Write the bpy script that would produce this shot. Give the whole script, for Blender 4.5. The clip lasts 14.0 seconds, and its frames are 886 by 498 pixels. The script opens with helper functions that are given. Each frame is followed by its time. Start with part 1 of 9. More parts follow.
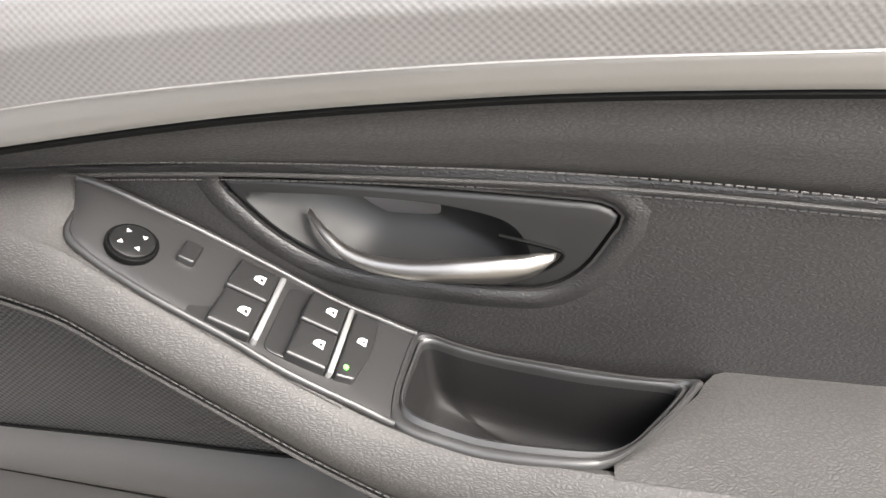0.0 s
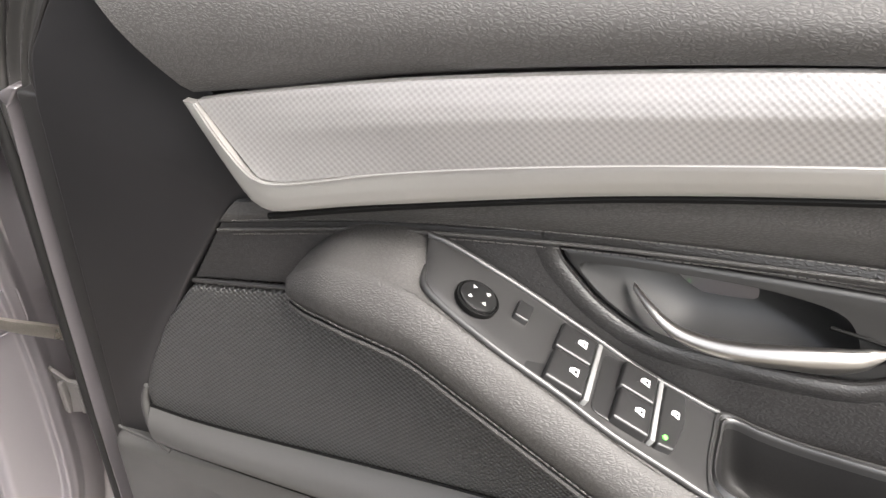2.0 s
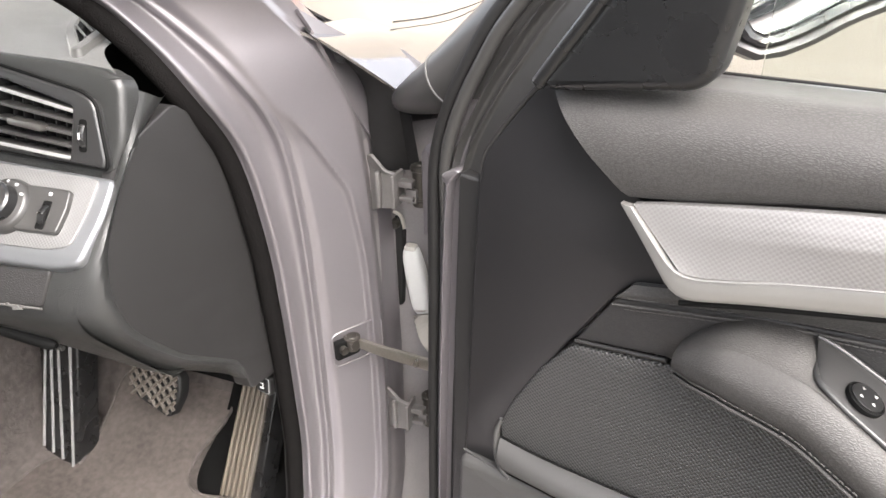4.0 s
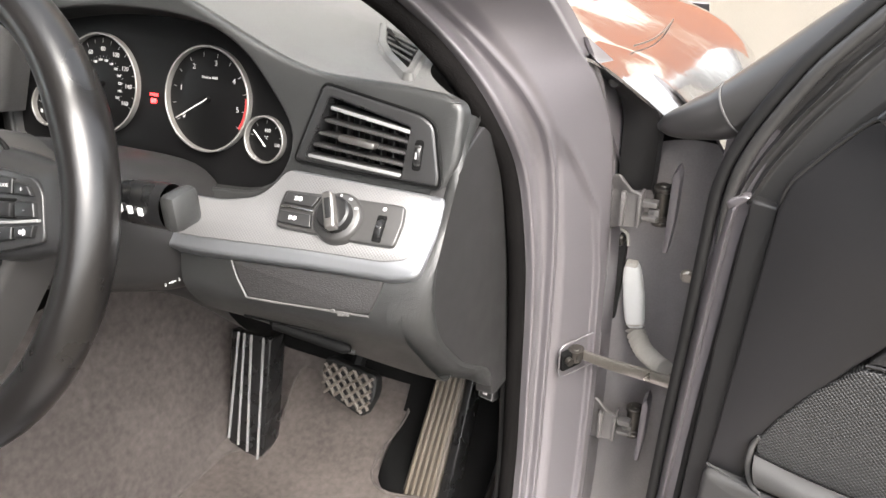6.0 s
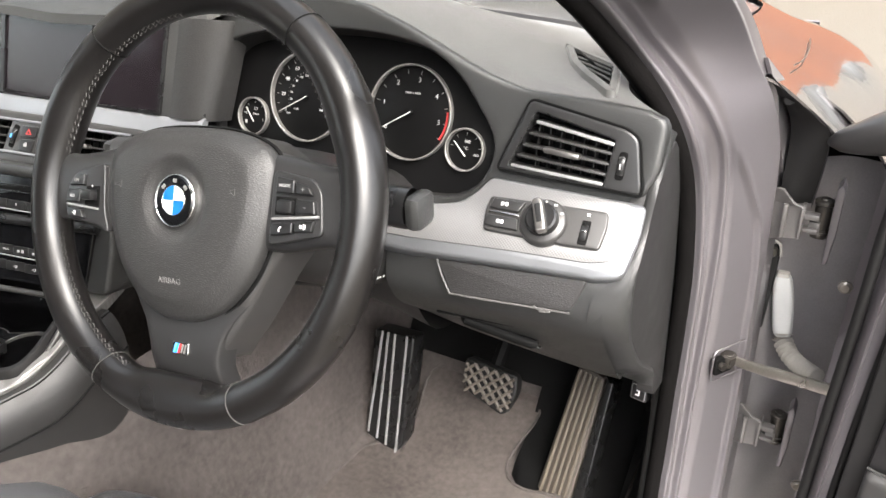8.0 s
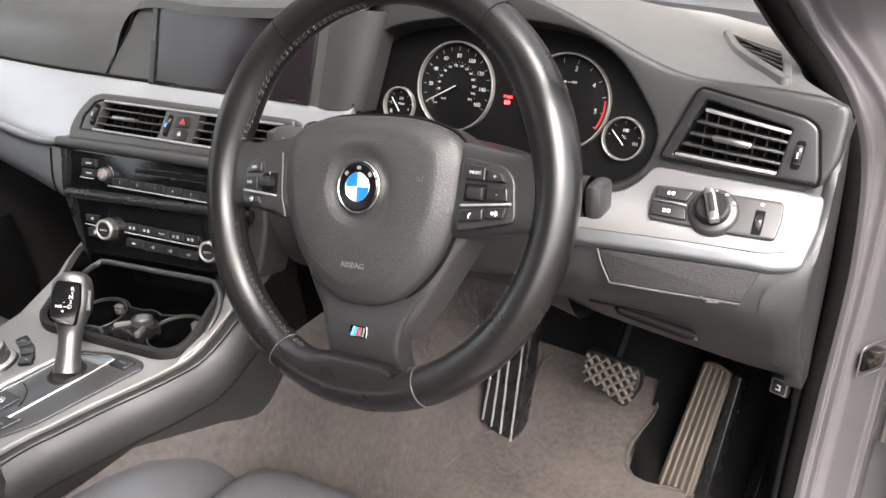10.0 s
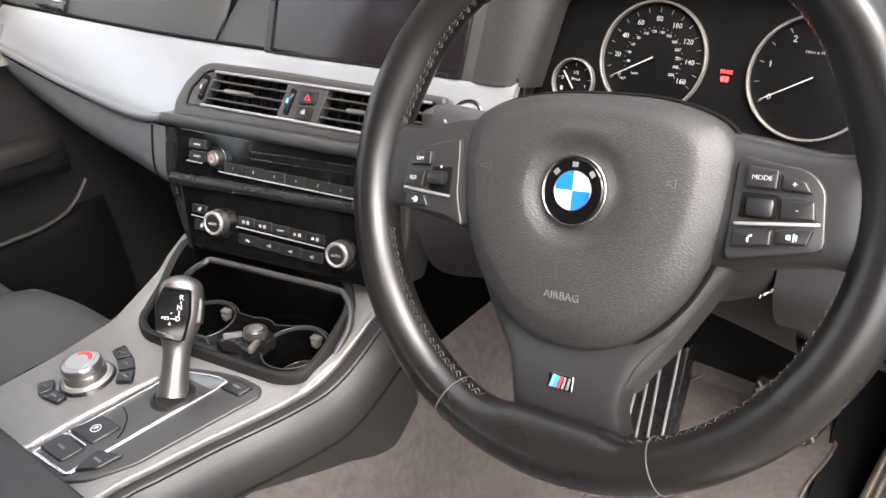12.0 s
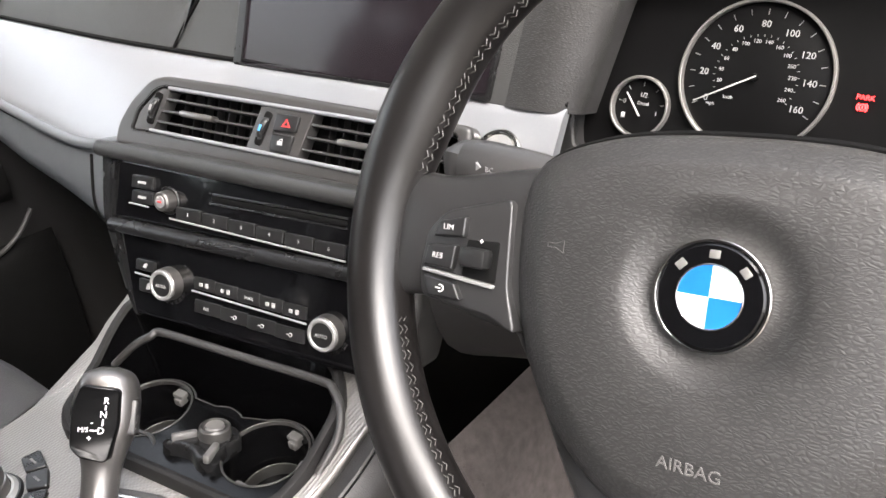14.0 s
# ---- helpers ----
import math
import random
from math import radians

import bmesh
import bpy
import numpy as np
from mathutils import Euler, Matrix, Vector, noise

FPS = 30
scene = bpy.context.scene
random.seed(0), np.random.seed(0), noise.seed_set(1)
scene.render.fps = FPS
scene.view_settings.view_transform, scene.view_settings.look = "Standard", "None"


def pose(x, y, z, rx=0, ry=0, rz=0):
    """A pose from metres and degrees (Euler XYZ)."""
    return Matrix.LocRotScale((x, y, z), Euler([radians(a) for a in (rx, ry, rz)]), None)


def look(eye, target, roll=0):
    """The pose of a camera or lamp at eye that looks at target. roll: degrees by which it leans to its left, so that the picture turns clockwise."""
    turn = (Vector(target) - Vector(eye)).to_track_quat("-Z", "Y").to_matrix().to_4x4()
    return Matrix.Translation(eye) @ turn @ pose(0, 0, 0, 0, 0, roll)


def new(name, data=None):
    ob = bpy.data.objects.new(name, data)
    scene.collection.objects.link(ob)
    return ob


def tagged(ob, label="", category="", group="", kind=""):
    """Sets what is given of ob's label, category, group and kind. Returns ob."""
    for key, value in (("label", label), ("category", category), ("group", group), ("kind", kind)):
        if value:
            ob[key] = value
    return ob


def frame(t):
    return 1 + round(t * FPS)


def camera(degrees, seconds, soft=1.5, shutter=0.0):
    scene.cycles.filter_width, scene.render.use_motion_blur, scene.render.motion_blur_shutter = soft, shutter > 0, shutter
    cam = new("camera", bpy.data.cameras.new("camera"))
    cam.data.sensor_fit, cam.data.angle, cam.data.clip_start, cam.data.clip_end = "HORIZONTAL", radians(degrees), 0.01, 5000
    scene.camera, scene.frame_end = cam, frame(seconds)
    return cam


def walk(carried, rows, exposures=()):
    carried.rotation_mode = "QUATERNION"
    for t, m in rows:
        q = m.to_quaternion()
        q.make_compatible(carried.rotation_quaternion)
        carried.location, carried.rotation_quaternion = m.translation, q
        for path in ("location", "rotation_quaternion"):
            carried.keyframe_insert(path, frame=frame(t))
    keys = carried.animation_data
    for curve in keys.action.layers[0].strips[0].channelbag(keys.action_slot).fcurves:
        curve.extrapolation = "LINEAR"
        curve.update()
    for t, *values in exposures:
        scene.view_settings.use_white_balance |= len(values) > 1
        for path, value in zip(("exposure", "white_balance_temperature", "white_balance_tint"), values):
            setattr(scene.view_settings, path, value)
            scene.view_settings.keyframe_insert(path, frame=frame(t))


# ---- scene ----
cam = camera(59.7, 14.0)
PATH = [
    (0, (1.3739, -0.0442, 1.0287), (1.5093, 1.4457, -0.1096), 0.10),
    (0.5, (1.3438, -0.0470, 1.0334), (1.4162, 1.4683, -0.0767), -0.20),
    (1, (1.3203, -0.0536, 1.0400), (1.2959, 1.4843, -0.0401), -0.90),
    (1.5, (1.2950, -0.0592, 1.0447), (1.2019, 1.4984, -0.0044), -0.90),
    (2, (1.2677, -0.0667, 1.0503), (1.0929, 1.5059, 0.0361), -0.80),
    (2.5, (1.2414, -0.0799, 1.0625), (0.9678, 1.4974, 0.0765), -0.80),
    (3, (1.2169, -0.1100, 1.0851), (0.8494, 1.4655, 0.1272), -0.60),
    (3.5, (1.2057, -0.1419, 1.1048), (0.6830, 1.4109, 0.1827), -1.10),
    (4, (1.1483, -0.1805, 1.1236), (0.5185, 1.3489, 0.2288), -1.70),
    (4.2, (1.1164, -0.1955, 1.1293), (0.4856, 1.3367, 0.2400), -1.60),
    (6.3, (0.9302, -0.3093, 1.1594), (0.2064, 1.1825, 0.2729), -1.10),
    (6.5, (0.9227, -0.3243, 1.1612), (0.1829, 1.1647, 0.2823), -1.20),
    (7, (0.9002, -0.3572, 1.1659), (0.1284, 1.1186, 0.2946), -1.10),
    (7.5, (0.8729, -0.3845, 1.1744), (0.0701, 1.0801, 0.3105), -1.40),
    (8, (0.8532, -0.3995, 1.1782), (0.0222, 1.0509, 0.3190), -1.80),
    (8.2, (0.8485, -0.4070, 1.1857), (0.0081, 1.0331, 0.3171), -1.80),
    (10.3, (0.7441, -0.4587, 1.1772), (-0.2269, 0.8968, 0.3077), -3.70),
    (10.5, (0.7244, -0.4493, 1.1725), (-0.2636, 0.8930, 0.3011), -3.90),
    (11, (0.6699, -0.4324, 1.1716), (-0.3529, 0.8808, 0.2974), -4.20),
    (11.5, (0.6219, -0.4108, 1.1565), (-0.4299, 0.8714, 0.2701), -4.30),
    (12, (0.5871, -0.3863, 1.1340), (-0.4732, 0.8742, 0.2288), -4.20),
    (12.5, (0.5448, -0.3553, 1.1077), (-0.5155, 0.8939, 0.1865), -4.20),
    (13, (0.5063, -0.3168, 1.0926), (-0.5446, 0.9372, 0.1658), -4.00),
    (13.5, (0.4781, -0.2829, 1.0879), (-0.5653, 0.9861, 0.1752), -3.80),
    (14, (0.4490, -0.2529, 1.0870), (-0.6001, 1.0340, 0.2062), -3.40),
]
walk(cam, [(t, look(eye, target, roll)) for t, eye, target, roll in PATH], [(0, 2.74, 6600, 10), (3, 2.70, 6550, 10), (4, 2.90, 6500, 11), (6.5, 2.92, 6500, 10), (8, 2.80, 6500, 10), (10.5, 2.72, 6500, 13), (12, 2.88, 6500, 13), (14, 2.92, 6500, 13)])

# ---- world and light ----
world = bpy.data.worlds.new("sky")
scene.world = world
world.use_nodes = True
wn = world.node_tree.nodes
sky = wn.new("ShaderNodeTexSky")
sky.sky_type, sky.sun_disc = "NISHITA", False
sky.sun_elevation, sky.sun_rotation = radians(48), radians(130)
sky.air_density, sky.dust_density = 1.0, 4.0
wn["Background"].inputs["Strength"].default_value = 0.13
haze = wn.new("ShaderNodeHueSaturation")
haze.inputs["Saturation"].default_value = 0.28
world.node_tree.links.new(sky.outputs[0], haze.inputs["Color"])
world.node_tree.links.new(haze.outputs[0], wn["Background"].inputs["Color"])
sun = new("sun", bpy.data.lights.new("sun", "SUN"))
sun.data.energy, sun.data.angle, sun.data.color = 1.5, radians(45), (1.0, 0.93, 0.85)
sun.matrix_world = look((5.2, -4.4, 7.6), (0, 0, 0))


# ---- materials ----
def mat(name, color, rough=0.5, metal=0.0, coat=0.0, bump=(), vary=0.15, vary_scale=30.0, emit=0.0, spec=0.5, rough_vary=0.1, pits=0.0, sheen=0.0):
    """A surface: colour with slow stains and fine grain, and bump layers (kind, scale per metre, strength, depth)."""
    m = bpy.data.materials.new(name)
    m.use_nodes = True
    nt = m.node_tree
    n, k = nt.nodes, nt.links
    p = n["Principled BSDF"]
    p.inputs["Roughness"].default_value, p.inputs["Metallic"].default_value = rough, metal
    p.inputs["Coat Weight"].default_value, p.inputs["Specular IOR Level"].default_value = coat, spec
    p.inputs["Sheen Weight"].default_value = sheen
    tc = n.new("ShaderNodeTexCoord")
    if vary:
        a, b = n.new("ShaderNodeTexNoise"), n.new("ShaderNodeTexNoise")
        for x, s in ((a, vary_scale), (b, vary_scale * 14)):
            x.inputs["Scale"].default_value, x.inputs["Detail"].default_value = s, 4
            k.new(tc.outputs["Object"], x.inputs["Vector"])
        mx = n.new("ShaderNodeMix")
        mx.data_type = "RGBA"
        mid = n.new("ShaderNodeMath")
        mid.operation = "ADD"
        k.new(a.outputs["Fac"], mid.inputs[0])
        k.new(b.outputs["Fac"], mid.inputs[1])
        half = n.new("ShaderNodeMath")
        half.operation = "MULTIPLY"
        half.inputs[1].default_value = 0.5
        k.new(mid.outputs[0], half.inputs[0])
        k.new(half.outputs[0], mx.inputs["Factor"])
        mx.inputs["A"].default_value = (*[c * (1 - vary) for c in color], 1)
        mx.inputs["B"].default_value = (*[min(1, c * (1 + vary)) for c in color], 1)
        k.new(mx.outputs["Result"], p.inputs["Base Color"])
        r = n.new("ShaderNodeMapRange")
        r.inputs["To Min"].default_value, r.inputs["To Max"].default_value = max(0, rough - rough_vary), min(1, rough + rough_vary)
        k.new(a.outputs["Fac"], r.inputs["Value"])
        k.new(r.outputs[0], p.inputs["Roughness"])
    else:
        p.inputs["Base Color"].default_value = (*color, 1)
    last = None
    for kind, scale, strength, depth in bump:
        if kind == "voronoi":
            t = n.new("ShaderNodeTexVoronoi")
            t.feature = "DISTANCE_TO_EDGE"
            t.inputs["Scale"].default_value = scale
            flat = n.new("ShaderNodeMapRange")
            flat.interpolation_type = "SMOOTHSTEP"
            flat.inputs["From Max"].default_value = 0.42
            k.new(t.outputs["Distance"], flat.inputs["Value"])
            out = flat.outputs[0]
            # the creases of hide are uneven, so the cells are warped first
            w = n.new("ShaderNodeTexNoise")
            w.inputs["Scale"].default_value = scale * 0.4
            add = n.new("ShaderNodeVectorMath")
            add.operation = "MULTIPLY_ADD"
            add.inputs[1].default_value = (1.6 / scale,) * 3
            k.new(tc.outputs["Object"], w.inputs["Vector"])
            k.new(w.outputs["Color"], add.inputs[0])
            k.new(tc.outputs["Object"], add.inputs[2])
            squeeze = n.new("ShaderNodeVectorMath")
            squeeze.operation = "MULTIPLY"
            squeeze.inputs[1].default_value = (0.62, 0.9, 1.45)
            k.new(add.outputs[0], squeeze.inputs[0])
            k.new(squeeze.outputs[0], t.inputs["Vector"])
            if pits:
                # the creases' shade is put into the colour: cell edges go darker
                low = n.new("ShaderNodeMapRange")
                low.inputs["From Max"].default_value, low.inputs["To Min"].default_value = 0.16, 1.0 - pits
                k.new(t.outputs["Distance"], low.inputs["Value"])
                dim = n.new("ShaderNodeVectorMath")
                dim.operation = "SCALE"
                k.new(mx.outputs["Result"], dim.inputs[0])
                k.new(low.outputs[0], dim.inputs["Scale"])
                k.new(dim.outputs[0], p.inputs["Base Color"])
        elif kind == "weave":
            # rows of small raised dots, every second row shifted by half
            sep = n.new("ShaderNodeSeparateXYZ")
            k.new(tc.outputs["Object"], sep.inputs[0])
            def wave(comb):
                last_s = None
                for axis, f in comb:
                    q = n.new("ShaderNodeMath")
                    q.operation = "MULTIPLY_ADD" if last_s else "MULTIPLY"
                    k.new(sep.outputs[axis], q.inputs[0])
                    q.inputs[1].default_value = f * scale * 6.283
                    if last_s:
                        k.new(last_s, q.inputs[2])
                    last_s = q.outputs[0]
                s = n.new("ShaderNodeMath")
                s.operation = "SINE"
                k.new(last_s, s.inputs[0])
                return s.outputs[0]
            mul = n.new("ShaderNodeMath")
            mul.operation = "MULTIPLY"
            k.new(wave((("X", 1.0),)), mul.inputs[0])
            k.new(wave((("Z", 1.12), ("Y", 0.4))), mul.inputs[1])
            out = mul.outputs[0]
            if pits:
                # the sunken dots are coloured darker, painting in the shade of the relief
                low = n.new("ShaderNodeMapRange")
                low.inputs["From Min"].default_value, low.inputs["From Max"].default_value = -0.55, 0.15
                low.inputs["To Min"].default_value = 1.0 - pits
                k.new(out, low.inputs["Value"])
                dim = n.new("ShaderNodeVectorMath")
                dim.operation = "SCALE"
                k.new(mx.outputs["Result"], dim.inputs[0])
                k.new(low.outputs[0], dim.inputs["Scale"])
                k.new(dim.outputs[0], p.inputs["Base Color"])
        elif kind == "ribs":
            t = n.new("ShaderNodeTexWave")
            t.inputs["Scale"].default_value = scale
            k.new(tc.outputs["Object"], t.inputs["Vector"])
            out = t.outputs["Fac"]
        else:
            t = n.new("ShaderNodeTexNoise")
            t.inputs["Scale"].default_value, t.inputs["Detail"].default_value = scale, 5
            k.new(tc.outputs["Object"], t.inputs["Vector"])
            out = t.outputs["Fac"]
        b = n.new("ShaderNodeBump")
        b.inputs["Strength"].default_value, b.inputs["Distance"].default_value = strength, depth
        k.new(out, b.inputs["Height"])
        if last:
            k.new(last, b.inputs["Normal"])
        last = b.outputs[0]
    if last:
        k.new(last, p.inputs["Normal"])
    if emit:
        p.inputs["Emission Color"].default_value, p.inputs["Emission Strength"].default_value = (*color, 1), emit
    return m


def glass(name, color, rough=0.0):
    m = mat(name, color, rough, vary=0)
    p = m.node_tree.nodes["Principled BSDF"]
    p.inputs["Transmission Weight"].default_value = 1.0
    p.inputs["IOR"].default_value = 1.45
    return m


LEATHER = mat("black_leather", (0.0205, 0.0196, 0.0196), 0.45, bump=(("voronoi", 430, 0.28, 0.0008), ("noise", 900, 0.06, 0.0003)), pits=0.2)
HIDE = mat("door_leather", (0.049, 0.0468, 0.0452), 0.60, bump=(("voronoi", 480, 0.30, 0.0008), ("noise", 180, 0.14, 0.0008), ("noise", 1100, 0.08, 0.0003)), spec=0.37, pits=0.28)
SEAT_HIDE = mat("seat_leather", (0.056, 0.057, 0.060), 0.36, bump=(("voronoi", 420, 0.25, 0.0005),))
RIM_HIDE = mat("worn_rim_leather", (0.0060, 0.0054, 0.0052), 0.30, coat=0.0, spec=0.50, bump=(("noise", 500, 0.10, 0.0004), ("noise", 90, 0.10, 0.001)), vary=0.3, vary_scale=14)
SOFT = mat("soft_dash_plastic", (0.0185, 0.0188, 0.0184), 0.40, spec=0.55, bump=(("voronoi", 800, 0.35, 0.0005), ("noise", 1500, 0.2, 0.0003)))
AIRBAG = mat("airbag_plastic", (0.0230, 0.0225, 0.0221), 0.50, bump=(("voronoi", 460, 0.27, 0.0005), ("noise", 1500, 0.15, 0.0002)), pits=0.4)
# the pale sheen along the dash top is put into this lighter colour
PAD = mat("sheen_toned_dash_top", (0.042, 0.0415, 0.039), 0.50, bump=(("voronoi", 800, 0.35, 0.0005),), vary=0.2, sheen=0.25)
WORN = mat("pale_wear", (0.055, 0.053, 0.051), 0.6, vary=0.3)
HARD = mat("hard_black_plastic", (0.0145, 0.014, 0.014), 0.45, spec=0.38, bump=(("noise", 1800, 0.25, 0.0003),))
SPOKE = mat("satin_charcoal_plastic", (0.028, 0.0272, 0.0266), 0.35, bump=(("noise", 900, 0.06, 0.0003),))
SATIN = mat("satin_black_plastic", (0.0085, 0.0085, 0.0088), 0.28, bump=(("noise", 900, 0.06, 0.0003),))
GLOSS = mat("gloss_black_plastic", (0.002, 0.002, 0.0023), 0.12, vary=0.1, rough_vary=0.04)
KEY = mat("black_key_plastic", (0.009, 0.009, 0.0092), 0.36, bump=(("noise", 1500, 0.08, 0.0002),))
DIAL = mat("matt_dial_face", (0.0034, 0.0033, 0.0034), 0.40, vary=0.1, spec=0.14)
# kept blacker than plastic, so the colour itself holds the recesses' shade
DARK = mat("unlit_black_plastic", (0.002, 0.002, 0.002), 0.7, spec=0.12)
GRIP = mat("grey_grip_rubber", (0.085, 0.083, 0.081), 0.5, bump=(("noise", 900, 0.1, 0.0003),))
RUBBER = mat("black_rubber", (0.008, 0.0077, 0.0077), 0.6, spec=0.28, bump=(("noise", 600, 0.2, 0.0006),))
FLOCK = mat("flocked_door_seal", (0.0050, 0.0046, 0.0045), 0.95, bump=(("noise", 700, 0.8, 0.002),), vary=0.5, vary_scale=60, spec=0.02)
WEAVE = mat("textured_aluminium", (0.205, 0.198, 0.194), 0.42, metal=0.45, bump=(("weave", 235, 0.2, 0.0004),), vary=0.06, pits=0.12)
CONSOLE_WEAVE = mat("ribbed_aluminium", (0.200, 0.193, 0.187), 0.40, metal=0.45, bump=(("ribs", 105, 0.5, 0.0005), ("weave", 260, 0.10, 0.0004)), vary=0.06, pits=0.12)
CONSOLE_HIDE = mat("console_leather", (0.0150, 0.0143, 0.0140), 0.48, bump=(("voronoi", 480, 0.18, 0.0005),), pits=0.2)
BRUSHED = mat("satin_aluminium", (0.225, 0.217, 0.207), 0.36, metal=0.55, bump=(("noise", 1200, 0.05, 0.0002),), vary=0.05)
# WEAVE in a darker tone, offsetting the sun that falls on the dash strip
DASH_WEAVE = mat("textured_dash_aluminium", (0.165, 0.163, 0.162), 0.40, metal=0.5, bump=(("weave", 300, 0.22, 0.0004),), vary=0.06, pits=0.15)
# the lip's blue-grey reflection is put into its colour
DASH_LIP = mat("smooth_dash_aluminium", (0.19, 0.195, 0.205), 0.32, metal=0.70, bump=(("noise", 1200, 0.05, 0.0002),), vary=0.05)
# the side window's bluish light is put into this silver
TRIM_SILVER = mat("satin_silver_trim", (0.285, 0.295, 0.310), 0.42, metal=0.62, bump=(("noise", 2500, 0.08, 0.0002),), vary=0.05)
SILVER = mat("silver_paint_plastic", (0.26, 0.26, 0.258), 0.38, metal=0.4, bump=(("noise", 2500, 0.1, 0.0002),), vary=0.04)
CHROME = mat("chrome", (0.66, 0.65, 0.63), 0.16, metal=1.0, vary=0.04, rough_vary=0.05)
GEAR_METAL = mat("satin_gear_metal", (0.175, 0.168, 0.162), 0.36, metal=0.88, vary=0.06, rough_vary=0.05)
LEVER = mat("satin_lever_metal", (0.33, 0.315, 0.30), 0.30, metal=0.95, vary=0.05, rough_vary=0.05)
PAINT = mat("grey_metallic_paint", (0.158, 0.147, 0.155), 0.37, metal=0.6, coat=0.5, bump=(("noise", 2500, 0.05, 0.0002),), vary=0.05)
DULL_PAINT = mat("dusty_grey_paint", (0.190, 0.178, 0.180), 0.5, metal=0.15, bump=(("noise", 300, 0.1, 0.0006),), vary=0.3)
HINGE_GREY = mat("dusty_hinge_paint", (0.135, 0.128, 0.124), 0.42, metal=0.45, bump=(("noise", 260, 0.2, 0.0008),), vary=0.3, vary_scale=50)
BARE_STEEL = mat("worn_bare_steel", (0.30, 0.28, 0.25), 0.30, metal=0.9, bump=(("noise", 300, 0.15, 0.0006),), vary=0.35, vary_scale=40)
STEEL = mat("greasy_steel", (0.075, 0.069, 0.062), 0.34, metal=0.8, bump=(("noise", 400, 0.3, 0.0008),), vary=0.5, vary_scale=60)
BRAKE = mat("scuffed_pedal_rubber", (0.070, 0.060, 0.050), 0.6, bump=(("noise", 500, 0.5, 0.001),), vary=0.5, vary_scale=90)
PEDAL = mat("muddy_pedal_plastic", (0.080, 0.066, 0.050), 0.6, bump=(("noise", 300, 0.5, 0.001),), vary=0.85, vary_scale=28)
DOOR_PLASTIC = mat("grained_door_plastic", (0.034, 0.0332, 0.0325), 0.5, bump=(("noise", 1400, 0.3, 0.0003),))
POLISHED = mat("polished_grey_paint", (0.215, 0.203, 0.203), 0.10, metal=0.85, coat=0.5, bump=(("noise", 9, 0.16, 0.01),), vary=0.05, rough_vary=0.03)
CARPET = mat("grey_brown_carpet", (0.076, 0.067, 0.063), 0.95, bump=(("noise", 1300, 0.9, 0.002), ("noise", 60, 0.5, 0.006)), vary=0.85, vary_scale=7, spec=0.1)
MATTING = mat("floor_mat_pile", (0.084, 0.073, 0.067), 0.95, bump=(("noise", 1400, 0.9, 0.002), ("noise", 45, 0.4, 0.005)), vary=0.85, vary_scale=8, spec=0.1)
PRINT = mat("white_print", (0.75, 0.75, 0.74), 0.5, vary=0)
MOULDED = mat("moulded_letter", (0.10, 0.098, 0.095), 0.5, vary=0)
DIAL_PRINT = mat("pale_dial_print", (0.36, 0.36, 0.355), 0.5, vary=0)
DIM_PRINT = mat("grey_print", (0.30, 0.30, 0.30), 0.5, vary=0)
RIM_THREAD = mat("dark_rim_thread", (0.045, 0.043, 0.041), 0.6, vary=0.2)
THREAD = mat("grey_thread", (0.055, 0.052, 0.049), 0.7, vary=0.2)
WHITE_PLASTIC = mat("white_connector_plastic", (0.42, 0.42, 0.41), 0.5, vary=0.1)
BEIGE_PLASTIC = mat("aged_beige_gaiter", (0.30, 0.285, 0.26), 0.6, vary=0.15)
BLUE = mat("blue_enamel", (0.02, 0.22, 0.72), 0.25, coat=0.6, vary=0)
LIGHT_BLUE = mat("light_blue_enamel", (0.1, 0.36, 0.75), 0.3, vary=0)
WHITE = mat("white_enamel", (0.85, 0.85, 0.84), 0.25, coat=0.6, vary=0)
RED = mat("red_print", (0.36, 0.03, 0.03), 0.4, vary=0)
RED_LAMP = mat("red_warning_lamp", (1.0, 0.03, 0.03), 0.4, vary=0, emit=1.6)
GREEN_LAMP = mat("green_lamp", (0.12, 0.9, 0.08), 0.4, vary=0, emit=0.6)
SCREEN = mat("dark_display", (0.008, 0.0062, 0.0075), 0.16, vary=0.2, vary_scale=5, rough_vary=0.05)
NEEDLE = mat("pale_needle", (0.5, 0.49, 0.47), 0.4, vary=0)
PANEL_BLACK = mat("smooth_black_panel", (0.022, 0.0216, 0.0216), 0.36, spec=0.6, bump=(("noise", 700, 0.04, 0.0003),), vary=0.2, rough_vary=0.06)
BEZEL = mat("satin_handle_black", (0.0075, 0.0075, 0.0077), 0.52, spec=0.6, bump=(("noise", 900, 0.05, 0.0003),), rough_vary=0.05)
SWITCH = mat("satin_switch_plastic", (0.0165, 0.0163, 0.0165), 0.34, spec=0.5, bump=(("noise", 1500, 0.08, 0.0002),))
FRONT_PANEL = mat("fine_grained_black_plastic", (0.0095, 0.0091, 0.0097), 0.40, spec=0.55, bump=(("noise", 1800, 0.25, 0.0003),), vary=0.25, vary_scale=8)
DEEP_GLOSS = mat("deep_gloss_black", (0.0016, 0.0016, 0.0018), 0.22, spec=0.35, vary=0.1, rough_vary=0.05)
STALK = mat("grained_stalk_plastic", (0.040, 0.039, 0.0385), 0.45, bump=(("noise", 1400, 0.2, 0.0003),))
SKY_GATE = mat("sky_toned_gate", (0.085, 0.095, 0.10), 0.22, vary=0.08, rough_vary=0.05)
LEVER_PLATE = mat("black_lever_plate", (0.0022, 0.0022, 0.0024), 0.30, spec=0.22, vary=0.1, rough_vary=0.04)
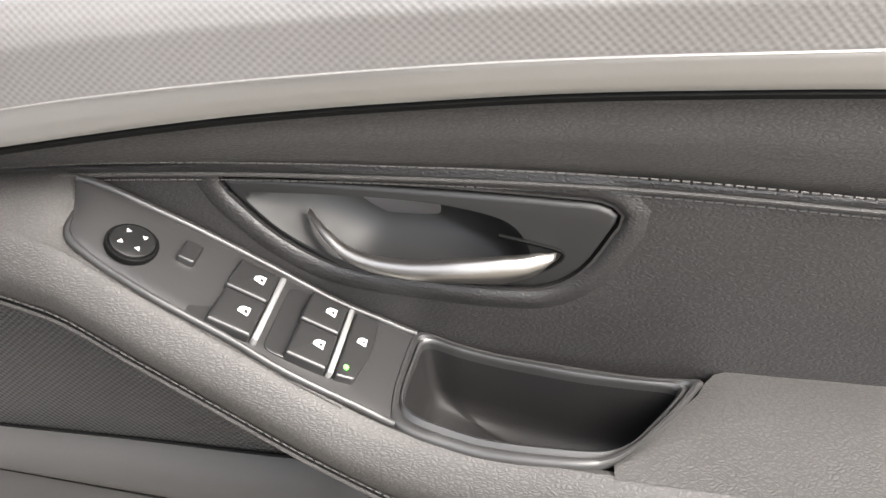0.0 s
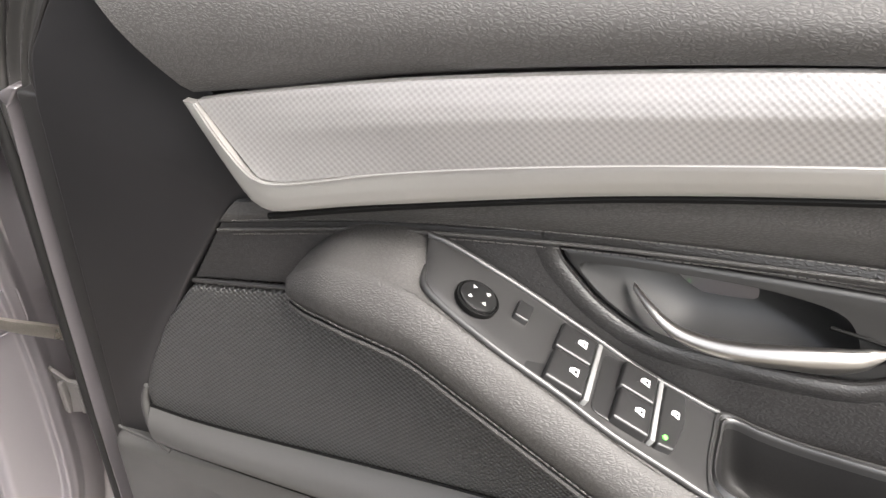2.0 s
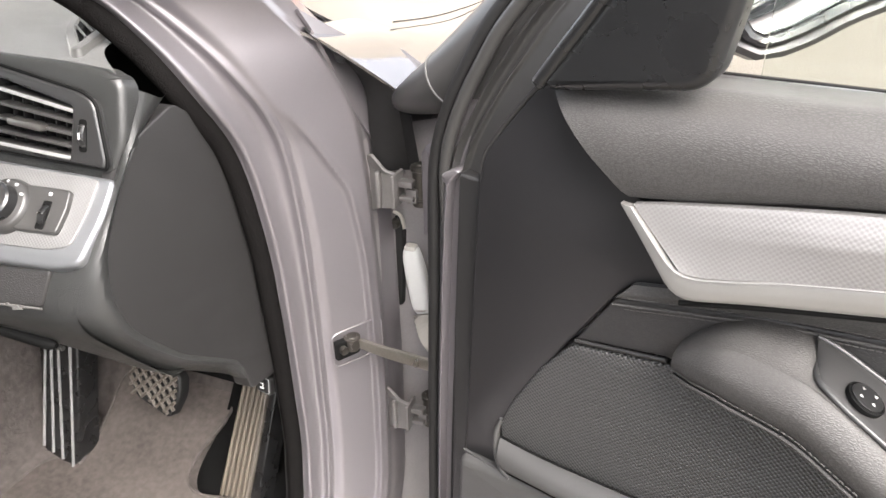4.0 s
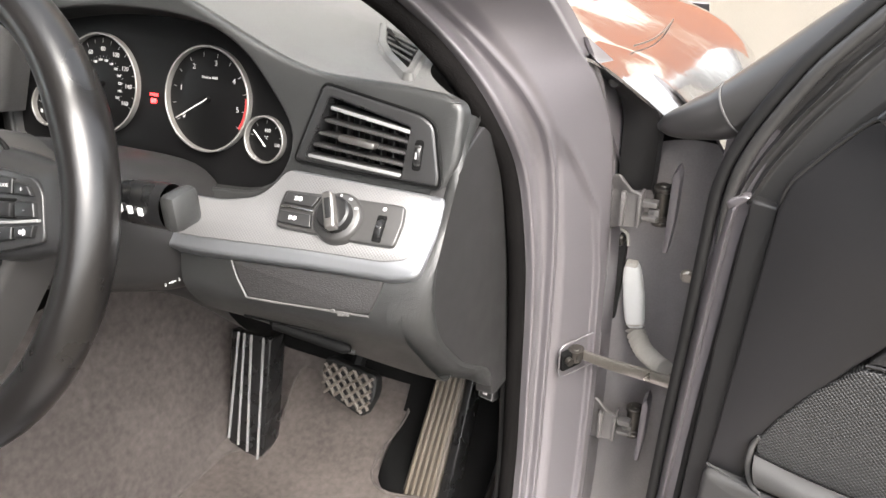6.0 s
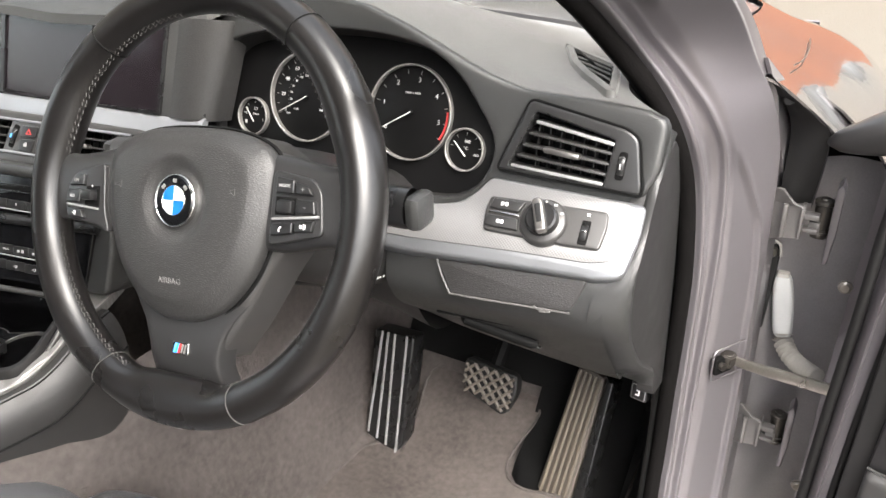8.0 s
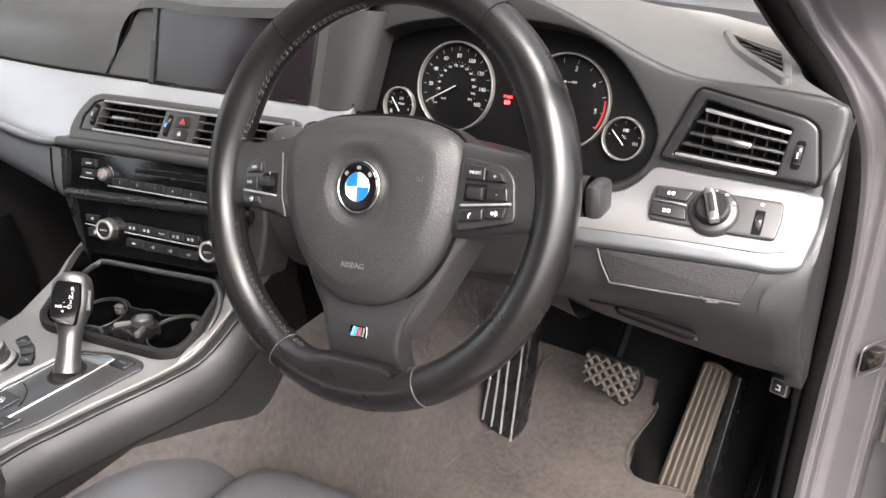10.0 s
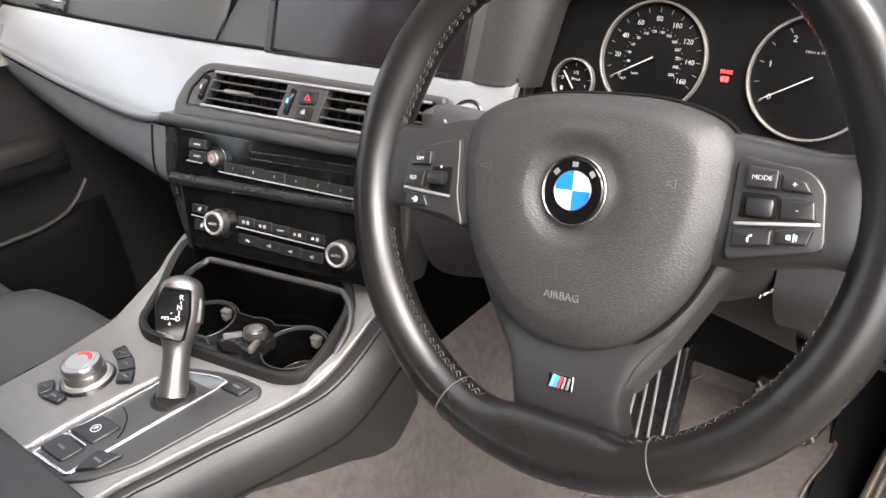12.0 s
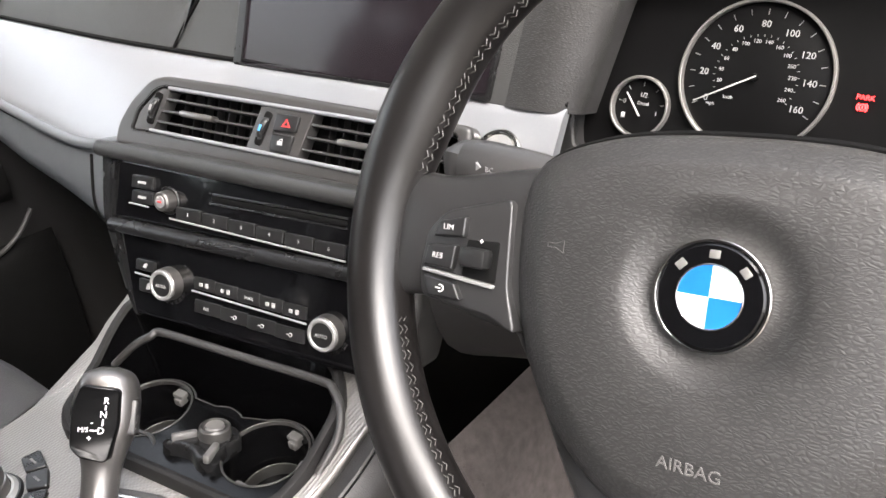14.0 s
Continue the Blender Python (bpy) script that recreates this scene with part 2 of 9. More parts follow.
# the blue of the sky reflected on the glovebox is put into this colour
COOL_PLASTIC = mat("smooth_glovebox_plastic", (0.090, 0.097, 0.104), 0.40, bump=(("noise", 1400, 0.2, 0.0003),))
# SOFT with its colour raised, put in for the brighter upper surfaces
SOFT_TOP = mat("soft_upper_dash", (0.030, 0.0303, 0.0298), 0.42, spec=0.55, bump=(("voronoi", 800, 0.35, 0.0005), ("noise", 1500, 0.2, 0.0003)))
CLEAR = glass("clear_glass", (0.95, 0.98, 0.96))
TINT = glass("green_tinted_glass", (0.93, 0.97, 0.94))
MIRROR = mat("mirror_glass", (0.85, 0.87, 0.86), 0.02, metal=1.0, vary=0)
GRAVEL = mat("pale_gravel", (0.10, 0.089, 0.071), 0.9, bump=(("noise", 60, 0.6, 0.02),), vary=0.25, vary_scale=6)
CREAM = mat("cream_render", (0.40, 0.365, 0.31), 0.9, bump=(("noise", 40, 0.3, 0.01),), vary=0.1, vary_scale=2)
BRICK = mat("orange_brick", (0.17, 0.068, 0.036), 0.85, bump=(("noise", 60, 0.4, 0.01),), vary=0.3, vary_scale=4)


# ---- building kit: every panel lies in its own frame, x to the right, z up along the face, y into it ----
def frame_at(o, yaw=0.0, lean=0.0, spin=0.0):
    y, l, s = radians(yaw), radians(lean), radians(spin)
    x, ahead, up = Vector((math.cos(y), math.sin(y), 0)), Vector((-math.sin(y), math.cos(y), 0)), Vector((0, 0, 1))
    zl, yl = up * math.cos(l) + ahead * math.sin(l), ahead * math.cos(l) - up * math.sin(l)
    xs, zs = x * math.cos(s) + zl * math.sin(s), zl * math.cos(s) - x * math.sin(s)
    m = Matrix((xs, yl, zs)).transposed().to_4x4()
    m.translation = o
    return m


def thing(name, label, category, m=Matrix(), group="", kind=""):
    ob = new(name)
    ob.empty_display_size = 0.02
    ob.matrix_world = m
    return tagged(ob, label, category, group, kind)


def part(name, bm, material, parent, label="", at=None, sharp=38):
    me = bpy.data.meshes.new(name)
    bmesh.ops.recalc_face_normals(bm, faces=bm.faces)
    for f in bm.faces:
        f.smooth = True
    bm.to_mesh(me)
    bm.free()
    me.set_sharp_from_angle(angle=radians(sharp))
    me.materials.append(material)
    ob = new(name, me)
    ob.parent = parent
    if at is not None:
        ob.matrix_basis = at
    return tagged(ob, label) if label else ob


def spline(pts, n, closed=False):
    """n points, evenly spaced, on a smooth curve through pts."""
    p = [np.array(q, float) for q in pts]
    m = len(p)
    fine = []
    segs = m if closed else m - 1
    for i in range(segs):
        a, b, c, d = (p[(i + j) % m] if closed else p[min(max(i + j, 0), m - 1)] for j in (-1, 0, 1, 2))
        for s in np.linspace(0, 1, 40, endpoint=False):
            fine.append(0.5 * (2 * b + (c - a) * s + (2 * a - 5 * b + 4 * c - d) * s ** 2 + (3 * b - a - 3 * c + d) * s ** 3))
    fine.append(p[0] if closed else p[-1])
    fine = np.array(fine)
    run = np.concatenate([[0], np.cumsum(np.linalg.norm(np.diff(fine, axis=0), axis=1))])
    at = np.linspace(0, run[-1], n, endpoint=not closed)
    return [Vector([np.interp(a, run, fine[:, j]) for j in range(fine.shape[1])]) for a in at]


def rounded(pts, r=0.004, k=4):
    """A closed outline of straight sides with its corners rounded by r."""
    out, m = [], len(pts)
    for i in range(m):
        a, b, c = (Vector(pts[(i + j) % m]) for j in (-1, 0, 1))
        u, v = a - b, c - b
        d = min(r, u.length * 0.45, v.length * 0.45)
        p, q = b + u.normalized() * d, b + v.normalized() * d
        for s in range(k + 1):
            t = s / k
            out.append(p * (1 - t) ** 2 + b * 2 * t * (1 - t) + q * t ** 2)
    return out


def offset(pts, d):
    """The closed outline moved inwards by d."""
    m = len(pts)
    area = sum(pts[i].x * pts[(i + 1) % m].y - pts[(i + 1) % m].x * pts[i].y for i in range(m))
    sign = 1 if area > 0 else -1
    out = []
    for i in range(m):
        e1 = pts[i] - pts[i - 1]
        e2 = pts[(i + 1) % m] - pts[i]
        n = Vector((-e1.y, e1.x)).normalized() + Vector((-e2.y, e2.x)).normalized()
        if n.length < 1e-6:
            n = Vector((-e2.y, e2.x))
        n.normalize()
        out.append(pts[i] + n * d * sign)
    return out


def plate(outline, y0=0.0, y1=0.01, bevel=0.0015, holes=(), dome=0.0, segs=3, depth=None):
    """A panel: front at y0, back at y1, its rim rounded. dome raises the middle. depth(x, z) bends the front."""
    from mathutils import geometry
    bm = bmesh.new()
    pts = [Vector(p[:2]) for p in outline]
    rings = []
    bent = depth or (lambda x, z: 0.0)
    for s in range(segs + 1):
        a = s / segs * math.pi / 2
        ring = offset(pts, bevel * (1 - math.cos(a))) if s else pts
        rings.append([bm.verts.new((p.x, y0 + bevel * (1 - math.sin(a)) + bent(p.x, p.y), p.y)) for p in ring])
    back = [bm.verts.new((p.x, y1 + bent(p.x, p.y), p.y)) for p in pts]
    loops = [back] + rings
    for a, b in zip(loops, loops[1:]):
        for i in range(len(a)):
            j = (i + 1) % len(a)
            bm.faces.new((a[i], a[j], b[j], b[i]))
    top = rings[-1]
    if dome:
        c = sum((v.co for v in top), Vector()) / len(top)
        prev = top
        for f in (0.85, 0.65, 0.4, 0.18):
            ring = [bm.verts.new((c.x + (v.co.x - c.x) * f, v.co.y - dome * (1 - f * f), c.z + (v.co.z - c.z) * f)) for v in top]
            for i in range(len(top)):
                j = (i + 1) % len(top)
                bm.faces.new((prev[i], prev[j], ring[j], ring[i]))
            prev = ring
        bm.faces.new(prev)
    else:
        hole_rings = []
        for h in holes:
            hp = [Vector(p[:2]) for p in h]
            hv = [bm.verts.new((p.x, y0 + bent(p.x, p.y), p.y)) for p in hp]
            hb = [bm.verts.new((p.x, y1 + bent(p.x, p.y), p.y)) for p in hp]
            for i in range(len(hv)):
                j = (i + 1) % len(hv)
                bm.faces.new((hv[i], hv[j], hb[j], hb[i]))
            hole_rings.append(hv)
        flat = [v for loop in [top] + hole_rings for v in loop]
        polys = [[Vector((v.co.x, v.co.z, 0)) for v in loop] for loop in [top] + hole_rings]
        for tri in geometry.tessellate_polygon(polys):
            try:
                bm.faces.new([flat[i] for i in tri])
            except ValueError:
                pass
    return bm


def within(poly, x, z):
    hit, j = False, len(poly) - 1
    for i in range(len(poly)):
        a, b = poly[i], poly[j]
        if (a.y > z) != (b.y > z) and x < (b.x - a.x) * (z - a.y) / (b.y - a.y) + a.x:
            hit = not hit
        j = i
    return hit


def panel(outline, holes, depth, step=0.012, out_roll=0.006, in_roll=0.004):
    """A bent face y = depth(x, z) with holes; its outer edge rolls back, the holes' edges roll in."""
    from mathutils import geometry
    loops = [[Vector(p[:2]) for p in outline]] + [[Vector(p[:2]) for p in h] for h in holes]
    pts, edges = [], []
    for lp in loops:
        b = len(pts)
        pts += lp
        edges += [(b + i, b + (i + 1) % len(lp)) for i in range(len(lp))]
    xs, zs = [p.x for p in loops[0]], [p.y for p in loops[0]]
    for gx in np.arange(min(xs), max(xs), step):
        for gz in np.arange(min(zs), max(zs), step):
            q = Vector((gx, gz))
            if within(loops[0], gx, gz) and not any(within(h, gx, gz) for h in loops[1:]) and min((q - p).length for p in pts[:sum(len(l) for l in loops)]) > step * 0.45:
                pts.append(q)
    vs, es, fs, *_ = geometry.delaunay_2d_cdt(pts, edges, [], 0, 1e-6)
    bm = bmesh.new()
    bv = [bm.verts.new((v.x, depth(v.x, v.y), v.y)) for v in vs]
    for f in fs:
        c = sum((vs[i] for i in f), Vector((0, 0))) / len(f)
        if within(loops[0], c.x, c.y) and not any(within(h, c.x, c.y) for h in loops[1:]):
            bm.faces.new([bv[i] for i in f])
    for k, lp in enumerate(loops):
        r = -out_roll if k == 0 else in_roll
        prev = None
        for a in range(6):
            t = a / 5 * math.pi / 2
            o = offset(lp, r * math.sin(t)) if a else lp
            row = [bm.verts.new((p.x, depth(q.x, q.y) + abs(r) * (1 - math.cos(t)), p.y)) for p, q in zip(o, lp)]
            if prev:
                for i in range(len(row)):
                    j = (i + 1) % len(row)
                    bm.faces.new((prev[i], prev[j], row[j], row[i]))
            prev = row
        row = [bm.verts.new(v.co + Vector((0, 0.012, 0))) for v in prev]
        for i in range(len(row)):
            j = (i + 1) % len(row)
            bm.faces.new((prev[i], prev[j], row[j], row[i]))
    bmesh.ops.remove_doubles(bm, verts=bm.verts[:], dist=1e-5)
    return bm


def sheet(rows, closed=False, thick=0.0, around=False):
    """A skin over rows of points; thick gives it a back (along the mean normal)."""
    bm = bmesh.new()
    vs = [[bm.verts.new(p) for p in r] for r in rows]
    m, n = len(vs), len(vs[0])
    for i in range(m if around else m - 1):
        for j in range(n if closed else n - 1):
            q = (vs[i][j], vs[(i + 1) % m][j], vs[(i + 1) % m][(j + 1) % n], vs[i][(j + 1) % n])
            if len(set(q)) == 4:
                bm.faces.new(q)
    if thick:
        bmesh.ops.recalc_face_normals(bm, faces=bm.faces)
        bmesh.ops.solidify(bm, geom=bm.faces[:], thickness=thick)
    return bm


def loft(sections, n_along=24, n_across=16, thick=0.0, closed=False):
    """A smooth skin through a few sections, each a short list of points."""
    cross = [spline(s, n_across, closed) for s in sections]
    cols = [spline([c[j] for c in cross], n_along) for j in range(n_across)]
    return sheet([[cols[j][i] for j in range(n_across)] for i in range(n_along)], closed, thick)


def band(top, bottom, bulge=((0, 0), (1, 0)), n=40, k=10, thick=0.004, fade=0.0):
    """A strip from the top line to the bottom line; bulge: (share of the way down, metres towards the viewer)."""
    a, b = spline(top, n), spline(bottom, n)
    sx, sy = [q[0] for q in bulge], [q[1] for q in bulge]
    rows = []
    for i, (p, q) in enumerate(zip(a, b)):
        row = []
        ease = min(1.0, i / (n * fade)) if fade else 1.0
        for s in np.linspace(0, 1, k):
            v = p.lerp(q, s)
            row.append((v.x, v.y - float(np.interp(s, sx, sy)) * ease * min(1.0, (p - q).length / 0.045), v.z))
        rows.append(row)
    bm2 = bmesh.new()
    vs = [[bm2.verts.new(p) for p in r] for r in rows]
    bk = [[bm2.verts.new((p[0], p[1] + thick, p[2])) for p in r] for r in rows]
    m, c = len(rows), len(rows[0])
    for i in range(m - 1):
        for j in range(c - 1):
            bm2.faces.new((vs[i][j], vs[i + 1][j], vs[i + 1][j + 1], vs[i][j + 1]))
            bm2.faces.new((bk[i][j], bk[i][j + 1], bk[i + 1][j + 1], bk[i + 1][j]))
        bm2.faces.new((vs[i][0], bk[i][0], bk[i + 1][0], vs[i + 1][0]))
        bm2.faces.new((vs[i][-1], vs[i + 1][-1], bk[i + 1][-1], bk[i][-1]))
    for e in (0, -1):
        for j in range(c - 1):
            bm2.faces.new((vs[e][j], vs[e][j + 1], bk[e][j + 1], bk[e][j]))
    return bm2


def tube(path, r, sides=10, closed=False, squash=1.0):
    """A rod along path; r a number or one for each point."""
    bm = bmesh.new()
    pts = [Vector(p) for p in path]
    m = len(pts)
    rs = r if isinstance(r, (list, tuple)) else [r] * m
    ref = None
    rings = []
    for i, p in enumerate(pts):
        d = (pts[(i + 1) % m] - pts[i - 1]) if closed else (pts[min(i + 1, m - 1)] - pts[max(i - 1, 0)])
        d.normalize()
        if ref is None:
            ref = d.orthogonal().normalized()
        ref = (ref - d * ref.dot(d)).normalized()
        o = d.cross(ref)
        rings.append([bm.verts.new(p + (ref * math.cos(a) + o * math.sin(a) * squash) * rs[i]) for a in np.linspace(0, 2 * math.pi, sides, endpoint=False)])
    for i in range(m if closed else m - 1):
        a, b = rings[i], rings[(i + 1) % m]
        if closed and i == m - 1:
            near = min(range(sides), key=lambda s: (b[s].co - a[0].co).length)
            b = b[near:] + b[:near]
        for j in range(sides):
            q = (j + 1) % sides
            bm.faces.new((a[j], a[q], b[q], b[j]))
    if not closed:
        bm.faces.new(rings[0])
        bm.faces.new(rings[-1])
    return bm


def lathe(profile, sides=36, at=(0, 0, 0), start=0.0, sweep=360.0):
    """A turned body about the y axis: profile of (radius, y)."""
    bm = bmesh.new()
    full = sweep >= 360
    ang = np.linspace(radians(start), radians(start + sweep), sides, endpoint=not full)
    rows = []
    for r, y in profile:
        if r < 1e-6:
            rows.append([bm.verts.new((at[0], at[1] + y, at[2]))])
        else:
            rows.append([bm.verts.new((at[0] + r * math.cos(a), at[1] + y, at[2] + r * math.sin(a))) for a in ang])
    for a, b in zip(rows, rows[1:]):
        for j in range(sides if full else sides - 1):
            q = (j + 1) % sides
            va = [a[j % len(a)], a[q % len(a)]] if len(a) > 1 else [a[0]]
            vb = [b[q % len(b)], b[j % len(b)]] if len(b) > 1 else [b[0]]
            if len(va) + len(vb) > 2:
                bm.faces.new(va + vb)
    return bm


def ring(r0, r1, y0, y1, at=(0, 0, 0), sides=56, start=0.0, sweep=360.0):
    mid = (r1 - r0) * 0.25
    prof = [(r0, y1), (r0, y0 + mid), (r0 + mid, y0), (r1 - mid, y0), (r1, y0 + mid), (r1, y1)]
    return lathe(prof, sides, at, start, sweep)


def block(x0, x1, y0, y1, z0, z1, r=0.0015):
    bm = bmesh.new()
    bmesh.ops.create_cube(bm, size=1.0)
    for v in bm.verts:
        v.co = Vector(((x0 + x1) / 2 + v.co.x * (x1 - x0), (y0 + y1) / 2 + v.co.y * (y1 - y0), (z0 + z1) / 2 + v.co.z * (z1 - z0)))
    if r:
        bmesh.ops.bevel(bm, geom=bm.edges[:], offset=min(r, (x1 - x0) * 0.4, (y1 - y0) * 0.4, (z1 - z0) * 0.4), segments=2, profile=0.5, affect="EDGES")
    return bm


def merge(*parts):
    me = bpy.data.meshes.new("scratch")
    out = bmesh.new()
    for b in parts:
        b.to_mesh(me)
        b.free()
        out.from_mesh(me)
    bpy.data.meshes.remove(me)
    return out


def moved(bm, m):
    bmesh.ops.transform(bm, matrix=m, verts=bm.verts[:])
    return bm


def box_outline(x, z, w, h, r=0.002):
    return rounded([(x - w / 2, z - h / 2), (x + w / 2, z - h / 2), (x + w / 2, z + h / 2), (x - w / 2, z + h / 2)], r)


def letters(text, size, x, z, y, material, parent, name="lettering", turn=0.0, depth=0.0002):
    c = bpy.data.curves.new("text", "FONT")
    c.body, c.size, c.align_x, c.align_y, c.extrude, c.resolution_u = text, size, "CENTER", "CENTER", depth, 2
    ob = bpy.data.objects.new("text", c)
    me = bpy.data.meshes.new_from_object(ob)
    bpy.data.objects.remove(ob)
    bpy.data.curves.remove(c)
    me.materials.clear()
    me.materials.append(material)
    out = new(name, me)
    out.parent = parent
    out.matrix_basis = Matrix.Translation((x, y, z)) @ Matrix.Rotation(radians(90), 4, "X") @ Matrix.Rotation(radians(turn), 4, "Z")
    return out


def stitches(line, length=0.0028, gap=0.0012, r=0.00035, zig=0.0):
    """Single stitches along a line of points."""
    p = [Vector(q) for q in line]
    run = [0.0]
    for a, b in zip(p, p[1:]):
        run.append(run[-1] + (b - a).length)
    xs = [[q[i] for q in p] for i in range(3)]
    at = lambda s: Vector([float(np.interp(s, run, x)) for x in xs])
    s, flip = 0.0, 1
    verts, faces = [], []
    while s + length < run[-1]:
        a, b = at(s), at(s + length)
        d = (b - a).normalized()
        up = Vector((0, 0, 1)) if abs(d.z) < 0.9 else Vector((1, 0, 0))
        o = d.cross(up).normalized() * r
        u = d.cross(o).normalized() * r
        if zig:
            b = b + u.normalized() * zig * flip
            a = a - u.normalized() * zig * flip
            flip = -flip
        base = len(verts)
        for q in (a, b):
            verts += [q + o, q + u, q - o, q - u]
        for j in range(4):
            k2 = (j + 1) % 4
            faces.append((base + j, base + k2, base + 4 + k2, base + 4 + j))
        faces += [(base, base + 1, base + 2, base + 3), (base + 4, base + 5, base + 6, base + 7)]
        s += length + gap
    me = bpy.data.meshes.new("scratch")
    me.from_pydata([tuple(v) for v in verts], [], faces)
    bm = bmesh.new()
    bm.from_mesh(me)
    bpy.data.meshes.remove(me)
    return bm


# ---- the car's shell and the ground ----
def soft_step(v, lo, hi):
    t = min(1.0, max(0.0, (v - lo) / (hi - lo)))
    return t * t * (3 - 2 * t)


def build_ground():
    bm = bmesh.new()
    bmesh.ops.create_grid(bm, x_segments=120, y_segments=120, size=60)
    for v in bm.verts:
        v.co.z = 0.012 * noise.noise(v.co * 0.7) + 0.004 * noise.noise(v.co * 5)
    # beyond the yard the ground runs on to the horizon
    ob = part("ground", bm, GRAVEL, None)
    ob.location = (0, 0, -0.01)
    tagged(ob, "pale beige gravel yard round the car", "ground", kind="structure")
    far = bmesh.new()
    bmesh.ops.create_circle(far, cap_ends=True, segments=64, radius=1500)
    ob2 = part("ground_distance", far, GRAVEL, None)
    ob2.location.z = -0.06
    tagged(ob2, "pale ground running to the horizon", "ground", kind="structure")


def build_house():
    # out of view; its brick and cream heights are set by the wing's reflection
    h = thing("brick_house", "unseen brick house with a cream top, placed for the wing's reflection", "house", pose(-7.0, 9, 0))
    part("wall", block(-1.2, 8.6, 0, 0.3, 0, 1.75, 0), BRICK, h)
    part("upper_wall", block(-1.2, 8.6, 0.02, 0.3, 1.75, 6.2, 0), CREAM, h, "cream rendered upper storey")
    roof = bmesh.new()
    vs = [roof.verts.new(p) for p in ((-1.6, -0.4, 6.15), (9.0, -0.4, 6.15), (9.0, 3.6, 7.6), (-1.6, 3.6, 7.6))]
    roof.faces.new(vs)
    bmesh.ops.solidify(roof, geom=roof.faces[:], thickness=0.12)
    part("roof", roof, BRICK, h)


def build_car():
    car = thing("car_body", "grey metallic saloon body with its driver's door opened wide", "car")
    # door aperture: the flocked seal, then the painted jamb, then the outer lip
    seal = [(-1.0, 1.375), (-0.6, 1.36), (-0.30, 1.315), (-0.05, 1.215), (0.06, 1.155), (0.16, 1.10), (0.245, 1.055), (0.30, 1.015), (0.322, 0.975), (0.342, 0.925), (0.375, 0.86), (0.39, 0.77), (0.397, 0.69), (0.405, 0.563), (0.403, 0.45), (0.365, 0.35), (0.2, 0.30), (-0.3, 0.29), (-0.9, 0.29)]
    outer = [(-1.0, 1.44), (-0.60, 1.43), (-0.30, 1.375), (-0.05, 1.27), (0.10, 1.19), (0.25, 1.11), (0.36, 1.044), (0.43, 0.98), (0.463, 0.94), (0.495, 0.878), (0.508, 0.80), (0.512, 0.69), (0.512, 0.55), (0.507, 0.45), (0.49, 0.34), (0.42, 0.25), (0.25, 0.22), (-0.3, 0.21), (-0.9, 0.21)]
    xs = [0.58, 0.583, 0.595, 0.615, 0.625, 0.632, 0.638, 0.650, 0.677, 0.701, 0.712, 0.718, 0.718, 0.714, 0.712, 0.712, 0.712, 0.712, 0.712]
    xo = [0.66, 0.665, 0.675, 0.69, 0.70, 0.72, 0.74, 0.755, 0.77, 0.781, 0.784, 0.786, 0.787, 0.787, 0.787, 0.787, 0.787, 0.787, 0.787]
    N = 560
    a = spline([(x, y, z) for x, (y, z) in zip(xs, seal)], N)
    b = spline([(x, y, z) for x, (y, z) in zip(xo, outer)], N)
    # a ridge runs beside the seal; below the pillar's foot a flat, sunken field opens from a pointed tip
    hump = lambda v, at, w: math.exp(-((v - at) / w) ** 2)
    out = []
    for k, (p, q) in enumerate(zip(a, b)):
        u = k * 89 / (N - 1)
        ridge = float(np.interp(u, [36, 40, 41, 43, 45, 50], [0.26, 0.35, 0.34, 0.32, 0.30, 0.28]))
        step = float(np.interp(u, [39.6, 40, 41, 42, 43, 45, 48], [0.36, 0.43, 0.52, 0.63, 0.77, 0.83, 0.84]))
        sunk = soft_step(u, 40.0, 41.6)
        row = []
        for s in np.linspace(0, 1, 130):
            s = float(s)
            up = -0.003 + 0.012 * hump(s, 0.09, 0.055) - 0.006 * hump(s, 0.22, 0.06) + 0.0055 * hump(s, ridge, 0.035) + 0.0105 * soft_step(s, 0.28, 0.46) - 0.013 * soft_step(s, 0.92, 1.0)
            up += sunk * (0.0014 * hump(s, step + 0.018, 0.030) - 0.0065 * soft_step(s, ridge + 0.01, ridge + 0.07) * (1 - soft_step(s, step - 0.055, step + 0.020)))
            row.append(p.lerp(q, s) + Vector((0.55, -0.8, 0.15)).normalized() * up)
        row.append(q + Vector((0.003, 0.03, -0.01)))
        row.append(q + Vector((-0.02, 0.08, -0.02)))
        out.append(row)
    part("door_jamb", sheet(out), PAINT, car)
    part("door_seal", tube([p + Vector((-0.006, -0.004, 0)) for p in a], 0.0095, 12), FLOCK, car, "black flocked rubber door seal")
    part("seal_flap", tube([p + Vector((-0.018, 0.004, 0)) for p in a], 0.006, 8), RUBBER, car)
    # recess for the hinges between the jamb and the wing
    hinge_well = []
    for z, y0, x0 in ((0.20, 0.44, 0.78), (0.45, 0.504, 0.783), (0.62, 0.510, 0.783), (0.74, 0.508, 0.783), (0.84, 0.500, 0.781)):
        hinge_well.append([(x0, y0, z), (x0 + 0.002, y0 + 0.04, z), (0.812, 0.575, z), (0.85, 0.60, z), (0.90, 0.585, z)])
    part("hinge_recess", loft(hinge_well, 20, 16), DULL_PAINT, car)
    foot = [[(0.757, 0.44, 0.985), (0.764, 0.452, 0.962), (0.771, 0.460, 0.94)], [(0.778, 0.53, 0.93), (0.781, 0.515, 0.90), (0.782, 0.498, 0.86)], [(0.812, 0.64, 0.845), (0.806, 0.60, 0.81), (0.80, 0.57, 0.77)]]
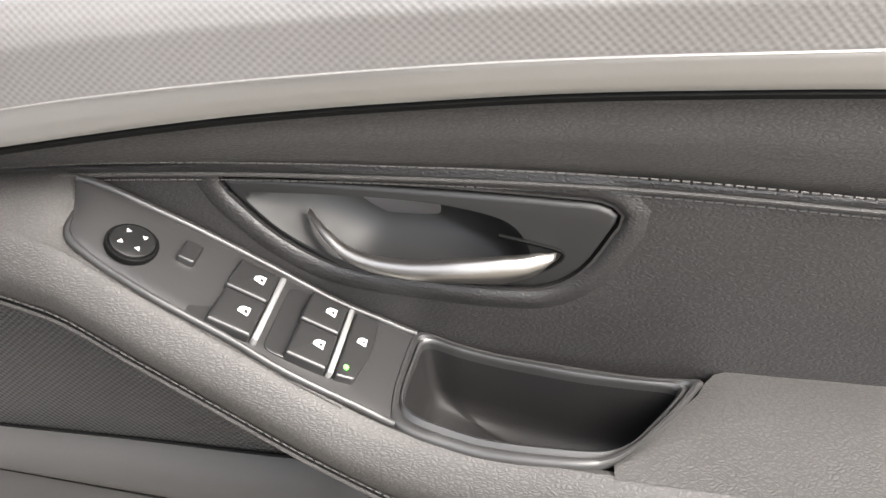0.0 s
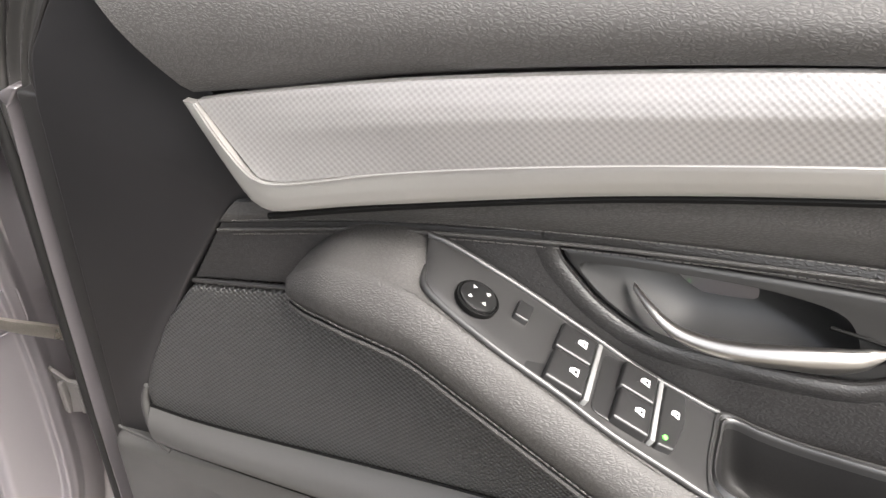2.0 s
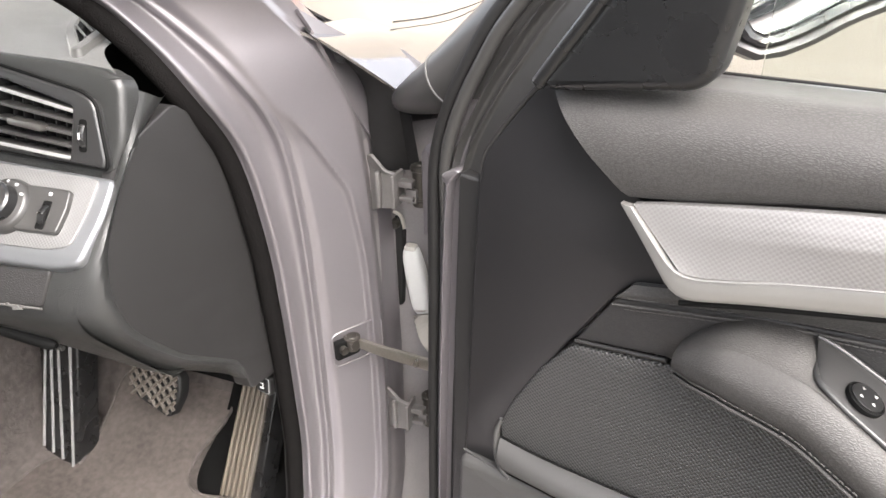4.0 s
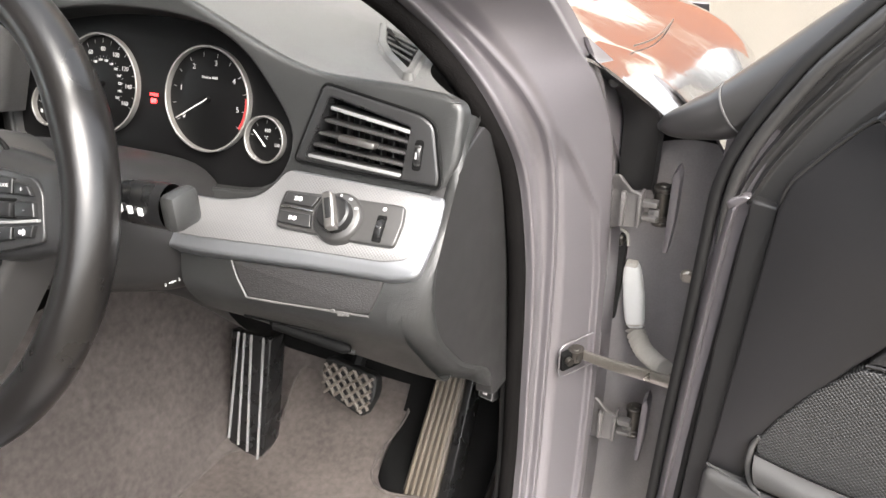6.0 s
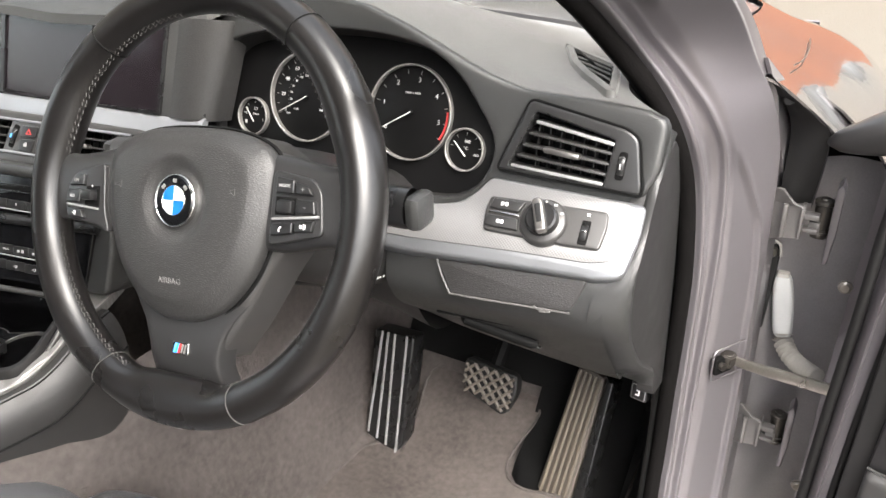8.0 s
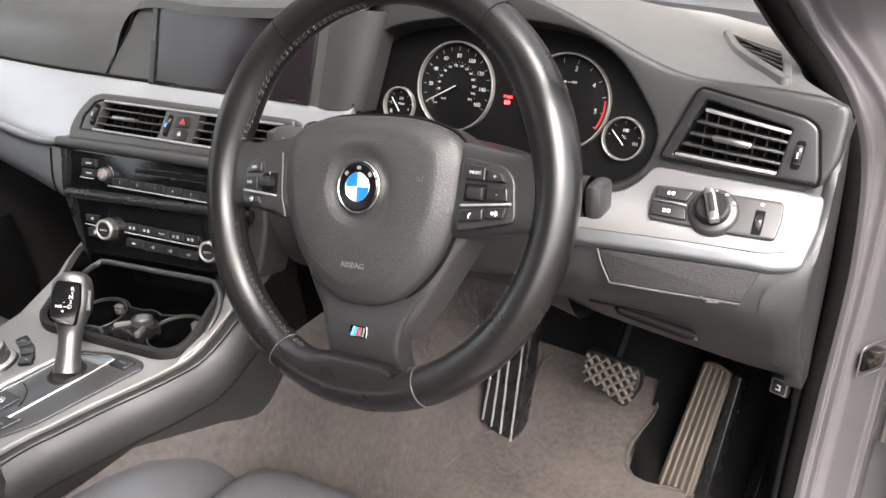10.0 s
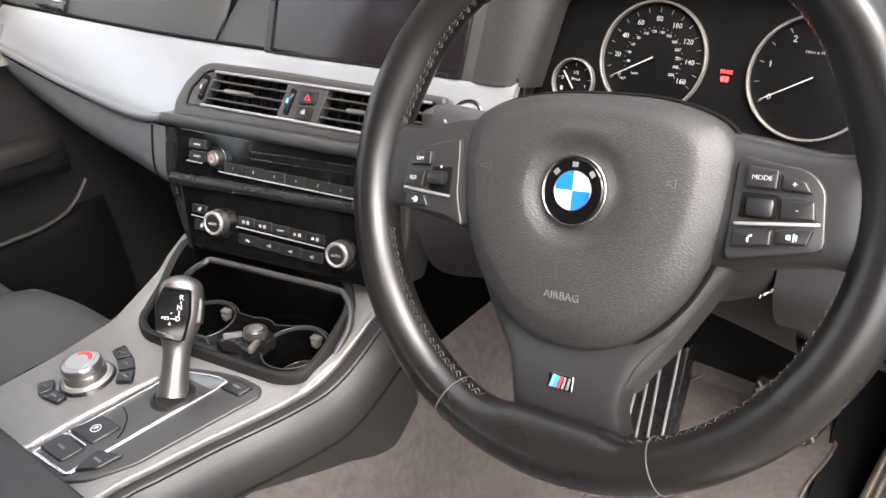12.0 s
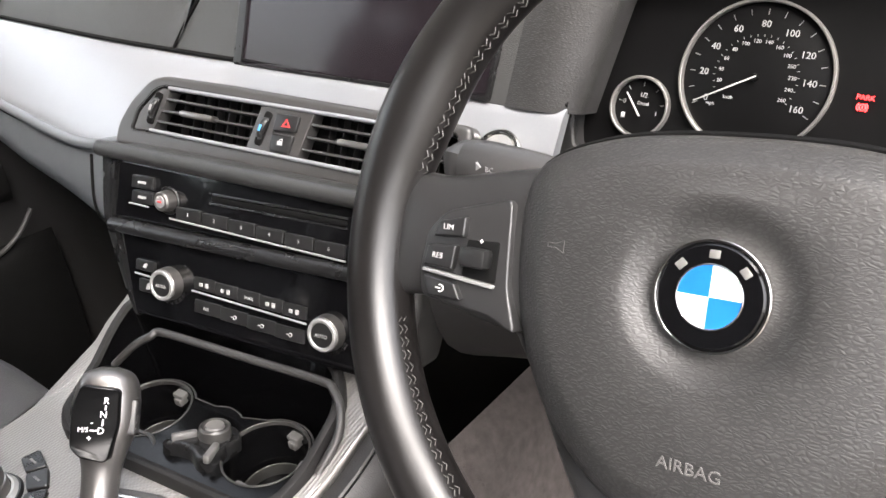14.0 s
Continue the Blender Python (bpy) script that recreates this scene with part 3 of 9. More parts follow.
    part("pillar_infill", loft(foot, 16, 10, 0.004), PAINT, car, "painted foot of the pillar beside the wing")
    # front wing and bonnet
    secs = []
    for y, zt, zo in ((0.56, 0.945, 0.885), (0.62, 0.94, 0.87), (0.8, 0.915, 0.855), (1.05, 0.89, 0.84), (1.35, 0.86, 0.81), (1.7, 0.80, 0.74), (1.95, 0.68, 0.62)):
        w = 0.0 if y < 1.2 else (y - 1.2) * 0.25
        secs.append([(0.66 - w, y, zt + 0.03), (0.73 - w, y, zt), (0.80 - w, y, zt - 0.020), (0.86 - w, y, zo - 0.005), (0.905 - w, y, zo - 0.07), (0.925 - w, y, zo - 0.20), (0.92 - w, y, zo - 0.4), (0.90 - w, y, zo - 0.55)])
    part("front_wing", loft(secs, 30, 26, 0.003), POLISHED, car, "grey metallic front wing mirroring the brick house")
    part("front_wing", loft([[(-x, y, z) for x, y, z in r] for r in secs], 30, 26, 0.003), PAINT, car)
    corner = [[(0.745, 0.430, 0.972), (0.7726, 0.443, 0.9590), (0.7985, 0.4635, 0.9345), (0.8246, 0.4857, 0.9065), (0.842, 0.505, 0.882)], [(0.735, 0.50, 0.958), (0.770, 0.52, 0.9460), (0.800, 0.535, 0.9265), (0.832, 0.545, 0.8990), (0.852, 0.550, 0.876)], [(0.730, 0.60, 0.9435), (0.765, 0.605, 0.9345), (0.800, 0.61, 0.9190), (0.838, 0.61, 0.8900), (0.862, 0.61, 0.864)]]
    part("wing_corner", loft(corner, 20, 24, 0.003), POLISHED, car, "rear corner of the wing beside the pillar")
    part("shut_line", tube(spline([(0.7674, 0.617, 0.9372), (0.7690, 0.690, 0.9260), (0.7679, 0.763, 0.9163), (0.7620, 0.880, 0.9040), (0.7526, 0.989, 0.8935)], 24), 0.0010, 6), STEEL, car, "dark gap between wing and bonnet")
    nose = [[(x, y, z) for y, z in ((1.93, 0.75), (2.02, 0.66), (2.06, 0.50), (2.05, 0.34), (1.98, 0.24))] for x in (-0.70, -0.45, 0.0, 0.45, 0.70)]
    part("front_bumper", loft(nose, 20, 16, 0.004), PAINT, car)
    boot = [[(x, y, z) for y, z in ((-2.02, 1.36), (-2.35, 1.16), (-2.55, 1.0), (-2.95, 0.97), (-3.0, 0.75), (-2.97, 0.35))] for x in (-0.72, -0.55, 0.0, 0.55, 0.72)]
    part("boot_lid", loft(boot, 20, 24, 0.004), PAINT, car)
    for sx in (-1, 1):
        part("rear_wing", loft([[(sx * 0.72, y, zt), (sx * 0.84, y, zt - 0.12), (sx * 0.86, y, 0.6), (sx * 0.82, y, 0.25)] for y, zt in ((-0.95, 0.97), (-1.6, 0.98), (-2.4, 0.98), (-3.0, 0.93))], 20, 14, 0.004), PAINT, car)
        for y in (1.35, -1.75):
            wh = part("wheel", moved(lathe([(0.0, -0.10), (0.07, -0.105), (0.215, -0.09), (0.235, -0.10), (0.235, 0.10), (0.0, 0.10)], 40), Matrix.Translation((sx * 0.74, y, 0.325)) @ Matrix.Rotation(radians(90 * sx), 4, "Z")), SILVER, car)
            part("tyre", moved(lathe([(0.232, -0.105), (0.30, -0.112), (0.33, -0.085), (0.333, 0.0), (0.33, 0.085), (0.30, 0.112), (0.232, 0.105)], 48), Matrix.Translation((sx * 0.74, y, 0.325)) @ Matrix.Rotation(radians(90 * sx), 4, "Z")), RUBBER, wh)
    bon = []
    for y, zc, w in ((0.66, 1.00, 0.66), (0.95, 0.975, 0.655), (1.3, 0.93, 0.63), (1.7, 0.86, 0.56), (1.95, 0.77, 0.5)):
        bon.append([(-w, y, zc - 0.045), (-w * 0.7, y, zc - 0.004), (-w * 0.3, y, zc), (w * 0.3, y, zc), (w * 0.7, y, zc - 0.004), (w, y, zc - 0.045)])
    part("bonnet", loft(bon, 24, 24, 0.004), PAINT, car)
    scuttle = [[(-0.66, 0.66, 0.99), (0, 0.70, 1.0), (0.60, 0.63, 0.975)], [(-0.66, 0.50, 0.97), (0, 0.56, 0.985), (0.60, 0.50, 0.97)]]
    part("scuttle_panel", loft(scuttle, 6, 16, 0.004), RUBBER, car)
    # rubber infill between the pillar's foot, the wing and the door
    inner = spline([(0.757, 0.446, 0.966), (0.768, 0.462, 0.947), (0.779, 0.492, 0.917), (0.785, 0.505, 0.888), (0.7855, 0.507, 0.850), (0.785, 0.512, 0.80)], 30)
    outside = spline([(0.762, 0.438, 0.968), (0.7726, 0.443, 0.956), (0.7985, 0.4635, 0.9315), (0.8246, 0.4857, 0.9035), (0.826, 0.500, 0.865), (0.820, 0.530, 0.80)], 30)
    part("pillar_foot", sheet([[p + Vector((0, 0.02, -0.006)), p + Vector((0.001, -0.001, 0.002)), p.lerp(q, 0.3) + Vector((0.003, -0.007, 0.003)), p.lerp(q, 0.7) + Vector((0.002, -0.005, 0.003)), q, q + Vector((0, 0.03, -0.02))] for p, q in zip(inner, outside)]), RUBBER, car, "black rubber infill at the pillar's foot")
    part("infill_clip", lathe([(0, -0.004), (0.005, -0.004), (0.007, -0.001), (0.007, 0.002)], 14, (0.7815, 0.468, 0.9370)), HARD, car)
    # roof, far side, floor, rear
    roof = [[(-0.60, y, z - 0.05), (-0.45, y, z), (0, y, z + 0.02), (0.45, y, z), (0.62, y, z - 0.05)] for y, z in ((-2.1, 1.36), (-1.5, 1.42), (-0.8, 1.44), (-0.35, 1.41))]
    part("roof", loft(roof, 14, 16, 0.02), PAINT, car)
    ws = [[(-0.58, -0.33, 1.37), (0, -0.30, 1.42), (0.60, -0.33, 1.37)], [(-0.64, 0.1, 1.19), (0, 0.15, 1.23), (0.655, 0.1, 1.19)], [(-0.68, 0.48, 0.985), (0, 0.58, 1.0), (0.72, 0.44, 0.995)]]
    pane = part("windscreen", loft(ws, 14, 16), CLEAR, car)
    pane.visible_shadow = False
    part("pillar_left", tube([(-0.60, -0.36, 1.36), (-0.66, 0.1, 1.16), (-0.71, 0.46, 0.97)], 0.035, 10), HARD, car)
    part("header_rail", tube([(-0.6, -0.36, 1.37), (0, -0.34, 1.42), (0.62, -0.36, 1.37)], 0.03, 10), HARD, car)
    part("side_rail", tube([(-0.60, -0.36, 1.37), (-0.60, -1.2, 1.40), (-0.58, -2.1, 1.33)], 0.035, 10), HARD, car)
    part("centre_post", tube([(0.60, -0.98, 1.38), (0.70, -0.88, 0.95), (0.74, -0.85, 0.25)], 0.05, 10), HARD, car)
    part("centre_post", tube([(-0.60, -0.98, 1.38), (-0.70, -0.88, 0.95), (-0.74, -0.85, 0.25)], 0.05, 10), HARD, car)
    part("rear_side", block(0.70, 0.78, -2.1, -0.9, 0.25, 0.95, 0.02), HARD, car)
    part("rear_side", block(-0.78, -0.70, -2.1, -0.9, 0.25, 0.95, 0.02), HARD, car)
    part("rear_bulkhead", block(-0.75, 0.75, -2.2, -2.1, 0.2, 1.0, 0.02), HARD, car)
    part("floor_pan", block(-0.76, 0.74, -2.1, 0.75, 0.17, 0.24, 0.01), HARD, car)
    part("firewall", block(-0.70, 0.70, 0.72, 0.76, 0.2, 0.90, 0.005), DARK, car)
    part("side_sill", block(0.74, 0.84, -0.95, 0.46, 0.17, 0.27, 0.03), PAINT, car)
    # kick panel inside the jamb, below the dash
    kick = [[(0.695, 0.42, 0.60), (0.705, 0.43, 0.50), (0.70, 0.40, 0.36), (0.69, 0.30, 0.30)], [(0.66, 0.60, 0.60), (0.655, 0.60, 0.50), (0.65, 0.58, 0.38), (0.65, 0.45, 0.29)]]
    part("kick_panel", loft(kick, 10, 12, 0.004), HARD, car)


def upright(profile, sides=24, at=(0, 0, 0)):
    """A turned body about an upright axis: profile of (radius, height)."""
    return moved(lathe([(r, -z) for r, z in profile], sides), Matrix.Translation(at) @ Matrix.Rotation(radians(90), 4, "X") @ Matrix.Rotation(radians(180), 4, "Z"))


def build_hinges():
    for z in (0.795, 0.484):
        h = thing("hinge_assembly", "bolted grey steel door hinge on the pillar", "hinge", pose(0.8344, 0.5245, z), group="driver's door hinges")
        fold = lambda x, zz: 0.55 * max(0.0, -0.038 - x) - 0.25 * max(0.0, zz - 0.012)
        part("bracket", merge(plate(rounded([(-0.060, -0.044), (-0.038, -0.031), (-0.019, -0.029), (-0.019, 0.011), (-0.030, 0.014), (-0.044, 0.030), (-0.052, 0.028), (-0.058, 0.010)], 0.0015, 2), -0.026, -0.021, 0.0012, depth=fold, segs=2), block(-0.041, -0.036, -0.029, -0.018, -0.030, 0.012, 0.0012), block(-0.022, -0.018, -0.030, -0.004, -0.028, 0.010, 0.0012)), HINGE_GREY, h, "folded painted steel bracket")
        part("knuckle", merge(block(-0.020, -0.002, -0.020, -0.008, -0.022, -0.017, 0.001), block(-0.020, -0.002, -0.020, -0.008, -0.006, 0.001, 0.001), block(-0.012, 0.0, -0.014, -0.002, -0.026, -0.010, 0.001)), HINGE_GREY, h)
        part("pin", upright([(0, 0.017), (0.0050, 0.0168), (0.0056, 0.0150), (0.0085, 0.0150), (0.0108, 0.0135), (0.0112, 0.0100), (0.0094, 0.0085), (0.0094, -0.0200), (0.0110, -0.0210), (0.0110, -0.0235), (0.0094, -0.0245), (0.0094, -0.0270), (0.0106, -0.0280), (0.0100, -0.0320), (0, -0.0325)], 28), STEEL, h, "greased hinge pin")
        part("door_leaf", plate(rounded([(0.0095, -0.058), (0.0150, -0.058), (0.0185, -0.020), (0.0190, 0.034), (0.0150, 0.044), (0.0100, 0.036)], 0.002, 3), -0.020, 0.004, 0.0015), PAINT, h)
        part("leaf_bolt", lathe([(0, -0.005), (0.0050, -0.005), (0.0064, -0.0035), (0.0080, -0.0030), (0.0085, 0.0)], 12, (0.040, -0.012, -0.085)), BARE_STEEL, h, "bright bolt in the door")
    st = thing("door_check_strap", "greasy steel check strap holding the door open", "door check", pose(0.765, 0.476, 0.600))
    jamb = frame_at((0.002, -0.008, -0.002), 58)
    oval = box_outline(0.004, 0.0, 0.066, 0.046, 0.009)
    part("embossed_frame", tube([(p.x, 0.0010, p.y) for p in oval], 0.0012, 8, True), PAINT, st, at=jamb)
    part("socket", plate(box_outline(-0.012, 0, 0.032, 0.024, 0.005), -0.0030, 0.004, 0.0008), DARK, st, at=jamb)
    bar = [Vector(q) for q in ((-0.010, -0.004, 0.0), (0.012, -0.010, 0.001), (0.04, -0.016, 0.002), (0.075, -0.023, 0.005), (0.118, -0.031, 0.008))]
    rows = []
    for q, hh in zip(spline(bar, 24), np.interp(np.linspace(0, 1, 24), [0, 0.15, 0.5, 1], [0.0060, 0.0062, 0.0075, 0.0078])):
        rows.append([(q.x, q.y - 0.0024, q.z - hh + 0.001), (q.x, q.y - 0.0032, q.z - hh + 0.003), (q.x, q.y - 0.0032, q.z + hh - 0.003), (q.x, q.y - 0.0018, q.z + hh), (q.x, q.y + 0.0018, q.z + hh), (q.x, q.y + 0.0032, q.z + hh - 0.003), (q.x, q.y + 0.0032, q.z - hh + 0.003), (q.x, q.y + 0.0018, q.z - hh)])
    part("arm", sheet(rows, closed=True), BARE_STEEL, st, "worn bright steel arm")
    part("roller", merge(lathe([(0, -0.009), (0.006, -0.009), (0.006, -0.001), (0, -0.001)], 14, (-0.004, 0, 0.004)), lathe([(0, -0.009), (0.005, -0.009), (0.005, -0.001), (0, -0.001)], 14, (-0.019, 0, 0.002))), STEEL, st, at=jamb)
    part("pivot_bolt", upright([(0, 0.0125), (0.0060, 0.0122), (0.0066, 0.0105), (0.0098, 0.0100), (0.0100, 0.0085), (0.0085, 0.0078), (0.0085, -0.006), (0, -0.006)], 22, (0.000, -0.012, 0.000)), STEEL, st, "greasy pivot bolt")
    lm = thing("wiring_loom", "white connector and ribbed gaiter of the door wiring", "cable", pose(0.803, 0.555, 0.68))
    secs = []
    for z, cx, w, d in ((0.010, 0.002, 0.0045, 0.004), (0.007, 0.002, 0.0085, 0.007), (-0.004, 0.003, 0.0115, 0.009), (-0.030, 0.007, 0.0130, 0.010), (-0.060, 0.011, 0.0125, 0.010), (-0.074, 0.013, 0.0115, 0.009), (-0.081, 0.014, 0.0080, 0.007), (-0.083, 0.014, 0.0030, 0.003)):
        secs.append([(cx + w * math.copysign(abs(math.cos(a)) ** 0.6, math.cos(a)), d * math.copysign(abs(math.sin(a)) ** 0.6, math.sin(a)), z) for a in np.linspace(0, 2 * math.pi, 16, endpoint=False)])
    cn = part("connector", loft(secs, 30, 28, closed=True), WHITE_PLASTIC, lm, "scuffed white plastic connector")
    part("connector_tip", block(-0.006, 0.009, -0.007, 0.006, 0.004, 0.0125, 0.003), BEIGE_PLASTIC, cn, "yellowed top")
    part("mount_plate", plate(rounded([(-0.026, -0.075), (-0.012, -0.075), (-0.007, 0.030), (-0.010, 0.048), (-0.022, 0.050), (-0.027, 0.035)], 0.005), -0.004, 0.012, 0.002), RUBBER, lm, "black rubber grommet")
    part("grommet_rim", tube(spline([(-0.0275, 0.000, -0.070), (-0.0285, -0.003, 0.030), (-0.0235, -0.004, 0.0500), (-0.0160, -0.004, 0.0545), (-0.0080, -0.003, 0.0490), (-0.0055, -0.001, 0.0330)], 40), 0.0022, 8), BEIGE_PLASTIC, lm, "pale dusty rim of the grommet")
    part("grommet_boss", lathe([(0, -0.010), (0.0050, -0.010), (0.0066, -0.008), (0.0072, -0.002)], 18, (-0.0160, 0, 0.040)), STEEL, lm, "dark round boss")
    path = spline([(0.014, 0, -0.078), (0.017, -0.006, -0.086), (0.030, -0.025, -0.094), (0.045, -0.042, -0.094), (0.064, -0.062, -0.090)], 105)
    part("gaiter", tube(path, [0.0090 + 0.0042 * math.cos(i * 2 * math.pi / 8) - 0.002 * i / 104 for i in range(105)], 16), BEIGE_PLASTIC, lm, "ribbed pale rubber gaiter")


# ---- the open driver's door ----
PERF = mat("perforated_speaker_mesh", (0.040, 0.0395, 0.039), 0.50, bump=(("weave", 215, 0.5, 0.001),), vary=0.1, pits=0.8)
DOOR = frame_at((0.8344, 0.5245, 0), -13.5)


def build_door():
    d = thing("driver_door", "opened driver's door with black leather panel and aluminium trim", "car door", DOOR)
    shell = [(0.062, 0.28), (0.065, 0.6), (0.074, 0.80), (0.092, 0.905), (0.13, 0.940), (0.30, 0.945), (1.08, 0.95), (1.12, 0.7), (1.10, 0.28)]
    part("shell", plate(rounded(shell, 0.03, 6), -0.088, 0.03, 0.016, segs=5), PAINT, d)
    part("outer_skin", loft([[(0.035, 0.03, 0.28), (0.035, 0.055, 0.6), (0.05, 0.045, 0.91)], [(0.5, 0.05, 0.26), (0.5, 0.085, 0.6), (0.5, 0.04, 0.945)], [(1.15, 0.05, 0.26), (1.17, 0.08, 0.6), (1.12, 0.035, 0.955)]], 20, 14, 0.01), PAINT, d)
    # rubber seals along the front edge and up the window frame
    line = [(0.082, -0.088, 0.30), (0.092, -0.088, 0.55), (0.103, -0.09, 0.72), (0.114, -0.092, 0.855), (0.145, -0.09, 0.937), (0.189, -0.084, 1.012), (0.27, -0.07, 1.11), (0.42, -0.05, 1.25), (0.62, -0.03, 1.36)]
    p = spline(line, 70)
    part("front_seal", tube([q + Vector((0.010, -0.002, 0)) for q in p if q.z < 0.85], 0.0045, 10), RUBBER, d)
    band_line = spline([(0.076, -0.092, 0.30), (0.084, -0.092, 0.55), (0.0920, -0.093, 0.72), (0.0965, -0.094, 0.830), (0.1015, -0.094, 0.872), (0.1150, -0.094, 0.914), (0.1385, -0.093, 0.960), (0.1665, -0.090, 1.0035), (0.25, -0.078, 1.10), (0.40, -0.056, 1.24), (0.60, -0.036, 1.352)], 120)
    part("outer_seal", tube([q + Vector((-0.0125, 0.004, 0.003)) for q in band_line], 0.0062, 10), RUBBER, d, "black rubber seal round the door")
    part("seal_band", tube([q for q in band_line if q.z > 0.80], [0.0062 * min(1, 0.3 + i / 10) for i in range(sum(q.z > 0.80 for q in band_line))], 12), SPOKE, d, "smooth grey band of the window seal")
    # ribbed rubber sheet between the seal and the mirror cover
    back_line = spline([(0.147, -0.100, 0.862), (0.160, -0.100, 0.898), (0.186, -0.100, 0.944), (0.210, -0.100, 0.975), (0.232, -0.098, 1.008), (0.31, -0.086, 1.11), (0.44, -0.062, 1.25), (0.62, -0.040, 1.358)], 90)
    front_line = spline([q for q in band_line if q.z > 0.845], 90)
    rows = []
    for i, (q, r) in enumerate(zip(front_line, back_line)):
        c = i / 89
        first = float(np.interp(c, [0, 0.1, 0.3, 1], [0.16, 0.27, 0.34, 0.40]))
        rows.append([q.lerp(r, float(s)) + Vector((0, 0.010 - 0.010 * math.exp(-((s - first) / 0.045) ** 2) - 0.007 * max(0.0, 1 - c / 0.30) * math.exp(-((s - first - 0.23) / 0.045) ** 2) - 0.006 * s, 0)) for s in np.linspace(0, 1, 60)] + [r + Vector((0.012, 0.008, -0.003)), r + Vector((0.045, 0.030, -0.012))])
    part("frame_sheet", sheet(rows), SPOKE, d, "ribbed black rubber along the window frame")
    part("window_frame", tube([q + Vector((0.0, 0.030, 0.02)) for q in p[38:]], 0.026, 12), SATIN, d)
    fc = spline([(0.002, -0.036, 0.890), (0.020, -0.044, 0.898), (0.046, -0.052, 0.910), (0.085, -0.058, 0.932), (0.16, -0.054, 0.998), (0.25, -0.040, 1.080), (0.40, -0.020, 1.205), (0.62, 0.0, 1.345)], 60)
    girth = [float(np.interp(q.x, [0.002, 0.006, 0.02, 0.05, 0.085, 0.16, 0.62], [0.005, 0.0090, 0.0140, 0.0215, 0.0275, 0.031, 0.031])) for q in fc]
    part("frame_cover", tube(fc, girth, 18), SPOKE, d, "smooth dark cover along the window frame")
    at = min(range(60), key=lambda i: abs(fc[i].x - 0.080))
    part("cover_joint", lathe([(girth[at] - 0.002, -0.0008), (girth[at] + 0.0010, -0.0008), (girth[at] + 0.0010, 0.0008), (girth[at] - 0.002, 0.0008)], 32), GRIP, d, at=Matrix.Translation(fc[at]) @ (fc[at + 2] - fc[at - 2]).to_track_quat("Y", "Z").to_matrix().to_4x4())
    edge_x = lambda z: float(np.interp(z, [0.30, 0.55, 0.72, 0.80, 0.865], [0.069, 0.0775, 0.0860, 0.0905, 0.0975]))
    edge = [(edge_x(z), z) for z in (0.30, 0.55, 0.72, 0.80, 0.84)] + [(0.1005, 0.858), (0.114, 0.8650), (0.120, 0.8635), (0.108, 0.850)] + [(edge_x(z) + 0.0115, z) for z in (0.82, 0.72, 0.55, 0.30)]
    part("door_edge", plate(rounded(edge, 0.003), -0.103, -0.07, 0.002, depth=lambda x, z: 1.1 * max(0.0, edge_x(z) + 0.0115 - x) if z < 0.85 else 0.002), PAINT, d, "painted door edge beside the seal")
    part("edge_strip", plate(rounded([(0.102, 0.40), (0.128, 0.40), (0.133, 0.60), (0.147, 0.862), (0.121, 0.864), (0.112, 0.70)], 0.004), -0.104, -0.08, 0.003), HARD, d, "grained plastic strip beside the seal")
    cap = [(0.128, 0.54), (0.133, 0.62), (0.147, 0.862), (0.155, 0.895), (0.199, 0.953), (0.213, 0.960), (0.247, 0.921), (0.286, 0.886), (0.345, 0.832), (0.36, 0.815), (0.290, 0.8115), (0.276, 0.796), (0.236, 0.735), (0.192, 0.655), (0.176, 0.618), (0.168, 0.575), (0.170, 0.54)]
    part("front_panel", plate(rounded(cap, 0.006), -0.114, -0.08, 0.003), FRONT_PANEL, d, "plain black plastic panel at the hinge end")
    part("panel_lip", tube(spline([(0.213, -0.113, 0.960), (0.199, -0.113, 0.953), (0.155, -0.111, 0.895), (0.147, -0.108, 0.862)], 24), 0.0022, 8), HARD, d)
    lower = [(0.124, 0.28), (0.124, 0.40), (0.130, 0.563), (0.195, 0.565), (0.31, 0.570), (0.45, 0.572), (1.08, 0.575), (1.08, 0.28)]
    part("lower_panel", plate(rounded(lower, 0.01), -0.128, -0.08, 0.008), DOOR_PLASTIC, d)
    # padded sill under the window
    top = [(0.212, -0.108, 0.960), (0.30, -0.112, 0.965), (0.42, -0.115, 0.969), (0.60, -0.118, 0.976), (0.85, -0.118, 0.984), (1.08, -0.11, 0.986)]
    bot = [(0.284, -0.128, 0.890), (0.328, -0.131, 0.8985), (0.43, -0.134, 0.9185), (0.56, -0.136, 0.937), (0.66, -0.138, 0.947), (0.85, -0.136, 0.958), (1.08, -0.13, 0.962)]
    pt, pb = spline(top, 60), spline(bot, 60)
    rows = []
    for q, r in zip(pt, pb):
        far = Vector((q.x + 0.0, -0.045, q.z - 0.004))
        rows.append([far, far.lerp(q, 0.6) + Vector((0, 0, 0.0025)), q + Vector((0, 0.008, 0.0025)), q, q.lerp(r, 0.12) + Vector((0, -0.011, 0)), q.lerp(r, 0.3) + Vector((0, -0.017, 0)), q.lerp(r, 0.55) + Vector((0, -0.016, 0)), q.lerp(r, 0.8) + Vector((0, -0.009, 0)), q.lerp(r, 0.95) + Vector((0, -0.003, 0)), r, r + Vector((0, 0.02, 0))])
    rows = [spline(r, 22) for r in rows]
    part("sill_pad", sheet(rows), HIDE, d, "grained black leather pad along the window sill")
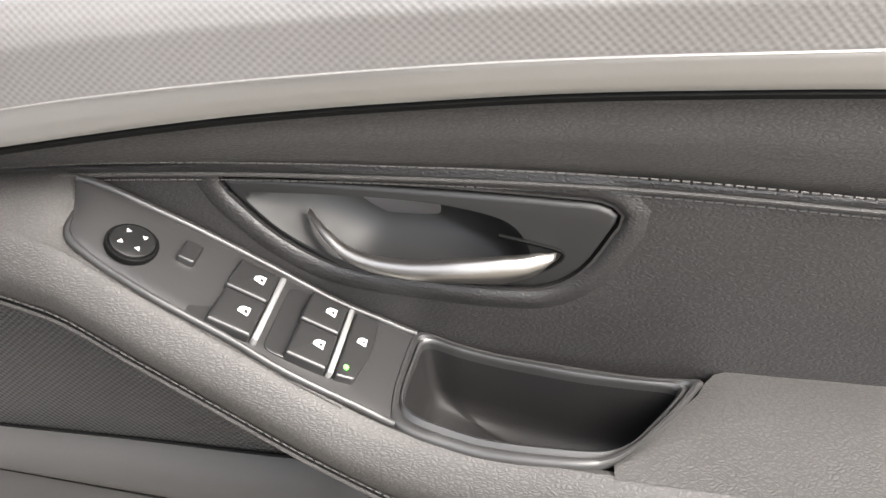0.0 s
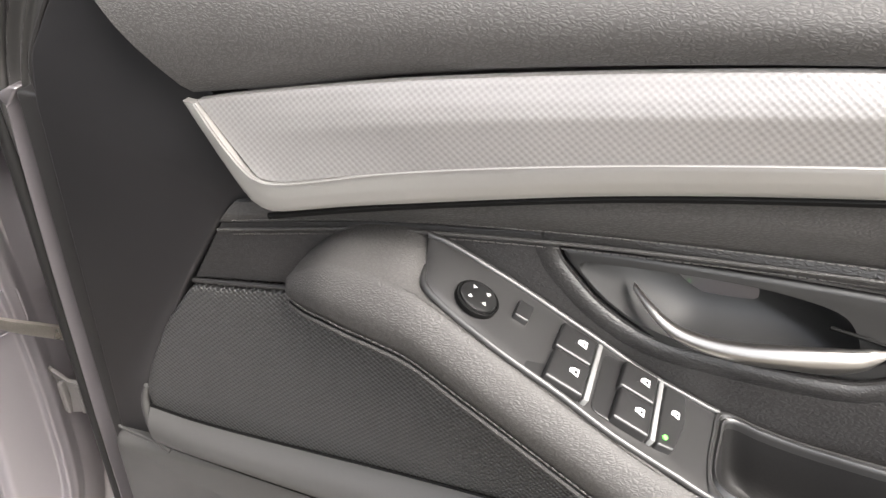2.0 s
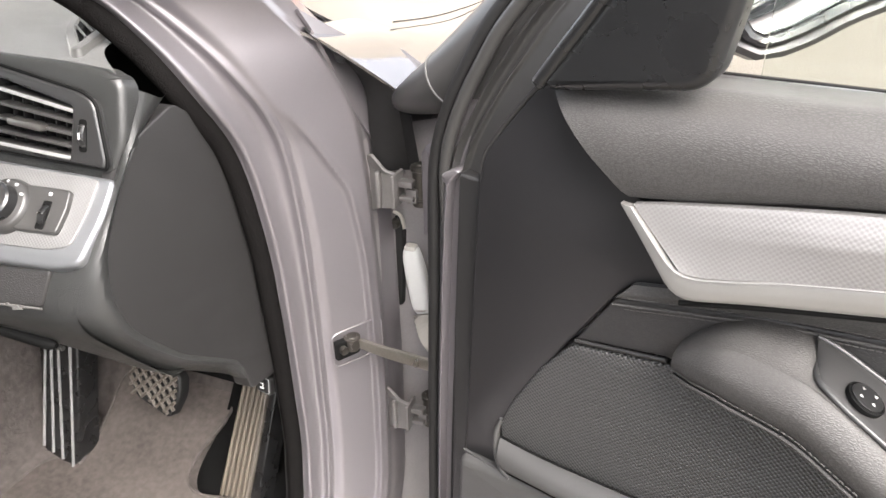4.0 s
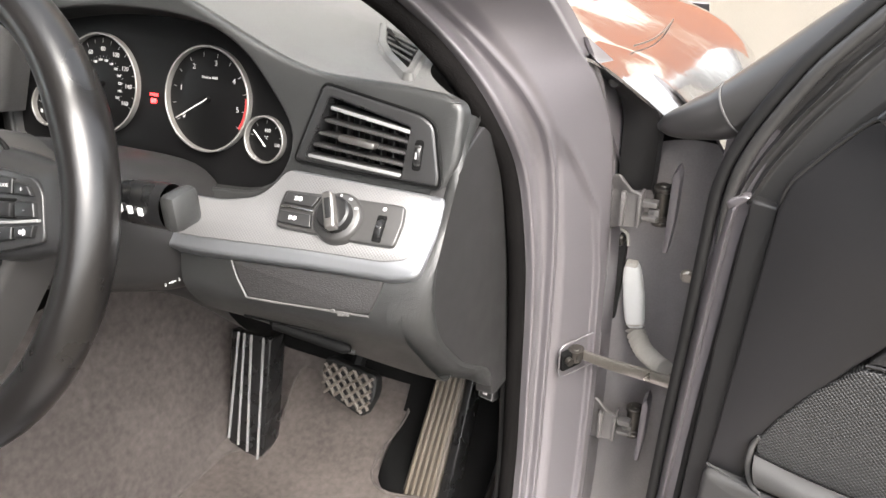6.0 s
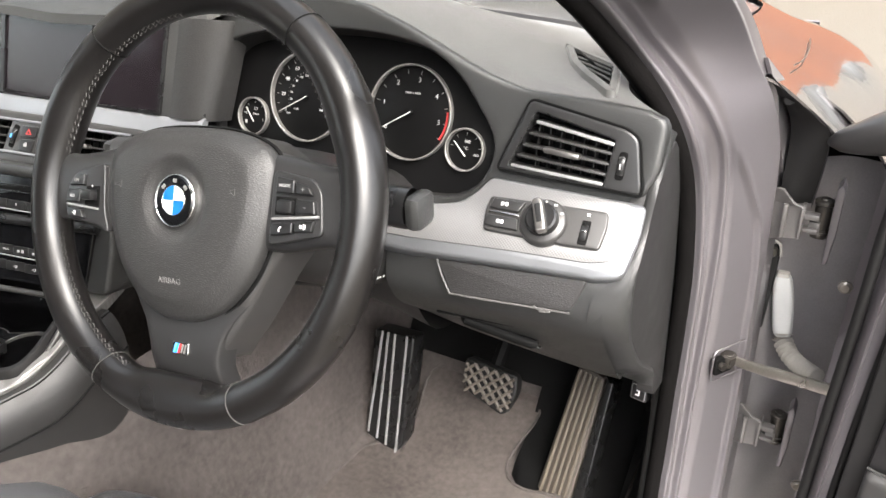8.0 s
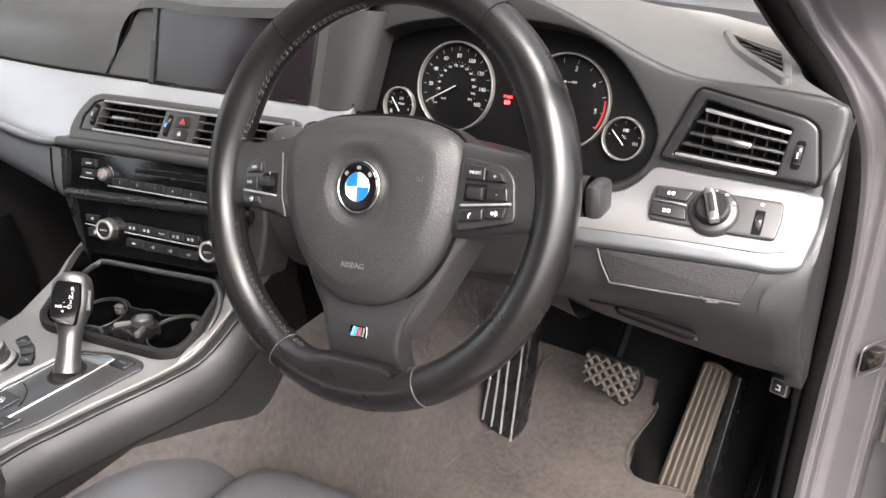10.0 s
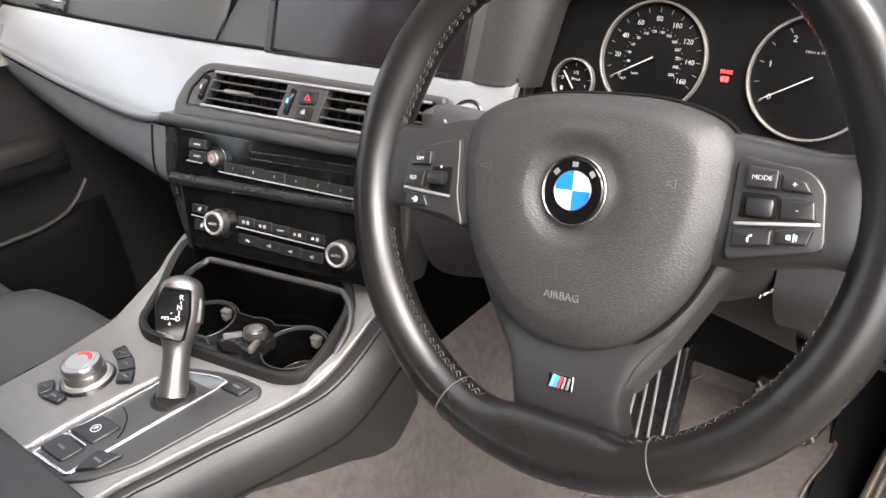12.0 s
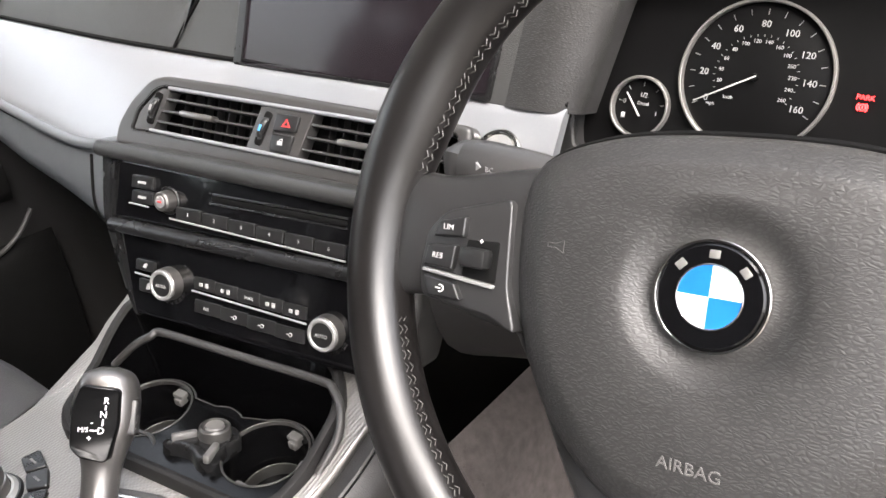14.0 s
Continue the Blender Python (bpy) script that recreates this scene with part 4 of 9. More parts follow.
    # aluminium strip: woven field above, plain lip below
    tt = [(0.2905, -0.133, 0.8880), (0.33, -0.135, 0.8975), (0.43, -0.139, 0.9175), (0.56, -0.141, 0.936), (0.66, -0.143, 0.946), (0.85, -0.142, 0.957), (1.08, -0.136, 0.961)]
    ti = [(0.3335, -0.1490, 0.8540), (0.3446, -0.1492, 0.8533), (0.356, -0.1493, 0.8555), (0.406, -0.149, 0.868), (0.467, -0.149, 0.881), (0.548, -0.149, 0.895), (0.65, -0.148, 0.9085), (0.762, -0.147, 0.919), (0.85, -0.146, 0.926), (1.08, -0.14, 0.931)]
    tb = [(0.336, -0.150, 0.832), (0.4105, -0.150, 0.8510), (0.522, -0.148, 0.874), (0.62, -0.147, 0.889), (0.707, -0.146, 0.8985), (0.85, -0.145, 0.908), (1.08, -0.14, 0.913)]
    part("trim_field", band(tt, ti, ((0, 0), (0.04, 0.0015), (0.25, 0.0046), (0.42, 0.0056), (0.48, 0.0052), (1, 0.0)), 90, 26, 0.006, 0.14), WEAVE, d, "fine-woven aluminium trim strip")
    lo = [(0.2809, -0.1335, 0.8868), (0.2969, -0.1410, 0.8730), (0.3119, -0.1470, 0.8581), (0.3252, -0.1500, 0.8423), (0.3314, -0.1505, 0.8379), (0.3375, -0.1510, 0.8356), (0.3474, -0.1510, 0.8360), (0.3755, -0.1505, 0.8430)] + tb[1:]
    li = [(0.2905, -0.1350, 0.8870), (0.3036, -0.1415, 0.8767), (0.3153, -0.1460, 0.8669), (0.3264, -0.1485, 0.8570), (0.3347, -0.1498, 0.8532), (0.3446, -0.1502, 0.8528), (0.3560, -0.1502, 0.8552), (0.3800, -0.1500, 0.8612)] + ti[3:]
    part("trim_lip", band(li, lo, ((0, 0), (0.08, 0.0022), (0.5, 0.0035), (0.9, 0.002), (1, 0)), 120, 10, 0.006), BRUSHED, d, "smooth satin aluminium lip")
    part("trim_line", tube(spline([Vector(q) + Vector((0, -0.0022, 0)) for q in li], 120), 0.0005, 6), BRUSHED, d, "thin bright line along the lip")
    part("trim_gap", tube(spline([Vector(q) + Vector((0, 0.003, -0.003)) for q in tb], 60), 0.0022, 6), DARK, d)
    # leather between the trim and the seam
    st = [(0.276, -0.1165, 0.796), (0.384, -0.117, 0.817), (0.486, -0.117, 0.829), (0.59, -0.117, 0.836), (0.695, -0.117, 0.840), (0.808, -0.117, 0.8385), (1.08, -0.115, 0.83)]
    up = [(0.292, -0.119, 0.815), (0.39, -0.132, 0.842), (0.50, -0.135, 0.868), (0.60, -0.136, 0.886), (0.70, -0.136, 0.898), (0.82, -0.136, 0.908), (1.08, -0.13, 0.914)]
    part("upper_leather", band(up, st, ((0, 0), (0.5, 0.006), (0.85, 0.004), (0.95, 0.001), (1, -0.003)), 80, 12, 0.006), HIDE, d)
    seam = spline([Vector(q) + Vector((0, -0.0062, 0.0048)) for q in st], 160)
    part("seam_stitching", stitches(seam[3:], 0.0034, 0.0012, 0.0005), THREAD, d)
    under = spline([Vector(q) + Vector((0, -0.0005, -0.0085)) for q in st], 160)
    part("lower_stitching", stitches(under[2:], 0.0034, 0.0012, 0.0005), THREAD, d)
    seam2 = spline([Vector(q) + Vector((0, -0.0025, -0.004)) for q in st], 90)
    part("seam_piping", tube(seam2, 0.0012, 6), HIDE, d)
    # the middle leather with the opening for the handle
    bez = [(0.4985, 0.8195), (0.506, 0.824), (0.589, 0.826), (0.671, 0.826), (0.690, 0.8245), (0.698, 0.818), (0.694, 0.806), (0.683, 0.784), (0.667, 0.771), (0.647, 0.7675), (0.602, 0.768), (0.557, 0.7725), (0.528, 0.787), (0.509, 0.805)]
    hole = spline(bez, 70, True)
    midp = [(0.2775, 0.797), (0.384, 0.817), (0.486, 0.829), (0.59, 0.836), (0.695, 0.84), (0.808, 0.8385), (1.06, 0.83), (1.06, 0.62), (0.56, 0.62), (0.42, 0.70), (0.37, 0.745), (0.324, 0.7575), (0.246, 0.7455)]
    part("middle_leather", plate(rounded(midp, 0.003), -0.116, -0.09, 0.002, holes=[hole]), LEATHER, d)
    welt = [[(q.x, y, q.y) for q in offset(hole, g)] for g, y in ((-0.0150, -0.1155), (-0.0115, -0.1168), (-0.0080, -0.1180), (-0.0050, -0.1182), (-0.0025, -0.1172), (-0.0008, -0.1150), (0.0006, -0.1100))]
    part("handle_surround_roll", sheet(welt, closed=True), LEATHER, d, "padded leather rim round the handle")
    part("panel_joint", tube(spline([(0.246, -0.117, 0.7445), (0.285, -0.118, 0.7505), (0.324, -0.119, 0.7565)], 12), 0.0018, 6), HARD, d)
    build_handle(d, hole)
    # speaker grille and the moulded lip under it
    gr = [(0.242, 0.7380), (0.2812, 0.7445), (0.3171, 0.7500), (0.40, 0.765), (0.47, 0.74), (0.56, 0.68), (0.530, 0.612), (0.500, 0.6030), (0.4181, 0.6000), (0.3203, 0.6000), (0.2698, 0.5990), (0.2169, 0.5985), (0.1760, 0.5960), (0.1735, 0.620), (0.1850, 0.6500), (0.2120, 0.6990)]
    part("speaker_grille", plate(rounded(gr, 0.006), -0.1175, -0.09, 0.003), PERF, d, "black perforated speaker grille")
    # rounded moulding that closes the grille below and swells towards the pocket
    tl = spline([(0.1745, -0.1170, 0.6040), (0.2169, -0.1180, 0.6015), (0.2698, -0.1180, 0.6015), (0.3203, -0.1180, 0.6025), (0.3682, -0.1180, 0.6040), (0.4181, -0.1180, 0.6050), (0.4792, -0.1190, 0.6065), (0.53, -0.121, 0.6110), (0.60, -0.125, 0.622), (0.9, -0.125, 0.63)], 70)
    bl = spline([(0.1860, -0.1240, 0.5690), (0.2200, -0.1300, 0.5745), (0.2700, -0.1330, 0.5745), (0.3250, -0.1345, 0.5730), (0.3700, -0.1350, 0.5700), (0.42, -0.1350, 0.566), (0.48, -0.135, 0.562), (0.53, -0.135, 0.562), (0.60, -0.135, 0.563), (0.9, -0.135, 0.565)], 70)
    rows = []
    for p, q in zip(tl, bl):
        rows.append(spline([p, p.lerp(q, 0.10) + Vector((0, -0.0045, 0.001)), p.lerp(q, 0.32) + Vector((0, -0.0105, 0.001)), p.lerp(q, 0.62) + Vector((0, -0.0110, 0.0)), p.lerp(q, 0.88) + Vector((0, -0.0055, 0.0)), q + Vector((0, 0.003, 0))], 14))
    part("pocket_ledge", sheet(rows), DOOR_PLASTIC, d, "rounded plastic moulding under the speaker grille")
    part("ledge_crease", tube([q + Vector((0, -0.0005, -0.001)) for q in bl], 0.0013, 6), DARK, d)
    part("grille_crease", tube([p + Vector((0, -0.0012, 0.0006)) for p in tl], 0.0012, 6), DARK, d)
    vline = spline([(0.1750, -0.1165, 0.6250), (0.1705, -0.1180, 0.6100), (0.1715, -0.1205, 0.5880), (0.1790, -0.1235, 0.5700), (0.190, -0.126, 0.5640)], 24)
    part("panel_bead", tube(vline, [0.0024 + 0.0012 * math.sin(i / 23 * math.pi) for i in range(24)], 10), DOOR_PLASTIC, d)
    part("panel_step", tube(spline([(0.130, -0.1160, 0.5640), (0.152, -0.1190, 0.5640), (0.178, -0.1225, 0.5640)], 10), 0.0016, 8), DOOR_PLASTIC, d)
    build_armrest(d)
    # mirror cover, glass and its wiper
    tri = [(0.214, 0.966), (0.221, 0.960), (0.325, 0.975), (0.336, 0.985), (0.352, 1.06), (0.355, 1.13), (0.345, 1.15), (0.30, 1.10), (0.262, 1.03)]
    part("mirror_cover", plate(rounded(tri, 0.010), -0.138, -0.112, 0.008, segs=4), SATIN, d, "satin black triangular mirror cover")
    part("cover_edge", tube(spline([(0.212, -0.134, 0.964), (0.232, -0.135, 0.992), (0.262, -0.134, 1.035), (0.30, -0.132, 1.10), (0.34, -0.13, 1.145)], 24), 0.0055, 10), SATIN, d)
    part("glass_wiper", tube([(0.305, -0.05, 0.9655), (0.6, -0.05, 0.972), (1.08, -0.05, 0.980)], 0.0012, 8), RUBBER, d)
    pane = part("window", sheet([[(0.34, -0.04, 0.95), (0.34, -0.03, 1.12)], [(0.6, -0.04, 0.95), (0.6, -0.02, 1.33)], [(1.1, -0.04, 0.95), (1.1, -0.015, 1.36)]], thick=0.004), TINT, d, "green-tinted side window")
    pane.visible_shadow = False
    m = thing("door_mirror", "dark exterior door mirror with clear mirror glass", "mirror", DOOR @ Matrix.Translation((0.30, 0.10, 0.98)))
    mg = spline([(0.002, 0.020), (0.0045, 0.004), (0.016, -0.0075), (0.038, 0.001), (0.067, 0.020), (0.125, 0.048), (0.158, 0.085), (0.155, 0.135), (0.110, 0.168), (0.045, 0.160), (0.005, 0.110), (-0.001, 0.060)], 64, True)
    ringed = lambda grow, y: [(q.x, y, q.y) for q in offset(mg, -grow)]
    aim = Matrix.Translation((0.005, -0.06, 0)) @ Matrix.Rotation(radians(35), 4, "Z") @ Matrix.Diagonal((1.25, 1, 1, 1)) @ Matrix.Translation((-0.005, 0.06, 0))
    mc = Vector((0.075, 0.0, 0.075))
    shrunk = lambda k, y: [(mc.x + (q[0] - mc.x) * k, y, mc.z + (q[2] - mc.z) * k) for q in ringed(0.024, y)]
    part("housing", sheet([ringed(0.0085, -0.062), ringed(0.0145, -0.066), ringed(0.020, -0.062), ringed(0.024, -0.045), shrunk(0.99, -0.01), shrunk(0.92, 0.025), shrunk(0.72, 0.05), shrunk(0.35, 0.062), shrunk(0.02, 0.064)], closed=True), SPOKE, m, "dark mirror housing", at=aim)
    part("mirror_rim", sheet([ringed(0.0002, -0.058), ringed(0.0012, -0.066), ringed(0.005, -0.068), ringed(0.0085, -0.066), ringed(0.0090, -0.060)], closed=True), SATIN, m, at=aim)
    part("mirror_glass", plate(mg, -0.060, -0.056, 0.001), MIRROR, m, at=aim)
    part("stalk", block(-0.06, 0.03, -0.03, 0.02, -0.03, 0.02, 0.01), SATIN, m)


def build_handle(d, hole):
    outer = [Vector((p.x, p.y)) for p in offset(hole, 0.0015)]
    # the bowl is cut deep under its upper edge and runs out gently beside the lever's pivot
    bowl = spline([(0.5104, 0.8138), (0.531, 0.8165), (0.5657, 0.8182), (0.6012, 0.8180), (0.627, 0.8152), (0.6435, 0.8105), (0.652, 0.8020), (0.657, 0.7890), (0.655, 0.7760), (0.6376, 0.7717), (0.5953, 0.7696), (0.5656, 0.7703), (0.5464, 0.7795), (0.5354, 0.7865), (0.5205, 0.7988)], 84, True)
    part("handle_bezel", plate(outer, -0.1170, -0.10, 0.0032, holes=[bowl], segs=5), BEZEL, d, "smooth black handle surround")
    c = Vector((0.583, 0.800))
    rows = []
    for s, dep in ((1.0, 0.0), (0.985, 0.0012), (0.96, 0.0035), (0.90, 0.009), (0.80, 0.0160), (0.66, 0.0225), (0.50, 0.0265), (0.32, 0.0290), (0.15, 0.0300), (0.02, 0.0302)):
        rows.append([(c.x + (p.x - c.x) * s, -0.1170 + dep, c.y + (p.y - c.y) * s) for p in bowl])
    part("handle_recess", sheet(rows, closed=True), BEZEL, d, "hollow behind the lever", sharp=60)
    # lever: a thin front edge that widens to a flat, creased grip
    mid = spline([(0.5400, -0.1080, 0.7990), (0.5508, -0.1180, 0.7935), (0.5629, -0.1240, 0.7872), (0.5755, -0.1270, 0.7845), (0.5898, -0.1290, 0.7840), (0.6041, -0.1300, 0.7850), (0.6212, -0.1300, 0.7872), (0.6364, -0.1290, 0.7885), (0.6513, -0.1270, 0.7900), (0.6625, -0.1235, 0.7915), (0.6690, -0.1200, 0.7935)], 60)
    rows = []
    for i, q in enumerate(mid):
        t = i / 59
        up = float(np.interp(t, [0, 0.12, 0.3, 0.6, 0.8, 0.93, 1.0], [0.0022, 0.0032, 0.0040, 0.0058, 0.0072, 0.0062, 0.0022]))
        dn = float(np.interp(t, [0, 0.12, 0.3, 0.6, 0.8, 0.93, 1.0], [0.0022, 0.0040, 0.0060, 0.0085, 0.0105, 0.0075, 0.0020]))
        th = float(np.interp(t, [0, 0.15, 0.6, 0.9, 1.0], [0.0022, 0.0034, 0.0046, 0.0040, 0.0015]))
        ring_pts = []
        for ang in np.linspace(0, 2 * math.pi, 22, endpoint=False):
            v = math.sin(ang)
            w = math.cos(ang)
            ring_pts.append((q.x, q.y - th * math.copysign(abs(w) ** 0.8, w) + (0.0030 * v * v if v < 0 else 0.0012 * v), q.z + (up if v > 0 else dn) * v))
        rows.append(ring_pts)
    bm = sheet(rows, closed=True)
    bm.faces.new([v for v in bm.verts[:22]])
    bm.faces.new([v for v in bm.verts[-22:]])
    part("door_lever", bm, LEVER, d, "satin silver interior door lever", sharp=70)
    part("lever_gap", tube(spline([(0.640, -0.1165, 0.8015), (0.652, -0.1172, 0.8000), (0.6660, -0.1172, 0.7972), (0.6720, -0.1172, 0.7950), (0.6715, -0.1172, 0.7900), (0.664, -0.1172, 0.7830), (0.655, -0.1168, 0.7790)], 40), 0.0011, 6), DARK, d)


def ease_through(u, xs, ys):
    """A smooth curve through the points, with no overshoot."""
    xs, ys = np.array(xs, float), np.array(ys, float)
    u = min(max(u, xs[0]), xs[-1])
    h, sl = np.diff(xs), np.diff(ys) / np.diff(xs)
    tang = np.concatenate([[sl[0]], [0.0 if p * q <= 0 else 2 * p * q / (p + q) for p, q in zip(sl, sl[1:])], [sl[-1]]])
    i = min(int(np.searchsorted(xs, u, side="right")) - 1, len(h) - 1)
    t = (u - xs[i]) / h[i]
    return float(ys[i] * (1 + 2 * t) * (1 - t) ** 2 + h[i] * tang[i] * t * (1 - t) ** 2 + ys[i + 1] * t * t * (3 - 2 * t) + h[i] * tang[i + 1] * t * t * (t - 1))


def arm_z(u):
    return float(ease_through(u, [0.30, 0.345, 0.38, 0.42, 0.461, 0.517, 0.553, 0.575, 0.60, 0.65, 0.74, 1.0], [0.775, 0.80, 0.809, 0.8075, 0.793, 0.766, 0.748, 0.738, 0.7285, 0.7225, 0.7235, 0.728]))


def arm_crown(u):
    return float(ease_through(u, [0.334, 0.35, 0.37, 0.42, 0.44, 0.50, 0.55], [0.0, 0.004, 0.007, 0.0100, 0.0095, 0.003, 0.0]))


def build_armrest(d):
    # leather roll: runs from its blunt nose, along the switches, to the elbow rest
    near = lambda u: ease_through(u, [0.334, 0.36, 0.40, 0.44, 0.473, 0.514, 0.542, 0.584, 0.627, 0.70, 0.8, 1.0], [-0.134, -0.1455, -0.1545, -0.1630, -0.1695, -0.1755, -0.1795, -0.1845, -0.1890, -0.1925, -0.195, -0.19])
    rolls, front_top, rear_top = [], [], []
    for u in (0.334, 0.345, 0.37, 0.40, 0.42, 0.435, 0.47, 0.51, 0.55, 0.572, 0.585, 0.61, 0.65, 0.69, 0.705, 0.72, 0.735, 0.750, 0.762, 0.80, 0.92, 1.05):
        z, n = arm_z(u), near(u)
        g = min(1.0, max(0.12, (u - 0.328) / 0.055)) ** 0.5
        h = 0.052 + 0.018 * min(1, max(0, (u - 0.42) / 0.2))
        zc = z - 0.5 * h
        sh = lambda f: zc + (f - zc) * g
        rolls.append([(u, n + 0.004, sh(z - 0.002)), (u, n - 0.002, sh(z + 0.0005)), (u, n - 0.010 * g, sh(z - 0.006)), (u, n - 0.016 * g, sh(z - 0.018)), (u, n - 0.013 * g, sh(z - 0.034)), (u, n - 0.004 * g, sh(z - 0.046)), (u, n + 0.010 * g, sh(z - 0.055)), (u, -0.112 + (n + 0.112) * 0.45, sh(z - h - 0.005)), (u, -0.112, sh(z - h))])
        if u < 0.58:
            sunk = 0.009 if u > 0.43 else 0.0
            cr = arm_crown(u)
            front_top.append([(u, -0.112, sh(z - 0.001) - sunk + cr), (u, -0.112 + (n + 0.112) * 0.5, sh(z + 0.002) - sunk + cr * 0.6), (u, n + 0.006, sh(z + 0.001) - sunk * 0.35 + cr * 0.12), (u, n - 0.002, sh(z + 0.0005))])
        if u > 0.70:
            fold = min(-0.112, float(np.interp(u, [0.703, 0.757, 0.765], [-0.1878, -0.1265, -0.112])))
            rear_top.append([(u, fold, z - 0.001), (u, fold * 0.67 + n * 0.33, z + 0.001), (u, fold * 0.33 + n * 0.67, z + 0.001), (u, n - 0.002, z + 0.0005)])
    part("armrest", merge(loft(rolls, 110, 32), loft(front_top, 40, 12), loft(rear_top, 40, 12)), HIDE, d, "padded black leather armrest")
    line = []
    for u in np.linspace(0.337, 0.95, 60):
        z, n = arm_z(u), near(u)
        g = min(1.0, max(0.12, (u - 0.328) / 0.055)) ** 0.5
        h = 0.052 + 0.018 * min(1, max(0, (u - 0.42) / 0.2))
        zc = z - 0.5 * h
        line.append((u, n - 0.0128 * g - 0.0005, zc + (z - 0.036 - zc) * g))
    part("armrest_stitching", stitches(spline(line, 200), 0.0034, 0.0014, 0.0005), THREAD, d)
    part("armrest_welt", tube([Vector(q) + Vector((0, 0.0012, -0.0048)) for q in spline(line, 90)], 0.0022, 8), HIDE, d)
    part("armrest_seam", tube([Vector(q) + Vector((0, 0.0005, -0.003)) for q in spline(line, 90)], 0.0008, 6), DARK, d)
    # switch panel: a curved black strip let into the roll
    far = [(0.424, -0.122), (0.458, -0.121), (0.494, -0.1185), (0.524, -0.1185), (0.555, -0.1195), (0.597, -0.119), (0.681, -0.124), (0.737, -0.126), (0.757, -0.127)]
    nr = [(0.428, -0.138), (0.436, -0.157), (0.473, -0.1695), (0.514, -0.1745), (0.542, -0.179), (0.584, -0.182), (0.627, -0.188), (0.682, -0.190), (0.703, -0.187)]
    fa, ne = spline(far, 70), spline(nr, 70)
    lift = 0.0022
    rows = []
    for a, b in zip(fa, ne):
        row = []
        for s in np.linspace(0, 1, 14):
            q = a.lerp(b, s)
            # the panel stops at the front edge of the grip pocket
            q.x = min(q.x, 0.5965)
            edge = min(s, 1 - s)
            row.append((q.x, q.y, arm_z(q.x) + arm_crown(q.x) * (1 - s) + lift - 0.0012 * max(0, 1 - edge / 0.05)))
        rows.append(row)
    keep = [r for r in rows if r[-1][0] < 0.5964]
    part("switch_panel", sheet(keep + [rows[len(keep)]]), PANEL_BLACK, d, "smooth black window switch panel")
    # grip pocket: a stepped rim round a deep tray, cut off at a slant behind
    lo_z = lambda x, dz: arm_z(x) + lift + dz
    out_c = [(0.5985, -0.1175), (0.6200, -0.1195), (0.6466, -0.1224), (0.6864, -0.1262), (0.7221, -0.1284), (0.7440, -0.1272), (0.7540, -0.1262), (0.7516, -0.1300), (0.7390, -0.1487), (0.7270, -0.1640), (0.7168, -0.1749), (0.7040, -0.1865), (0.6870, -0.1915), (0.6503, -0.1925), (0.6250, -0.1905), (0.5985, -0.1850), (0.5935, -0.1700), (0.5940, -0.1400)]
    in_c = [(0.6040, -0.1235), (0.6230, -0.1248), (0.6469, -0.1272), (0.6865, -0.1318), (0.7150, -0.1330), (0.7330, -0.1332), (0.7393, -0.1348), (0.7380, -0.1390), (0.7300, -0.1515), (0.7215, -0.1630), (0.7130, -0.1735), (0.7020, -0.1795), (0.6869, -0.1808), (0.6491, -0.1808), (0.6260, -0.1780), (0.6050, -0.1735), (0.5990, -0.1640), (0.6005, -0.1400)]
    fine = 120
    ow, iw = spline(out_c, fine, True), spline(in_c, fine, True)
    mid_c = Vector((0.668, -0.154))
    def loop(share, dz, k=1.0):
        out = []
        for p, q in zip(ow, iw):
            v = mid_c + (p.lerp(q, share) - mid_c) * k
            out.append((v.x, v.y, lo_z(p.lerp(q, share).x, dz)))
        return out
    part("grip_rim", sheet([loop(0.0, -0.0035), loop(0.04, -0.0004), loop(0.16, 0.0010), loop(0.42, 0.0010), loop(0.52, -0.0006), loop(0.60, -0.0012), loop(0.68, -0.0004), loop(0.80, 0.0008), loop(0.93, 0.0002), loop(1.0, -0.0022), loop(1.0, -0.0060)], closed=True), PANEL_BLACK, d, "smooth black rim round the grip pocket", sharp=50)
    part("grip_pocket", sheet([loop(1.0, -0.0055), loop(1.0, -0.018, 0.97), loop(1.0, -0.034, 0.93), loop(1.0, -0.044, 0.86), loop(1.0, -0.0495, 0.70), loop(1.0, -0.051, 0.40), loop(1.0, -0.051, 0.05)], closed=True), RUBBER, d, "deep black grip pocket in the armrest", sharp=60)
    # satin rails along both edges of the switch panel
    for line, nm in ((fa, "inner_rail"), (ne, "outer_rail")):
        run = [q for q in line if q.x < 0.600]
        part(nm, tube([(q.x, q.y, arm_z(q.x) + arm_crown(q.x) * (1 if line is fa else 0) + lift - 0.0003) for q in run], 0.0021, 10, squash=0.8), PANEL_BLACK, d)
    # switches
    ang = radians(25.8)
    S = Matrix(((math.cos(ang), -math.sin(ang), 0), (0, 0, 1), (-math.sin(ang), -math.cos(ang), 0))).to_4x4()
    S.translation = (0.52, -0.148, arm_z(0.52) + lift)
    dial = part("mirror_dial", lathe([(0, -0.0025), (0.009, -0.0028), (0.0108, -0.0022), (0.0112, 0.0)], 40, (-0.0655, 0, 0.0008)), KEY, d, at=Matrix.Translation((0, 0, 0.0042)) @ S)
    part("dial_ring", ring(0.0112, 0.0128, -0.0014, 0.002, (-0.0655, 0, 0.0008)), DARK, dial)
    for a in (45, 135, 225, 315):
        bm = bmesh.new()
        c, s = math.cos(radians(a)), math.sin(radians(a))
        cx, cz = -0.0655 + 0.0062 * c, 0.0008 + 0.0062 * s
        w = 0.0012
